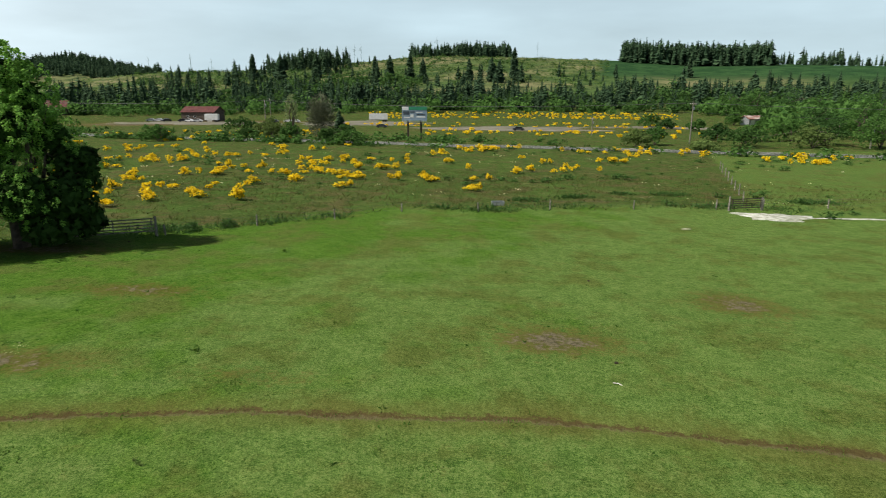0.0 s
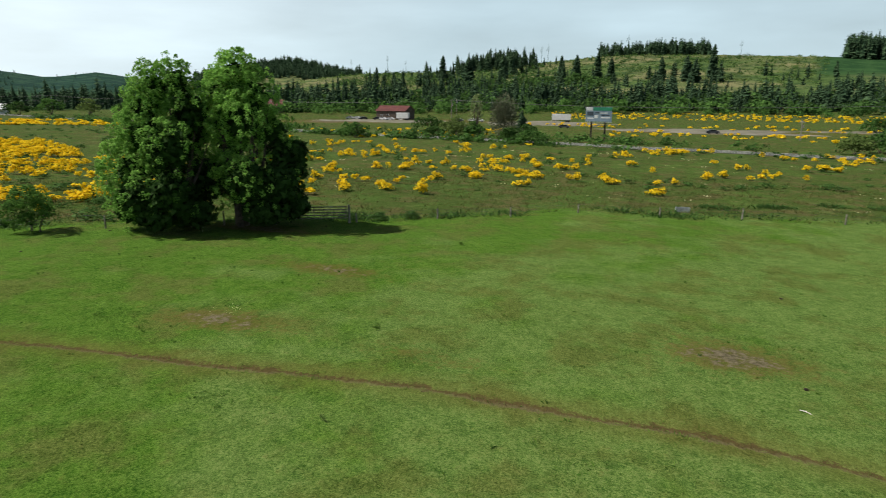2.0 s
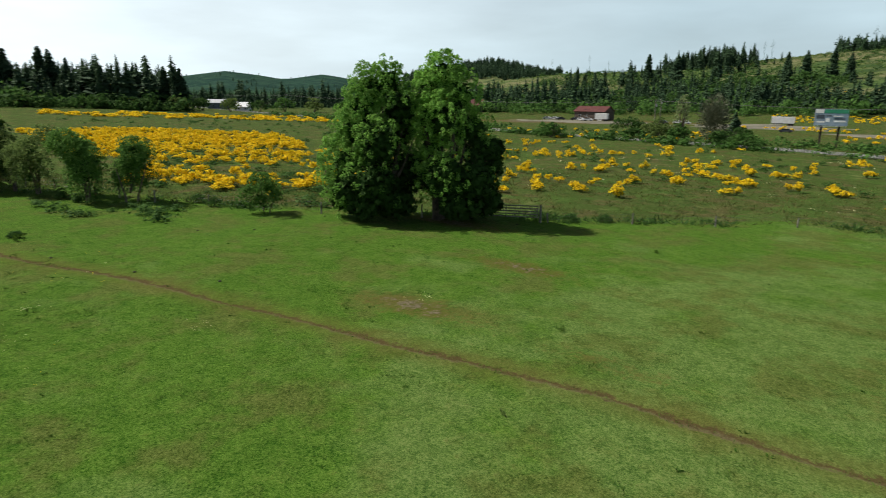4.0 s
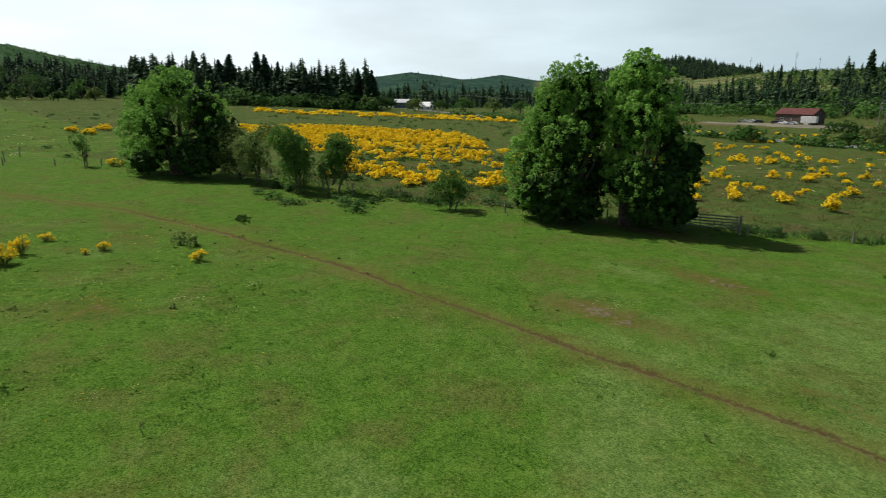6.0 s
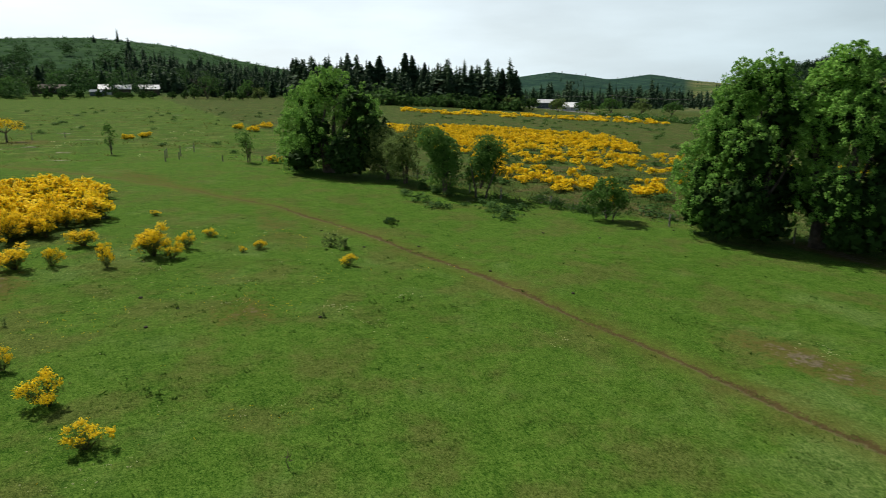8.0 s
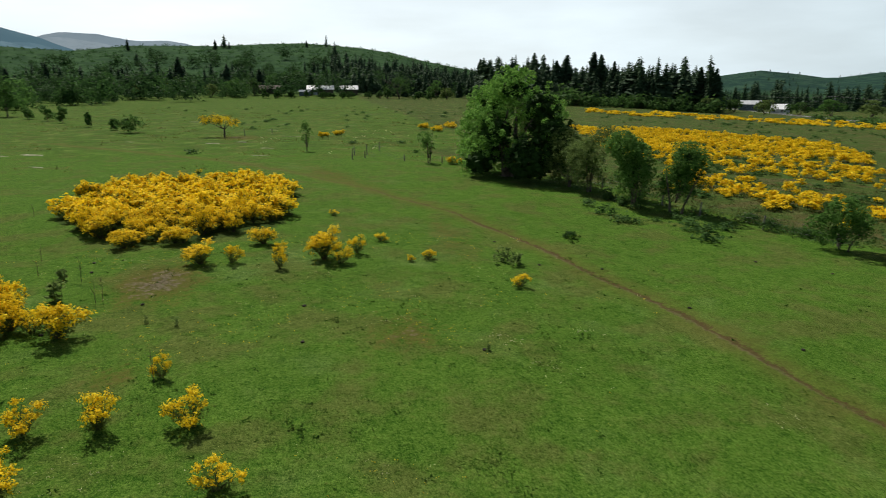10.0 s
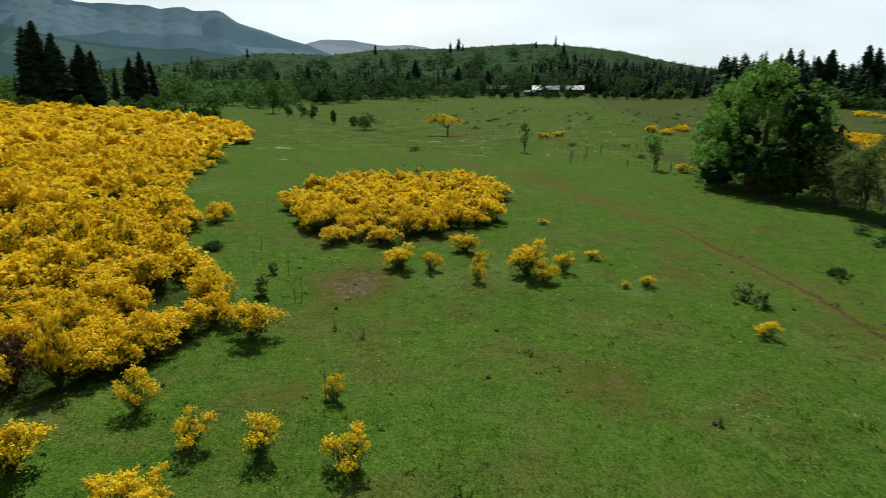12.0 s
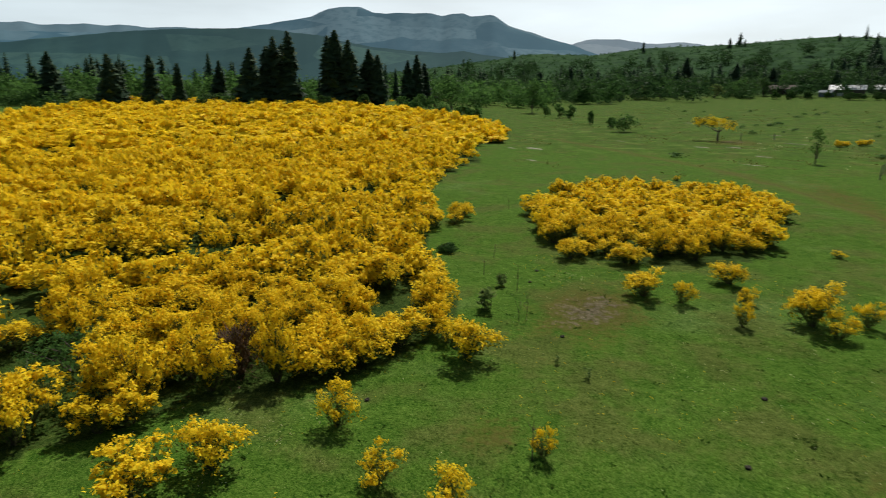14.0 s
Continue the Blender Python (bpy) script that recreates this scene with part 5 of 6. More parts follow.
# clumps in the northern meadow: x, y, width
CLUMPS = [(-50.0, 98.0, 3.0), (-34.5, 71.5, 2.6), (-30.7, 74.5, 2.2), (-35.7, 111.4, 6.4), (-22.1, 95.7, 3.6), (-15.2, 86.2, 3.2), (-15.8, 97.9, 4.8), (-19.2, 104.1, 3.2), (-15.7, 113.5, 3.2), (-10.6, 113.9, 4.2), (-1.9, 96.5, 4.0), (5.2, 97.1, 3.1), (3.1, 87.0, 2.2), (14.8, 110.9, 2.6), (20.0, 125.0, 2.1), (0.9, 124.5, 2.3), (9.4, 152.0, 4.2), (11.7, 109.1, 1.5), (33.8, 127.5, 1.8)]
CLUMPS += [(-39.1, 101.5, 3.0), (-29.3, 102.8, 2.9), (-45.3, 81.9, 4.3), (-61.1, 107.6, 4.5), (-30.5, 128.3, 4.2), (-24.0, 73.9, 3.6), (-54.1, 126.1, 3.8), (-61.3, 129.2, 3.3), (-41.4, 116.0, 3.9), (-9.0, 97.2, 2.7), (-28.5, 91.0, 2.6), (-22.5, 128.9, 4.8), (35.6, 127.5, 2.4), (-160, 28, 7), (-169, 26, 5), (-175, 34, 7), (-98.0, 30.0, 3), (-95.0, 18.6, 2.4), (-148, 0.5, 3.4), (-152, 4, 3)]
n = 0
for cx, cy, w in CLUMPS:
    for _ in range(max(2, round(w * (0.68 if cy > 45 else 1.3)))):
        broom_shrub(cx + rng.uniform(-0.5, 0.5) * w, cy + rng.uniform(-0.5, 0.5) * 2.0, rng.uniform(1.1, 2.1), rng.uniform(0.9, 1.7), n, "yellow-flowering broom shrub in the rough meadow", "broom shrubs in the meadow", far=True)
        n += 1
px, py = joined(sector(rng, 8, 33, 82, 150, 170), sector(rng, -14, 8, 110, 150, 60), sector(rng, -38, -16, 143, 160, 90), sector(rng, -16, 6, 148, 160, 80), sector(rng, 6, 30, 150, 180, 80), sector(rng, 28, 46, 70, 125, 120))
k = waves(px * 0.7, py, 17.0, 81) + rng.normal(0, 0.2, len(px)) > 0.2
px, py = px[k], py[k]
broom_stuff("scattered_broom", "scattered yellow broom in the rough meadow", THINNER, px, py, sizes(len(px), 1.0, 1.9), sizes(len(px), 0.8, 1.5))
px, py = joined(sector(rng, -20, 7, 335, 395, 330), sector(rng, -24, 2, 205, 235, 60), sector(rng, -22, 10, 255, 285, 60), sector(rng, 10, 32, 195, 240, 60), sector(rng, 2, 6, 520, 560, 30))
broom_stuff("valley_broom", "yellow broom strips across the valley floor", DISTANT, px, py, sizes(len(px), 0.9, 1.8), sizes(len(px), 0.6, 1.2))
px, py = joined(sector(rng, 44, 67, 285, 340, 480), sector(rng, 122, 128, 300, 330, 50))
k = waves(px, py, 26.0, 83) + rng.normal(0, 0.3, len(px)) > 0.1
px, py = px[k], py[k]
broom_stuff("far_meadow_broom", "yellow broom strip along the far road", DISTANT, px, py, sizes(len(px), 1.5, 3.0), sizes(len(px), 0.7, 1.4))


def broom_tree(x, y):
    """An old broom with a bent stem and a flat yellow crown."""
    g = np.random.default_rng(160)
    t = thing("broom_tree", at(x, y), "old broom with dark stem and flat yellow crown", "tree")
    part("trunk", tubes_mesh("trunk", [tube([(0, 0, -0.1), (0.1, 0, 1.2), (-0.2, 0.1, 2.2)], [0.22, 0.17, 0.12], 7)] + [tube([(-0.1, 0, 1.6), (dx * 0.5, dy * 0.5, 2.5), (dx, dy, 3.0)], [0.1, 0.07, 0.03], 5) for dx, dy in ((0.8, 2.0), (-0.6, -3.4), (-0.4, -1.8), (0.5, 0.6))], M_BARK), t)
    lobes = [(0.3, 2.0, 3.0, 1.2, 1.4, 0.7), (0, 0.2, 3.5, 1.3, 1.5, 0.8), (-0.3, -1.8, 3.7, 1.3, 1.5, 0.9), (-0.4, -3.8, 3.5, 1.2, 1.4, 0.9)]
    part("blossom", quads_mesh("blossom", crown_leaves(g, lobes, 70, 16, 0.26, 0.3), [M_FLOWER]), t)
    part("foliage", quads_mesh("foliage", crown_leaves(g, lobes, 40, 10, 0.3, 0.3), [M_BROOM_GREEN]), t)


broom_tree(-148.3, -20.0)

# ---- buildings, road and signs ----
def boxes_mesh(name, boxes, mat, bevel=0.0):
    """One part from blocks: centre x, y, z, size x, y, z, and an optional turn about z."""
    bm = bmesh.new()
    for cx, cy, cz, sx, sy, sz, *turn in boxes:
        m = Matrix.LocRotScale((cx, cy, cz), Euler((0, 0, turn[0] if turn else 0)), (sx, sy, sz))
        bmesh.ops.create_cube(bm, size=1.0, matrix=m)
    if bevel:
        bmesh.ops.bevel(bm, geom=bm.edges[:], offset=bevel, segments=2, affect="EDGES")
    me = bpy.data.meshes.new(name)
    bm.to_mesh(me)
    bm.free()
    me.materials.append(mat)
    return me


def prism_mesh(name, outline, depth, mat):
    """An upright outline (x, z) drawn out along y, centred."""
    n = len(outline)
    v = [(x, -depth / 2, z) for x, z in outline] + [(x, depth / 2, z) for x, z in outline]
    me = bpy.data.meshes.new(name)
    me.from_pydata(v, [], [tuple(range(n)), tuple(range(2 * n - 1, n - 1, -1))] + [(i, i + n, (i + 1) % n + n, (i + 1) % n) for i in range(n)])
    me.materials.append(mat)
    me.update()
    return me


def drum_mesh(name, radius, width, mat, sides=14):
    """A wheel lying along y."""
    bm = bmesh.new()
    bmesh.ops.create_cone(bm, cap_ends=True, segments=sides, radius1=radius, radius2=radius, depth=width, matrix=Euler((radians(90), 0, 0)).to_matrix().to_4x4())
    bmesh.ops.bevel(bm, geom=bm.edges[:], offset=width * 0.12, segments=1, affect="EDGES")
    me = bpy.data.meshes.new(name)
    bm.to_mesh(me)
    bm.free()
    me.materials.append(mat)
    return me


def gable_house(name, x, y, turn, length, width, eave, ridge, wall_mat, roof_mat, label, doors=(), windows=(), category="building"):
    """Length runs along local x. doors and windows: offset along the front, width, height, sill."""
    t = thing(name, at(x, y, -0.1), label, category, turn=radians(turn))
    part("front_wall", boxes_mesh("front_wall", [(0, -width / 2 + 0.1, eave / 2, length, 0.2, eave)], wall_mat), t)
    part("back_wall", boxes_mesh("back_wall", [(0, width / 2 - 0.1, eave / 2, length, 0.2, eave)], wall_mat), t)
    gable = [(-width / 2, 0), (width / 2, 0), (width / 2, eave), (0, ridge - 0.15), (-width / 2, eave)]
    for s in (-1, 1):
        part("gable_wall", prism_mesh("gable_wall", gable, 0.2, wall_mat), t, m=pose(s * (length / 2 - 0.102), 0, 0, 0, 0, 90))
    rise, half = ridge - eave, width / 2 + 0.5
    slant = math.hypot(half, rise * half / (width / 2))
    tip = math.degrees(math.atan2(rise, width / 2))
    for s in (-1, 1):
        slope = part("roof_slope", boxes_mesh("roof_slope", [(0, 0, 0, length + 1.0, slant, 0.12)], roof_mat, 0.02), t, m=pose(0, s * half / 2, ridge - rise * half / width + 0.1, -s * tip, 0, 0))
        ribs = max(4, round(length / 2.5))
        for k in range(ribs + 1):
            part("rib", boxes_mesh("rib", [(-length / 2 - 0.4 + (length + 0.8) * k / ribs, 0, 0.085, 0.09, slant, 0.05)], roof_mat), slope)
    for off, w, h in doors:
        d = part("door", boxes_mesh("door", [(off, -width / 2 - 0.03, h / 2, w, 0.1, h)], M_WHITE, 0.015), t, "pale sliding door")
        part("rail", boxes_mesh("rail", [(off, -width / 2 - 0.06, h + 0.08, w * 1.3, 0.08, 0.1)], M_METAL), d)
    for off, w, h, sill in windows:
        wdw = part("window", boxes_mesh("window", [(off, -width / 2 - 0.02, sill + h / 2, w, 0.08, h)], M_WHITE, 0.01), t)
        part("pane", boxes_mesh("pane", [(off, -width / 2 - 0.065, sill + h / 2, w * 0.86, 0.02, h * 0.86)], M_GLASS), wdw)
    return t


gable_house("barn", -118.5, 307, -6, 16.5, 11, 4.4, 6.8, M_BARN, M_RED, "weathered wooden barn with faded red metal roof", doors=[(5.8, 2.4, 3.0)], windows=[(-5, 1.2, 0.9, 1.8), (-1.5, 1.2, 0.9, 1.8)])
gable_house("shed", *placed(-25.6, 305), 22, 8.5, 5, 2.8, 4.0, M_METAL, M_RUST, "metal shed with a rust-streaked pale roof", doors=[(-2, 2.4, 2.4)])
gable_house("farmhouse", *placed(31.9, 420), 20, 15, 10, 4.5, 8.0, M_BARN, M_RED, "old farmhouse with a red-brown roof half behind trees", windows=[(-3, 1.2, 1.4, 1.2), (3, 1.2, 1.4, 1.2)])
gable_house("long_barn", *placed(90.0, 545), 88, 21, 9, 4.4, 7.4, M_BARN, M_PALE_ROOF, "long low barn with a bright pale metal roof", doors=[(-4, 3, 2.1)])
gable_house("long_barn", *placed(87.6, 548), 88, 15, 9, 4.4, 7.4, M_BARN, M_PALE_ROOF, "shorter low barn with a bright pale roof", windows=[(0, 1.2, 0.7, 1.1)])
gable_house("blue_shed", *placed(91.3, 535), 80, 8, 7, 3.0, 4.4, M_BLUE, M_BLUE, "small blue-grey shed beside the barns")
gable_house("brown_house", *placed(94.2, 560), 80, 18, 10, 3.6, 6.4, M_BARN, M_BARN, "low brown house among trees", windows=[(-3, 1.2, 1.2, 1.2), (3, 1.2, 1.2, 1.2)])
gable_house("white_house", *placed(51.9, 455), 35, 9, 7, 3.0, 5.8, M_WHITE, M_PALE_ROOF, "white house with a pale roof behind bushes", windows=[(-2.4, 1.2, 1.3, 1.0), (2, 1.2, 1.3, 1.0)])
gable_house("blue_house", *placed(54.0, 500), 40, 13, 9, 4.6, 7.0, M_BLUE, M_METAL, "blue-grey house with a flat-pitched roof", windows=[(-2, 1.2, 1.4, 1.6), (3, 1.2, 1.4, 1.6)])


def cargo_trailer(x, y, turn, length, label):
    t = thing("cargo_trailer", at(x, y), label, "trailer", turn=radians(turn))
    part("body", boxes_mesh("body", [(0, 0, 2.35, length, 2.5, 2.7)], M_WHITE, 0.05), t)
    part("chassis", boxes_mesh("chassis", [(0, 0, 0.9, length * 0.95, 1.2, 0.22)], M_BLACK), t)
    for s in (-0.6, 0.6):
        part("rear_door", boxes_mesh("rear_door", [(length / 2 + 0.03, s, 2.35, 0.05, 1.15, 2.5)], M_WHITE, 0.01), t)
    tyre = drum_mesh("wheel", 0.5, 0.5, M_BLACK)
    for dx in (0.28, 0.4):
        for s in (-1, 1):
            part("wheel", tyre, t, m=pose(dx * length, s * 0.98, 0.5))
    for s in (-0.8, 0.8):
        part("landing_leg", boxes_mesh("landing_leg", [(-length * 0.32, s, 0.45, 0.14, 0.14, 0.95)], M_METAL), t)


cargo_trailer(-110.5, 296.5, 3, 6.2, "white cargo trailer parked before the barn")
cargo_trailer(-32.7, 300, 4, 8.6, "white cargo trailer standing on bare ground")


def parked_car(x, y, turn, paint, label):
    t = thing("parked_car", at(x, y), label, "car", "cars by the barn", turn=radians(turn))
    outline = [(-2.1, 0.35), (2.1, 0.35), (2.15, 0.75), (1.5, 0.95), (0.9, 1.42), (-0.9, 1.45), (-1.7, 0.98), (-2.15, 0.9)]
    part("body", prism_mesh("body", outline, 1.7, paint), t)
    glass = [(-1.45, 0.98), (1.3, 0.98), (0.85, 1.34), (-0.85, 1.36)]
    part("window_band", prism_mesh("window_band", glass, 1.72, M_GLASS), t)
    tyre = drum_mesh("wheel", 0.33, 0.22, M_BLACK)
    for dx in (-1.3, 1.3):
        for s in (-1, 1):
            part("wheel", tyre, t, m=pose(dx, s * 0.78, 0.33))


for k, (cx, cy, ct) in enumerate([(-124, 296, 10), (-120.5, 295, -20), (-117, 296, 0), (-133, 299, 40), (-137, 300, 0), (-141, 300, 15), (-80, 292, 5), (-74, 294, -5), (-70, 291, 0)]):
    parked_car(cx, cy, ct, M_CAR if k % 3 else M_CAR_DARK, "pale parked car on the gravel yard" if k % 3 else "dark parked car on the gravel yard")
parked_car(-26, 250, 0, M_CAR_DARK, "dark car standing by the gravel")
parked_car(26.5, 236, 5, M_CAR_DARK, "dark pickup-sized car on the bare ground")


def billboard():
    t = thing("billboard", at(-9.9, 190), "tall billboard on two dark posts beside the highway", "billboard", turn=radians(2), size=0.93)
    for s in (-2.1, 2.1):
        post = part("post", boxes_mesh("post", [(s, 0, 3.0, 0.55, 0.55, 6.6)], M_DARK_WOOD, 0.04), t)
        part("brace", boxes_mesh("brace", [(s, 0.35, 6.0, 0.2, 0.2, 4.2)], M_METAL), post)
    part("cross_beam", boxes_mesh("cross_beam", [(0, 0.1, 4.7, 4.4, 0.16, 0.16)], M_METAL), t)
    board = part("board", boxes_mesh("board", [(0, -0.25, 8.1, 8.0, 0.3, 4.4)], M_SIGN_BLUE, 0.03), t, "blue-grey printed panel")
    part("top_band", boxes_mesh("top_band", [(1.1, -0.42, 9.75, 5.7, 0.03, 1.0)], M_GREEN_PAINT), board, "green band")
    part("corner_field", boxes_mesh("corner_field", [(-2.9, -0.42, 9.75, 2.0, 0.03, 1.0)], M_WHITE), board)
    for cx, cz, sx, sz, mt in ((-2.6, 8.3, 2.0, 1.1, M_SIGN_DARK), (-0.6, 8.6, 1.4, 0.35, M_SIGN_DARK), (-0.8, 7.4, 1.0, 1.0, M_WHITE), (1.6, 8.5, 2.2, 0.3, M_WHITE), (2.0, 7.8, 2.6, 0.35, M_SIGN_DARK), (2.1, 7.1, 2.8, 0.45, M_WHITE), (-2.4, 6.9, 2.0, 0.4, M_WHITE)):
        part("print_bar", boxes_mesh("print_bar", [(cx, -0.42, cz, sx, 0.03, sz)], mt), board)
    part("catwalk", boxes_mesh("catwalk", [(0, -0.7, 5.7, 8.0, 0.7, 0.08)], M_METAL), t)


billboard()

# ---- highway and power line ----
ROAD_AT, ROAD_ALONG = np.array([24.5, 161.5]), np.array([-0.957, 0.290])
ROAD_SIDE = np.array([0.290, 0.957])


def strip_mesh(name, lo, hi, a, b, up, mat, step=12.0, lift=0.0):
    """A strip along the highway between two distances across it; its skirts go into the ground."""
    s = np.arange(a, b + step, step)
    v = []
    for w, dz in ((lo, -0.4), (lo, 0.0), (hi, 0.0), (hi, -0.4)):
        p = ROAD_AT + s[:, None] * ROAD_ALONG + w * ROAD_SIDE
        v.append(np.stack([p[:, 0], p[:, 1], land(*(ROAD_AT + s[:, None] * ROAD_ALONG).T) + up + dz], 1))
    n = len(s)
    f = [(r * n + i, r * n + i + 1, (r + 1) * n + i + 1, (r + 1) * n + i) for r in range(3) for i in range(n - 1)]
    return mesh_of(name, np.concatenate(v), f, [mat])


road = tagged(new("road", strip_mesh("road", -3.6, 3.6, -170, 700, 0.14, M_ASPHALT)), "two-lane highway of pale worn asphalt", "road", kind="structure")
for w in (-3.2, 3.2, 0.0):
    part("lane_line", strip_mesh("lane_line", w - 0.12, w + 0.12, -170, 700, 0.152, M_PAINT_LINE), road)


# rough growth along both verges
g = np.random.default_rng(140)
vs = np.concatenate([g.uniform(18, 330, 900), g.uniform(-150, 18, 160)])
vw = np.where(g.random(len(vs)) < 0.6, g.uniform(-9, -5.5, len(vs)), g.uniform(6, 16, len(vs)))
vx, vy = (ROAD_AT + vs[:, None] * ROAD_ALONG + vw[:, None] * ROAD_SIDE).T
k = waves(vx, vy, 30.0, 71) + g.normal(0, 0.35, len(vx)) > -0.25
for mat, pick, text in ((M_ALDER, g.random(len(vx)) < 0.5, "bright green low shrubs along the highway"), (M_WILLOW, None, "dark green low shrubs along the highway")):
    pick = k & (pick if pick is not None else g.random(len(vx)) < 0.4)
    h = g.uniform(0.9, 2.2, pick.sum())
    tagged(new("verge_shrubs", quads_mesh("verge_shrubs", spread_copies(g, TINY, vx[pick], vy[pick], h * 1.6, 0.1, h), [mat], light=True)), text, "shrubs", kind="stuff")


def utility_pole(x, y, h, label):
    t = thing("utility_pole", at(x, y), label, "pole", "power line poles", turn=radians(17))
    part("pole", tubes_mesh("pole", [tube([(0, 0, -0.5), (0, 0, h * 0.5), (0, 0, h)], [0.18, 0.155, 0.12], 10)], M_WOOD), t)
    arm = part("crossarm", boxes_mesh("crossarm", [(0, 0, h - 0.7, 0.12, 2.6, 0.14)], M_WOOD, 0.01), t)
    for s in (-1.15, -0.4, 0.4, 1.15):
        part("insulator", tubes_mesh("insulator", [tube([(0, s, h - 0.63), (0, s, h - 0.4)], [0.05, 0.03], 6)], M_WHITE), arm)
    part("transformer", tubes_mesh("transformer", [tube([(0.35, 0, h - 2.4), (0.35, 0, h - 1.5)], [0.22, 0.22], 10)], M_METAL), t)


POLES = [(195, 135), (67.0, 174.2), (-61, 212), (-190, 251), (-330, 293), (-470, 335)]
for k, (x, y) in enumerate(POLES):
    utility_pole(x, y, 11.5, "weathered wooden power pole with crossarm beside the highway")
utility_pole(108.9, 162.1, 6.4, "short wooden service pole by the thicket")
utility_pole(47.5, 207.7, 6.0, "short wooden pole on the valley floor")
utility_pole(*placed(15.6, 300), 11.0, "wooden power pole behind the roadside bushes")


def wire_run(name, points, off, drop, label):
    """A sagging wire over the poles."""
    tubes = []
    for (ax, ay), (bx, by) in zip(points, points[1:]):
        d = Vector((bx - ax, by - ay, 0)).normalized()
        side = Vector((-d.y, d.x, 0)) * off
        a, b = at(ax, ay, 11.1 - drop) + side, at(bx, by, 11.1 - drop) + side
        pts = [a.lerp(b, u) - Vector((0, 0, 6.0 * u * (1 - u))) for u in np.linspace(0, 1, 9)]
        tubes.append(tube(pts, [0.022] * 9, 4))
    return tagged(new(name, tubes_mesh(name, tubes, M_WIRE)), label, "wire", "power line wires")


for off, drop in ((-1.15, 0.0), (0.4, 0.0), (1.15, 0.0), (0.0, 2.6)):
    wire_run("power_wire", POLES, off, drop, "dark power wire sagging between wooden poles")

# ---- fences, gates and heaps ----
def fence(points, label, height=1.25, wires=3, seed=1):
    g = np.random.default_rng(seed)
    t = thing("wire_fence", at(*points[0]), label, "fence")
    o = t.matrix_world.translation
    tops = []
    for x, y in points:
        h = height * g.uniform(0.85, 1.15)
        p = at(x, y) - o
        lean_x, lean_y = g.normal(0, 0.04, 2)
        part("post", tubes_mesh("post", [tube([p - Vector((0, 0, 0.3)), p + Vector((lean_x * 0.5, lean_y * 0.5, h * 0.5)), p + Vector((lean_x, lean_y, h))], [0.085, 0.08, 0.07], 7)], M_WOOD), t)
        tops.append((p, h))
    for w in range(wires):
        u = (w + 1) / (wires + 0.4)
        part("wire", tubes_mesh("wire", [tube([p + Vector((0, 0, height * u)) for p, h in tops], [0.006] * len(tops), 3)], M_WIRE), t)
    return t


def along(points, apart):
    out = []
    for (ax, ay), (bx, by) in zip(points, points[1:]):
        n = max(1, round(math.hypot(bx - ax, by - ay) / apart))
        out += [(ax + (bx - ax) * k / n, ay + (by - ay) * k / n) for k in range(n)]
    return out + [points[-1]]


fence(along([(-92.7, 21.9), (-78, 30), (-58.2, 33.4), (-42.0, 40.2), (-31.0, 49.2)], 5.5), "old wire fence with leaning wooden posts at the pasture's edge", seed=2)
fence(along([(-24.5, 52.5), (-18, 57.5), (-5, 67), (12, 71.5), (32, 73)], 8.5), "old wire fence along the overgrown ditch", 1.05, seed=3)
fence([(-101.1, 4.5), (-106.5, 5.1), (-107.2, 7.1), (-114.6, 9.7)], "row of stout dark posts in the field corner", 1.5, 1, seed=4)
fence(along([(-103, 6.5), (-98.7, 11.9), (-92.7, 21.9)], 5.0), "low wire fence across the field corner", 1.0, 3, seed=5)
fence(along([(38, 74), (55, 76), (80, 78)], 7.0), "wire fence running past the gravel heap", seed=6)
fence([(-150.7, -16.2), (-158, -11)], "two leaning posts of a broken fence in the field", 1.4, 1, seed=7)
fence(along([(50.9, 116.3), (44, 96), (38.5, 80)], 6.0), "wire fence crossing the meadow", 1.5, 2, seed=8)


def rail_gate(x, y, turn, length, rails, label, mat):
    t = thing("field_gate", at(x, y, 0.06), label, "gate", turn=radians(turn))
    for k, s in enumerate((0, length)):
        part("post", tubes_mesh("post", [tube([(s, 0, -0.4), (s, 0, 0.8), (s, 0, 1.65 if k == 0 else 1.45)], [0.13, 0.12, 0.11], 8)], M_WOOD), t)
    for k in range(rails):
        z = 0.25 + 1.05 * k / (rails - 1)
        part("rail", boxes_mesh("rail", [(length / 2, -0.06, z, length - 0.3, 0.04, 0.1)], mat, 0.008), t)
    for s in (0.3, length / 2, length - 0.3):
        part("upright", boxes_mesh("upright", [(s, -0.1, 0.78, 0.09, 0.03, 1.2)], mat, 0.008), t)


rail_gate(-31.0, 49.4, 22, 6.5, 5, "wooden rail gate in the shade of the maples", M_WOOD)
rail_gate(33.3, 72.5, 12, 4.4, 5, "reddish wooden field gate beside a gravel heap", M_BARN)
post_sign = thing("marker_post", at(-30.6, 48.2), "wooden post with a small white board", "post")
part("post", boxes_mesh("post", [(0, 0, 0.9, 0.14, 0.14, 2.2)], M_WOOD, 0.01), post_sign)
part("board", boxes_mesh("board", [(0, -0.09, 1.85, 0.42, 0.03, 0.42)], M_WHITE, 0.005), post_sign)


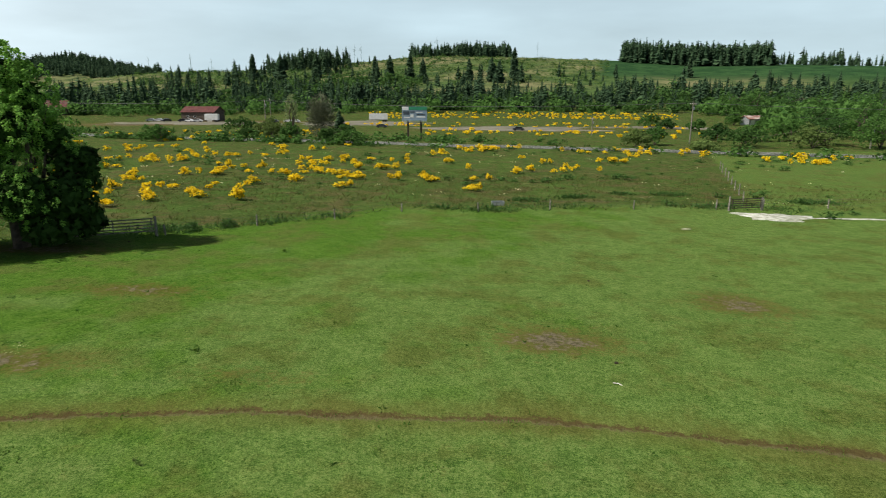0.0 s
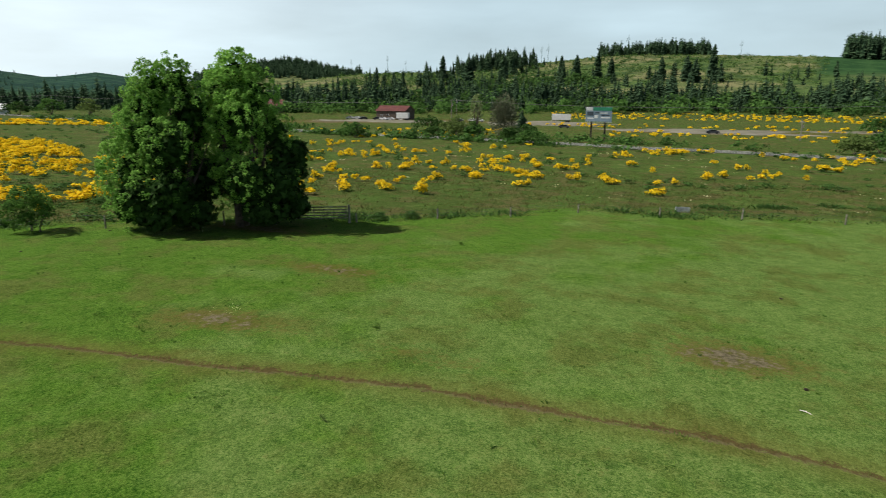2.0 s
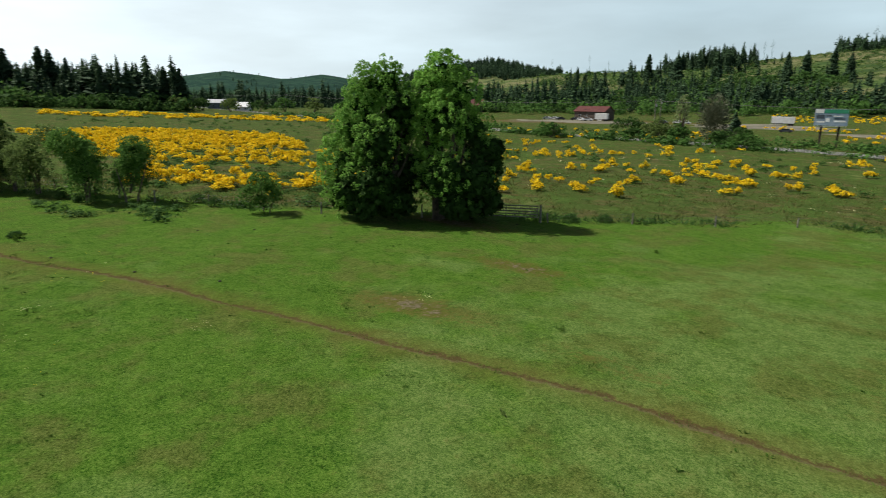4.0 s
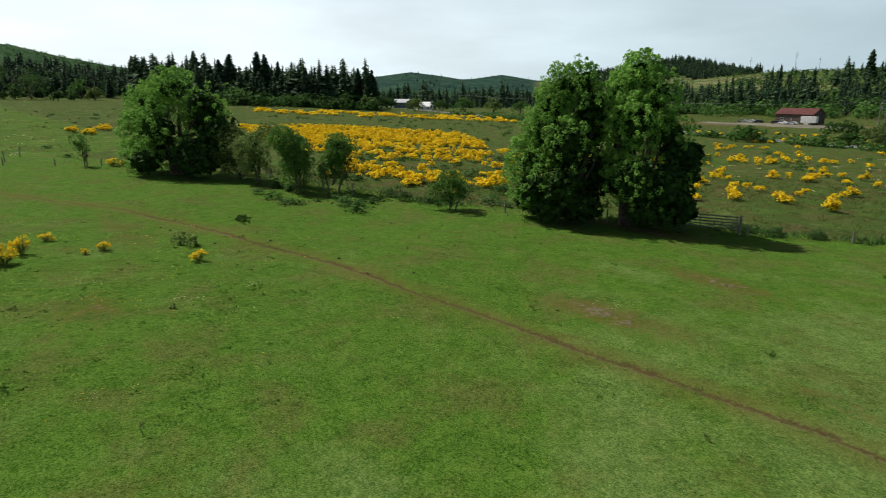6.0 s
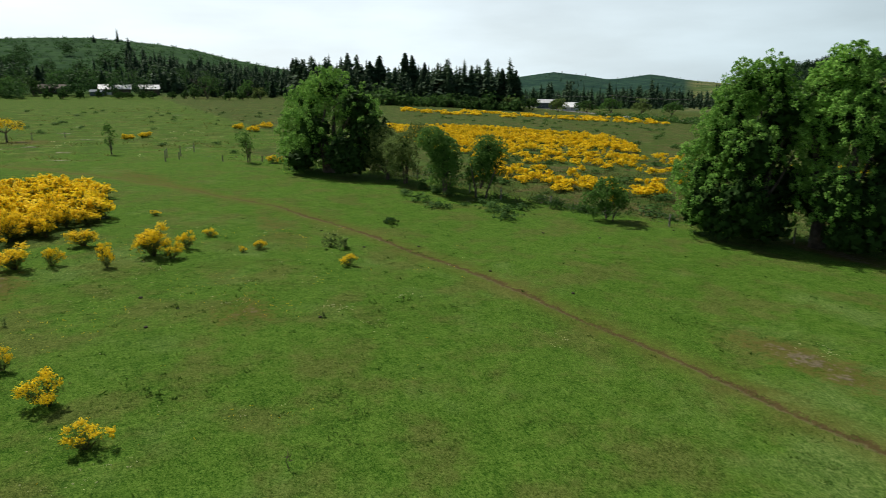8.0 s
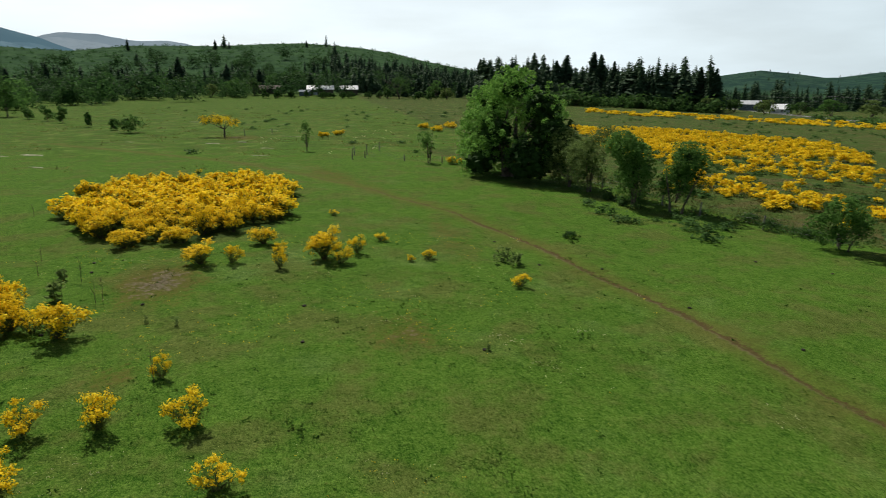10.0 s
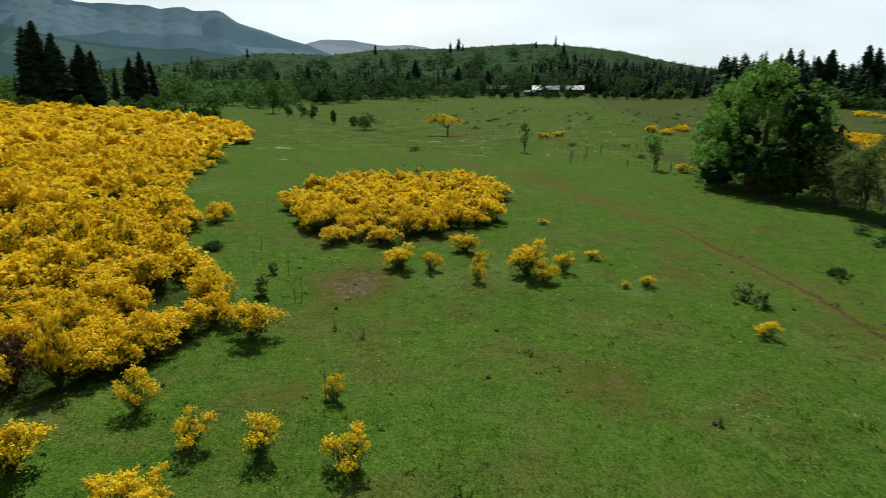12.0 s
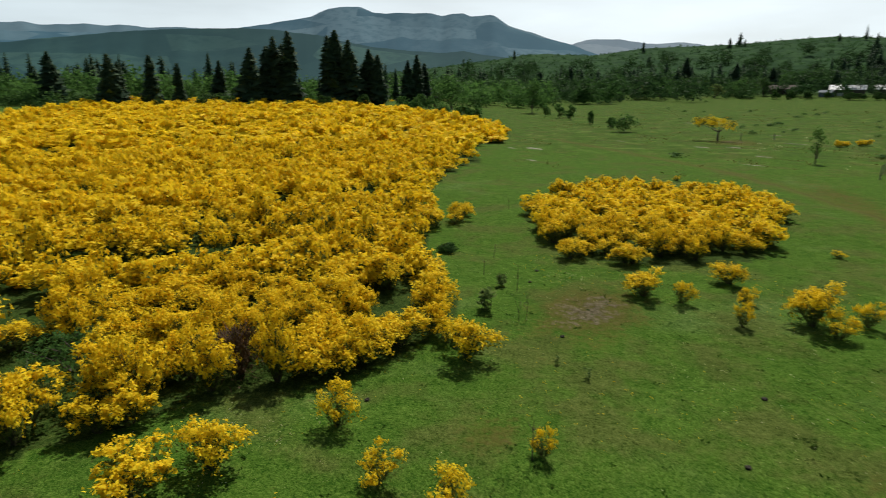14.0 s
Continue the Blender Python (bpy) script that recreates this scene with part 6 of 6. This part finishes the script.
def low_heap(name, x, y, a, b, h, turn, mat, label, seed, category="heap"):
    """A low, uneven spread of stones with a ragged outline."""
    g = np.random.default_rng(seed)
    rings, turns = 9, 44
    ph = g.uniform(0, 6.28, 5)
    v = []
    for i in range(rings + 1):
        u = i / rings
        for k in range(turns):
            t = 6.2832 * k / turns
            wob = 1 + 0.16 * math.sin(3 * t + ph[0]) + 0.13 * math.sin(5 * t + ph[1]) + 0.09 * math.sin(9 * t + ph[2]) + 0.06 * math.sin(14 * t + ph[3])
            px, py = a * u * wob * math.cos(t), b * u * wob * math.sin(t)
            c, s = math.cos(radians(turn)), math.sin(radians(turn))
            wx, wy = x + px * c - py * s, y + px * s + py * c
            z = h * (1 - u * u) * (0.6 + 0.5 * noise.noise((wx * 1.1, wy * 1.1, seed))) + 0.03 * (1 - u) + (-0.05 if i == rings else 0.012)
            v.append((wx, wy, float(land(wx, wy)) + z))
    f = [(i * turns + k, (i + 1) * turns + k, (i + 1) * turns + (k + 1) % turns, i * turns + (k + 1) % turns) for i in range(rings) for k in range(turns)]
    return tagged(new(name, mesh_of(name, v, f, [mat], True)), label, category)


low_heap("gravel_heap", 36.7, 68.6, 3.9, 3.0, 0.35, -3, M_GRAVEL, "low spread heap of white gravel by a field gate", 3)
low_heap("gravel_strip", 46.0, 67.5, 7.0, 0.3, 0.04, -5, M_GRAVEL, "narrow strip of white gravel in the grass", 4, "gravel")
for k, (x, y, a, b) in enumerate([(-114.4, -43.6, 2.2, 0.9), (-131, -20, 1.8, 0.6), (-120, -9.2, 1.3, 0.35), (-113, -47, 1.1, 0.3), (-97, -36, 1.3, 0.25), (-138, -36, 1.2, 0.3), (-134, -15, 1.2, 0.4)]):
    low_heap("gravel_patch", x, y, a, b, 0.06, 60, M_STONY, "small bare patch of pale stones in the grass", 10 + k, "gravel")

low_heap("gravel_patch", 23.6, 60.0, 0.5, 0.2, 0.08, 0, M_STONY, "small bare patch of pale stones in the grass", 31, "gravel")
trough = thing("water_trough", at(6.1, 73.8), "low pale blue-grey water trough by the overgrown ditch", "trough", turn=0.1)
part("side", boxes_mesh("side", [(0, -0.34, 0.25, 1.5, 0.05, 0.5), (0, 0.34, 0.25, 1.5, 0.05, 0.5), (-0.73, 0, 0.25, 0.05, 0.64, 0.5), (0.73, 0, 0.25, 0.05, 0.64, 0.5)], M_METAL, 0.01), trough)
part("bottom", boxes_mesh("bottom", [(0, 0, 0.06, 1.44, 0.64, 0.05)], M_METAL), trough)

g = np.random.default_rng(63)
for k in range(14):
    x, y = placed(g.uniform(84, 103), g.uniform(105, 330))
    low_heap("gravel_patch", x, y, g.uniform(0.8, 2.6), g.uniform(0.12, 0.3), 0.05, g.uniform(40, 90), M_STONY, "narrow pale streak of stones in the rough field", 40 + k, "gravel")
for x, y, a, b, tl in ((-112, 286, 38, 15, -8), (26, 246, 36, 16, -5), (-38, 286, 30, 24, -5), (84, 254, 26, 9, -8), (-230, 252, 22, 7, 12)):
    low_heap("gravel_yard", x, y, a, b, 0.12, tl, M_YARD, "bare pale gravel ground on the valley floor", 200 + abs(int(x)), "gravel")

# ---- hedges and trees round the far houses ----
for k, (b, r, w, h) in enumerate([(89.8, 500, 9, 6), (89.1, 500, 7, 5.5), (88.1, 500, 6, 6), (87.4, 500, 7, 6.5), (85.9, 500, 5.5, 4.5), (84.9, 500, 6, 5), (84.2, 500, 7, 6.5), (81.5, 470, 8, 5.5), (80.4, 470, 7, 5), (92.5, 505, 5, 5), (91.2, 515, 4, 5), (93.6, 500, 6, 5), (94.6, 505, 5, 5), (76, 440, 8, 6)]):
    leafy_bush("hedge_bush", *placed(b, r), w * 1.25, h * (0.95 if k < 4 else 1.25), M_WILLOW, "round dark green bush before the farm", 170 + k, 700, 1.1, group="round bushes before the farm")
for k, (b, r, w, h) in enumerate([(83.2, 500, 22, 17), (80.0, 520, 14, 12), (79.0, 480, 10, 8), (95.5, 540, 12, 12), (97, 530, 14, 13), (99, 520, 12, 10), (101, 510, 14, 15), (103, 505, 12, 11), (104.5, 500, 10, 9), (107, 480, 12, 8), (109, 470, 12, 9), (53.0, 420, 12, 8), (50.6, 430, 14, 8), (48.5, 440, 15, 10), (46, 430, 14, 9), (55.2, 440, 12, 9), (43.5, 420, 12, 8), (57, 400, 13, 8), (60, 395, 16, 7), (64, 395, 18, 7), (68, 398, 16, 7), (72, 400, 16, 7)]):
    leafy_bush("field_tree", *placed(b, r), w * 1.25, h * 1.15, (M_WILLOW, M_ALDER, M_OLIVE)[k % 3], "rounded green tree at the far edge of the fields", 200 + k, 800, 1.2, "tree", "trees at the far field edge")
for k, (b, r, w, h) in enumerate([(140, 240, 5, 4.5), (143, 235, 4, 4), (136, 240, 3.5, 3.2), (130, 235, 6, 5), (126.8, 235, 5, 5.5), (149, 225, 3.5, 3.2), (133, 238, 3.5, 3), (122, 240, 6, 6), (119.5, 250, 7, 7), (121, 262, 8, 8), (117.5, 262, 6, 6), (123.5, 240, 7, 4.5), (122.4, 236, 6, 4), (121.4, 240, 7, 5), (118.2, 200, 5, 4.5), (116.9, 195, 4.2, 4.5), (117.6, 207, 4, 4), (120, 215, 5, 3.4)]):
    leafy_bush("dark_bush", *placed(b, r), w * 1.1, h, M_ALDER if k > 6 else M_WILLOW, "green bush at the back of the broom", 230 + k, 500, 0.7, group="bushes behind the broom")

# ---- weeds, seedlings and dead stalks ----
def weed(x, y, w, h, mat, label, seed, n=90):
    """A clump of leafy stalks: each stalk a part of its own."""
    g = np.random.default_rng(seed)
    t = thing("weed", at(x, y), label, "weed", "weeds in the pasture")
    stalks = max(4, min(14, round(w * 9)))
    for _ in range(stalks):
        a = g.uniform(0, 6.283)
        r = w * 0.42 * g.random() ** 0.6
        foot, lean = np.array([r * math.cos(a), r * math.sin(a), -0.03]), np.array([math.cos(a), math.sin(a), 0]) * w * 0.2 * g.random()
        tall = h * g.uniform(0.55, 1.05)
        u = g.random(max(8, n // stalks)) ** 0.8
        c = foot + lean * u[:, None] + np.stack([u * 0, u * 0, u * tall], 1)
        d = g.normal(0, 1, (len(u), 3)) * np.array([1, 1, 0.3]) + np.array([0, 0, 0.35])
        q = blades(g, c, d, h * 0.24, h * 0.13, 0.2)
        s = h * 0.016
        stem = np.array([[foot + np.array([k[0] * s, k[1] * s, 0]), foot + np.array([m[0] * s, m[1] * s, 0]), foot + lean + np.array([m[0] * s * 0.3, m[1] * s * 0.3, tall]), foot + lean + np.array([k[0] * s * 0.3, k[1] * s * 0.3, tall])] for k, m in (((1, 0), (-0.5, 0.9)), ((-0.5, 0.9), (-0.5, -0.9)), ((-0.5, -0.9), (1, 0)))])
        part("stalk", quads_mesh("stalk", np.concatenate([q, stem]), [mat]), t)
    return t


for k, (x, y, w, h) in enumerate([(-44.4, 11.4, 1.8, 0.9), (-49.2, 17.6, 0.9, 0.6), (-35.9, 0.8, 0.5, 0.25), (-31.8, 6.7, 0.35, 0.3), (-36.5, -6.4, 0.2, 0.5), (-37.0, -7.7, 0.2, 0.42), (-43.9, -13.6, 0.4, 0.8), (-32.5, 11.4, 0.8, 0.3), (-26.6, -0.9, 0.8, 0.35), (-40.5, -12.8, 0.7, 1.2), (-11.4, 25.7, 0.7, 0.3), (-12.5, 46.7, 0.6, 0.35), (-9.5, 16.9, 0.5, 0.22)]):
    weed(x, y, w, h, M_OLIVE if k % 3 == 0 or w < 0.3 else M_GRASS, "dark green clump of tall weeds in short grass" if k % 3 == 0 else "small leafy green weed in short grass", 250 + k, 320 if w > 1 else 36 if w < 0.3 else 110)
for k, (x, y, h) in enumerate([(-43.7, -12.7, 1.4), (-40.0, -10.8, 1.0), (-40.3, -10.6, 1.1), (-45.2, -15.4, 0.8), (-30.6, -5.9, 1.2), (-62.5, -22.5, 1.0), (-48.5, -16.5, 0.9), (-20.6, 2.4, 0.5)]):
    g = np.random.default_rng(270 + k)
    t = [tube([(0, 0, -0.05), (g.normal(0, 0.03), g.normal(0, 0.03), h * 0.5), (g.normal(0, 0.06), g.normal(0, 0.06), h)], [0.016, 0.012, 0.005], 5)]
    for _ in range(6):
        u = g.uniform(0.4, 0.95) * h
        t.append(tube([(0, 0, u), (g.normal(0, 0.12), g.normal(0, 0.12), u + 0.18)], [0.01, 0.004], 4))
    tagged(new("dead_stalk", tubes_mesh("dead_stalk", t, M_DEAD)), "dry brown stalk standing in the grass", "stalk", "dry stalks").location = at(x, y)
# the bare brown shrub in the thicket's front
g = np.random.default_rng(280)
dead = thing("dead_shrub", at(-29.8, -16.9), "leafless dark reddish-brown shrub in the broom thicket", "shrub")
c = np.concatenate([g.normal(0, 0.55, (1500, 2)), np.zeros((1500, 1))], 1)
c[:, 2] = 0.15 + g.random(1500) ** 0.8 * np.clip(1.4 - 0.3 * (c[:, 0] ** 2 + c[:, 1] ** 2), 0.25, 2)
part("foliage", quads_mesh("foliage", blades(g, c, c * np.array([1, 1, 0.6]), 0.3, 0.035, 0.6), [M_RED_TWIG]), dead)
part("woody_base", tubes_mesh("woody_base", [tube([(0, 0, -0.1), (g.normal(0, 0.3), g.normal(0, 0.3), 0.7), (g.normal(0, 0.7), g.normal(0, 0.7), 1.6)], [0.05, 0.03, 0.01], 5) for _ in range(16)], M_RED_TWIG), dead)


# ---- grass, sedge and small flowers ----
def tufts(name, label, x, y, size, blades_each, mat, seed, wide=0.16, spread=0.4):
    g = np.random.default_rng(seed)
    kinds = []
    for _ in range(8):
        c = np.concatenate([g.normal(0, spread, (blades_each, 2)), np.zeros((blades_each, 1))], 1)
        kinds.append(blades(g, c, np.array([0, 0, 0.9]) + c * 1.4, 1.0, wide, 0.3))
    q = spread_copies(g, kinds, x, y, size, 0.02)
    return tagged(new(name, quads_mesh(name, q, [mat], light=True)), label, "grass", kind="stuff")


def edge_y(x):
    return np.interp(x, [-130, -110, -95, -75, -60, -45, -38, -28, -18, -5, 27, 55, 120], [30, 14, 23, 30, 34, 40, 45, 52, 58, 69, 74, 73, 70])


g = np.random.default_rng(300)
gx, gy = joined(sector(g, -36, 80, 12, 34, 25000), sector(g, -36, 75, 34, 60, 6000))
hx, hy = joined(sector(g, 55, 165, 8, 34, 21000), sector(g, 60, 125, 34, 62, 4500))
gx, gy = np.concatenate([gx, hx - 13]), np.concatenate([gy, hy])
k = (gy < edge_y(gx) + 2) & ~in_shape(gx, gy, FIELD)
lush = 0.6 + 0.5 * (waves(gx, gy, 7.0, 31) + 0.6 * waves(gx, gy, 2.3, 32))
k &= lush + g.normal(0, 0.25, len(gx)) > 0.35
gx, gy, lush = gx[k], gy[k], lush[k]
tufts("pasture_grass", "short green grass tufts over the pasture", gx, gy, g.uniform(0.035, 0.085, len(gx)) * np.clip(lush, 0.6, 1.3) * np.where(g.random(len(gx)) < 0.12, 2.0, 1.0), 5, M_GRASS, 301, 0.26, 0.6)
mx, my = joined(sector(g, -36, 45, 58, 110, 4500), sector(g, 40, 75, 45, 95, 2200))
k = my > edge_y(mx) - 1
tufts("meadow_grass", "tall rough grass of the uncut meadow", mx[k], my[k], g.uniform(0.25, 0.55, k.sum()), 6, M_MEADOW, 302, 0.12, 0.6)
ex = g.uniform(-70, 58, 2200)
ey = edge_y(ex) + g.normal(0.6, 1.1, len(ex))
k = waves(ex, ey, 14.0, 41) + g.normal(0, 0.3, len(ex)) > 0.35
tufts("ditch_sedge", "dark green sedge and weeds along the ditch", ex[k], ey[k], g.uniform(0.25, 0.65, k.sum()), 8, M_WILLOW, 303, 0.2, 0.7)
for cx, cy, n, w in ((30.2, 84.8, 70, 2.4), (17.0, 81.2, 60, 2.2), (23.9, 84.4, 40, 1.4), (46.8, 78.6, 80, 3.2), (9.9, 78.0, 50, 1.8)):
    tufts("sedge_clump", "dark green clump of sedge in the meadow", cx + g.normal(0, w * 0.5, n), cy + g.normal(0, 0.5, n), g.uniform(0.3, 0.6, n), 10, M_WILLOW, 304, 0.2, 0.7)
dx, dy = joined(sector(g, 70, 150, 12, 42, 6500), sector(g, 55, 70, 15, 40, 200))
dx = dx - np.where(dx < -5, 12, 0)
k = (waves(dx, dy, 11.0, 51) + g.normal(0, 0.35, len(dx)) > 0.35) & (dy < edge_y(dx)) & ~in_shape(dx, dy, FIELD)
tufts("daisies", "small white daisies scattered in the grass", dx[k], dy[k], g.uniform(0.022, 0.05, k.sum()), 4, M_PETAL, 305, 0.8, 1.2)
for cx, cy, n, w in ((-47.6, -11.2, 60, 1.5), (-33.2, 11.6, 14, 0.5), (-33.4, 7.6, 10, 0.4), (-32.6, 8.0, 12, 0.5), (-30.0, 9.0, 16, 0.9), (-25.2, -7.0, 30, 1.6), (-27.5, -13.2, 26, 1.5), (-19.5, 26.0, 16, 0.7), (-24.8, 15.4, 14, 0.7), (-36.0, 3.0, 14, 0.9), (-22.5, -3.0, 26, 1.3)):
    tufts("daisy_patch", "loose patch of white daisies in the grass", cx + g.normal(0, w * 0.6, n * 2), cy + g.normal(0, w * 0.6, n * 2), g.uniform(0.025, 0.055, n * 2), 4, M_PETAL, 308, 0.8, 0.9)
k = (waves(dx, dy, 9.0, 53) + g.normal(0, 0.35, len(dx)) > 0.45) & (dy < edge_y(dx)) & ~in_shape(dx, dy, FIELD)
tufts("yellow_weeds", "small yellow flowers scattered in the grass", dx[k] + 0.7, dy[k], g.uniform(0.035, 0.07, k.sum()), 3, M_DANDELION, 306, 0.8, 1.2)
sx, sy = joined(sector(g, -34, 44, 78, 165, 420), sector(g, 44, 70, 56, 130, 260), sector(g, 44, 66, 130, 290, 330), sector(g, 74, 104, 110, 330, 170))
k = waves(sx, sy, 24.0, 58) + g.normal(0, 0.3, len(sx)) > 0.15
h = g.uniform(0.35, 1.1, k.sum())
tagged(new("meadow_shrubs", quads_mesh("meadow_shrubs", spread_copies(g, FAR_BROADS, sx[k], sy[k], h * 2.2, 0.05, h), [M_WILLOW], light=True)), "low dark green shrubs in the rough meadow", "shrubs", kind="stuff")
wx, wy = joined(sector(g, -34, 42, 80, 165, 1500), sector(g, 80, 96, 105, 170, 260))
k = waves(wx * 0.4, wy, 11.0, 57) + g.normal(0, 0.3, len(wx)) > 0.55
wx, wy = wx[k], wy[k]
tufts("white_umbels", "pale flowering weeds in the rough fields", wx, wy, g.uniform(0.12, 0.3, len(wx)), 4, M_PETAL, 307, 0.5, 1.0)

# ---- tussocks of the western field, docks in the pasture, brambles ----
tx, ty = sector(g, 74, 112, 92, 330, 2000)
k = waves(tx, ty, 38.0, 61) + 0.6 * waves(tx, ty, 12.0, 62) + g.normal(0, 0.25, len(tx)) > 0.2
tx, ty = tx[k], ty[k]
tufts("field_tussocks", "yellow-green grass tussocks in the western field", tx, ty, g.uniform(0.25, 0.6, len(tx)), 8, M_TUSSOCK, 311, 0.3, 1.5)
tx, ty = joined(sector(g, 55, 150, 10, 45, 420), sector(g, -34, 60, 16, 60, 300))
tx = tx - np.where(tx < -5, 12, 0)
k = (ty < edge_y(tx) - 1) & ~in_shape(tx, ty, FIELD) & ~in_shape(tx, ty, ISLAND)
tufts("dock_weeds", "small dark green docks scattered in the pasture", tx[k], ty[k], g.uniform(0.05, 0.13, k.sum()), 9, M_DOCK, 312, 0.45, 0.6)
for k, (x, y, w, h) in enumerate([(-26.6, -22.1, 4.0, 1.7), (-24.4, -21.3, 2.6, 1.2), (-69.5, -46.0, 3.0, 1.6), (-55.3, 36.4, 2.2, 1.0), (-52.5, 36.0, 2.4, 1.1), (-66.0, 28.2, 1.2, 0.8), (-63.0, 28.4, 1.0, 0.7), (-50.2, 37.8, 1.6, 0.9), (-50.7, 18.0, 1.1, 0.5), (-25.8, 53.2, 2.6, 1.0), (-23.2, 54.6, 2.2, 0.9), (-20.5, 56.6, 2.0, 0.8), (-48.2, -19.6, 1.4, 0.6)]):
    leafy_bush("bramble", x, y, w, h, M_ALDER if k < 2 else M_WILLOW, "dark green bramble growing among the broom" if y < 0 else "low green bush by the pasture's fence", 320 + k, 700, 0.16, group="brambles and low bushes")


# ---- dung heaps and a pale branch ----
def lumpy_mesh(name, seed, mat):
    """A small flattened heap with a knobbly surface."""
    g, bm = np.random.default_rng(seed), bmesh.new()
    bmesh.ops.create_icosphere(bm, subdivisions=2, radius=0.085)
    for v in bm.verts:
        v.co = Vector((v.co.x * 1.2, v.co.y, v.co.z * 0.6 + 0.03)) * g.uniform(0.75, 1.25)
    me = bpy.data.meshes.new(name)
    bm.to_mesh(me)
    bm.free()
    me.materials.append(mat)
    return me


M_DUNG = rough_material("dark_dung", (0.010, 0.008, 0.004), (0.030, 0.023, 0.010), 9.0)
heaps = [lumpy_mesh("dung_heap", 400 + k, M_DUNG) for k in range(4)]
g = np.random.default_rng(410)
hx, hy = joined(sector(g, 60, 130, 20, 42, 14), sector(g, -30, 55, 20, 55, 8))
hx = hx - np.where(hx < -8, 10, 0)
hx, hy = np.append(hx, -31.8), np.append(hy, 6.6)
for k, (x, y) in enumerate(zip(hx, hy)):
    if y < edge_y(x) - 3 and not in_shape(np.array([x]), np.array([y]), FIELD)[0] and not in_shape(np.array([x]), np.array([y]), ISLAND)[0]:
        ob = tagged(new("dung_heap", heaps[k % 4]), "small dark heap of horse dung in the grass", "dung", "dung heaps on the pasture")
        ob.matrix_world = Matrix.LocRotScale(at(x, y), Euler((0, 0, k * 1.7)), (1, 1, 0.9))
branch = tagged(new("fallen_branch", tubes_mesh("fallen_branch", [tube([(-0.3, 0, 0.04), (0, 0.03, 0.07), (0.32, -0.04, 0.05)], [0.03, 0.035, 0.02], 6)], M_PALE_WOOD)), "short pale bleached branch lying in the grass", "branch")
branch.matrix_world = Matrix.LocRotScale(at(7.0, 23.3), Euler((0, 0, -0.6)), (0.65, 0.65, 0.65))
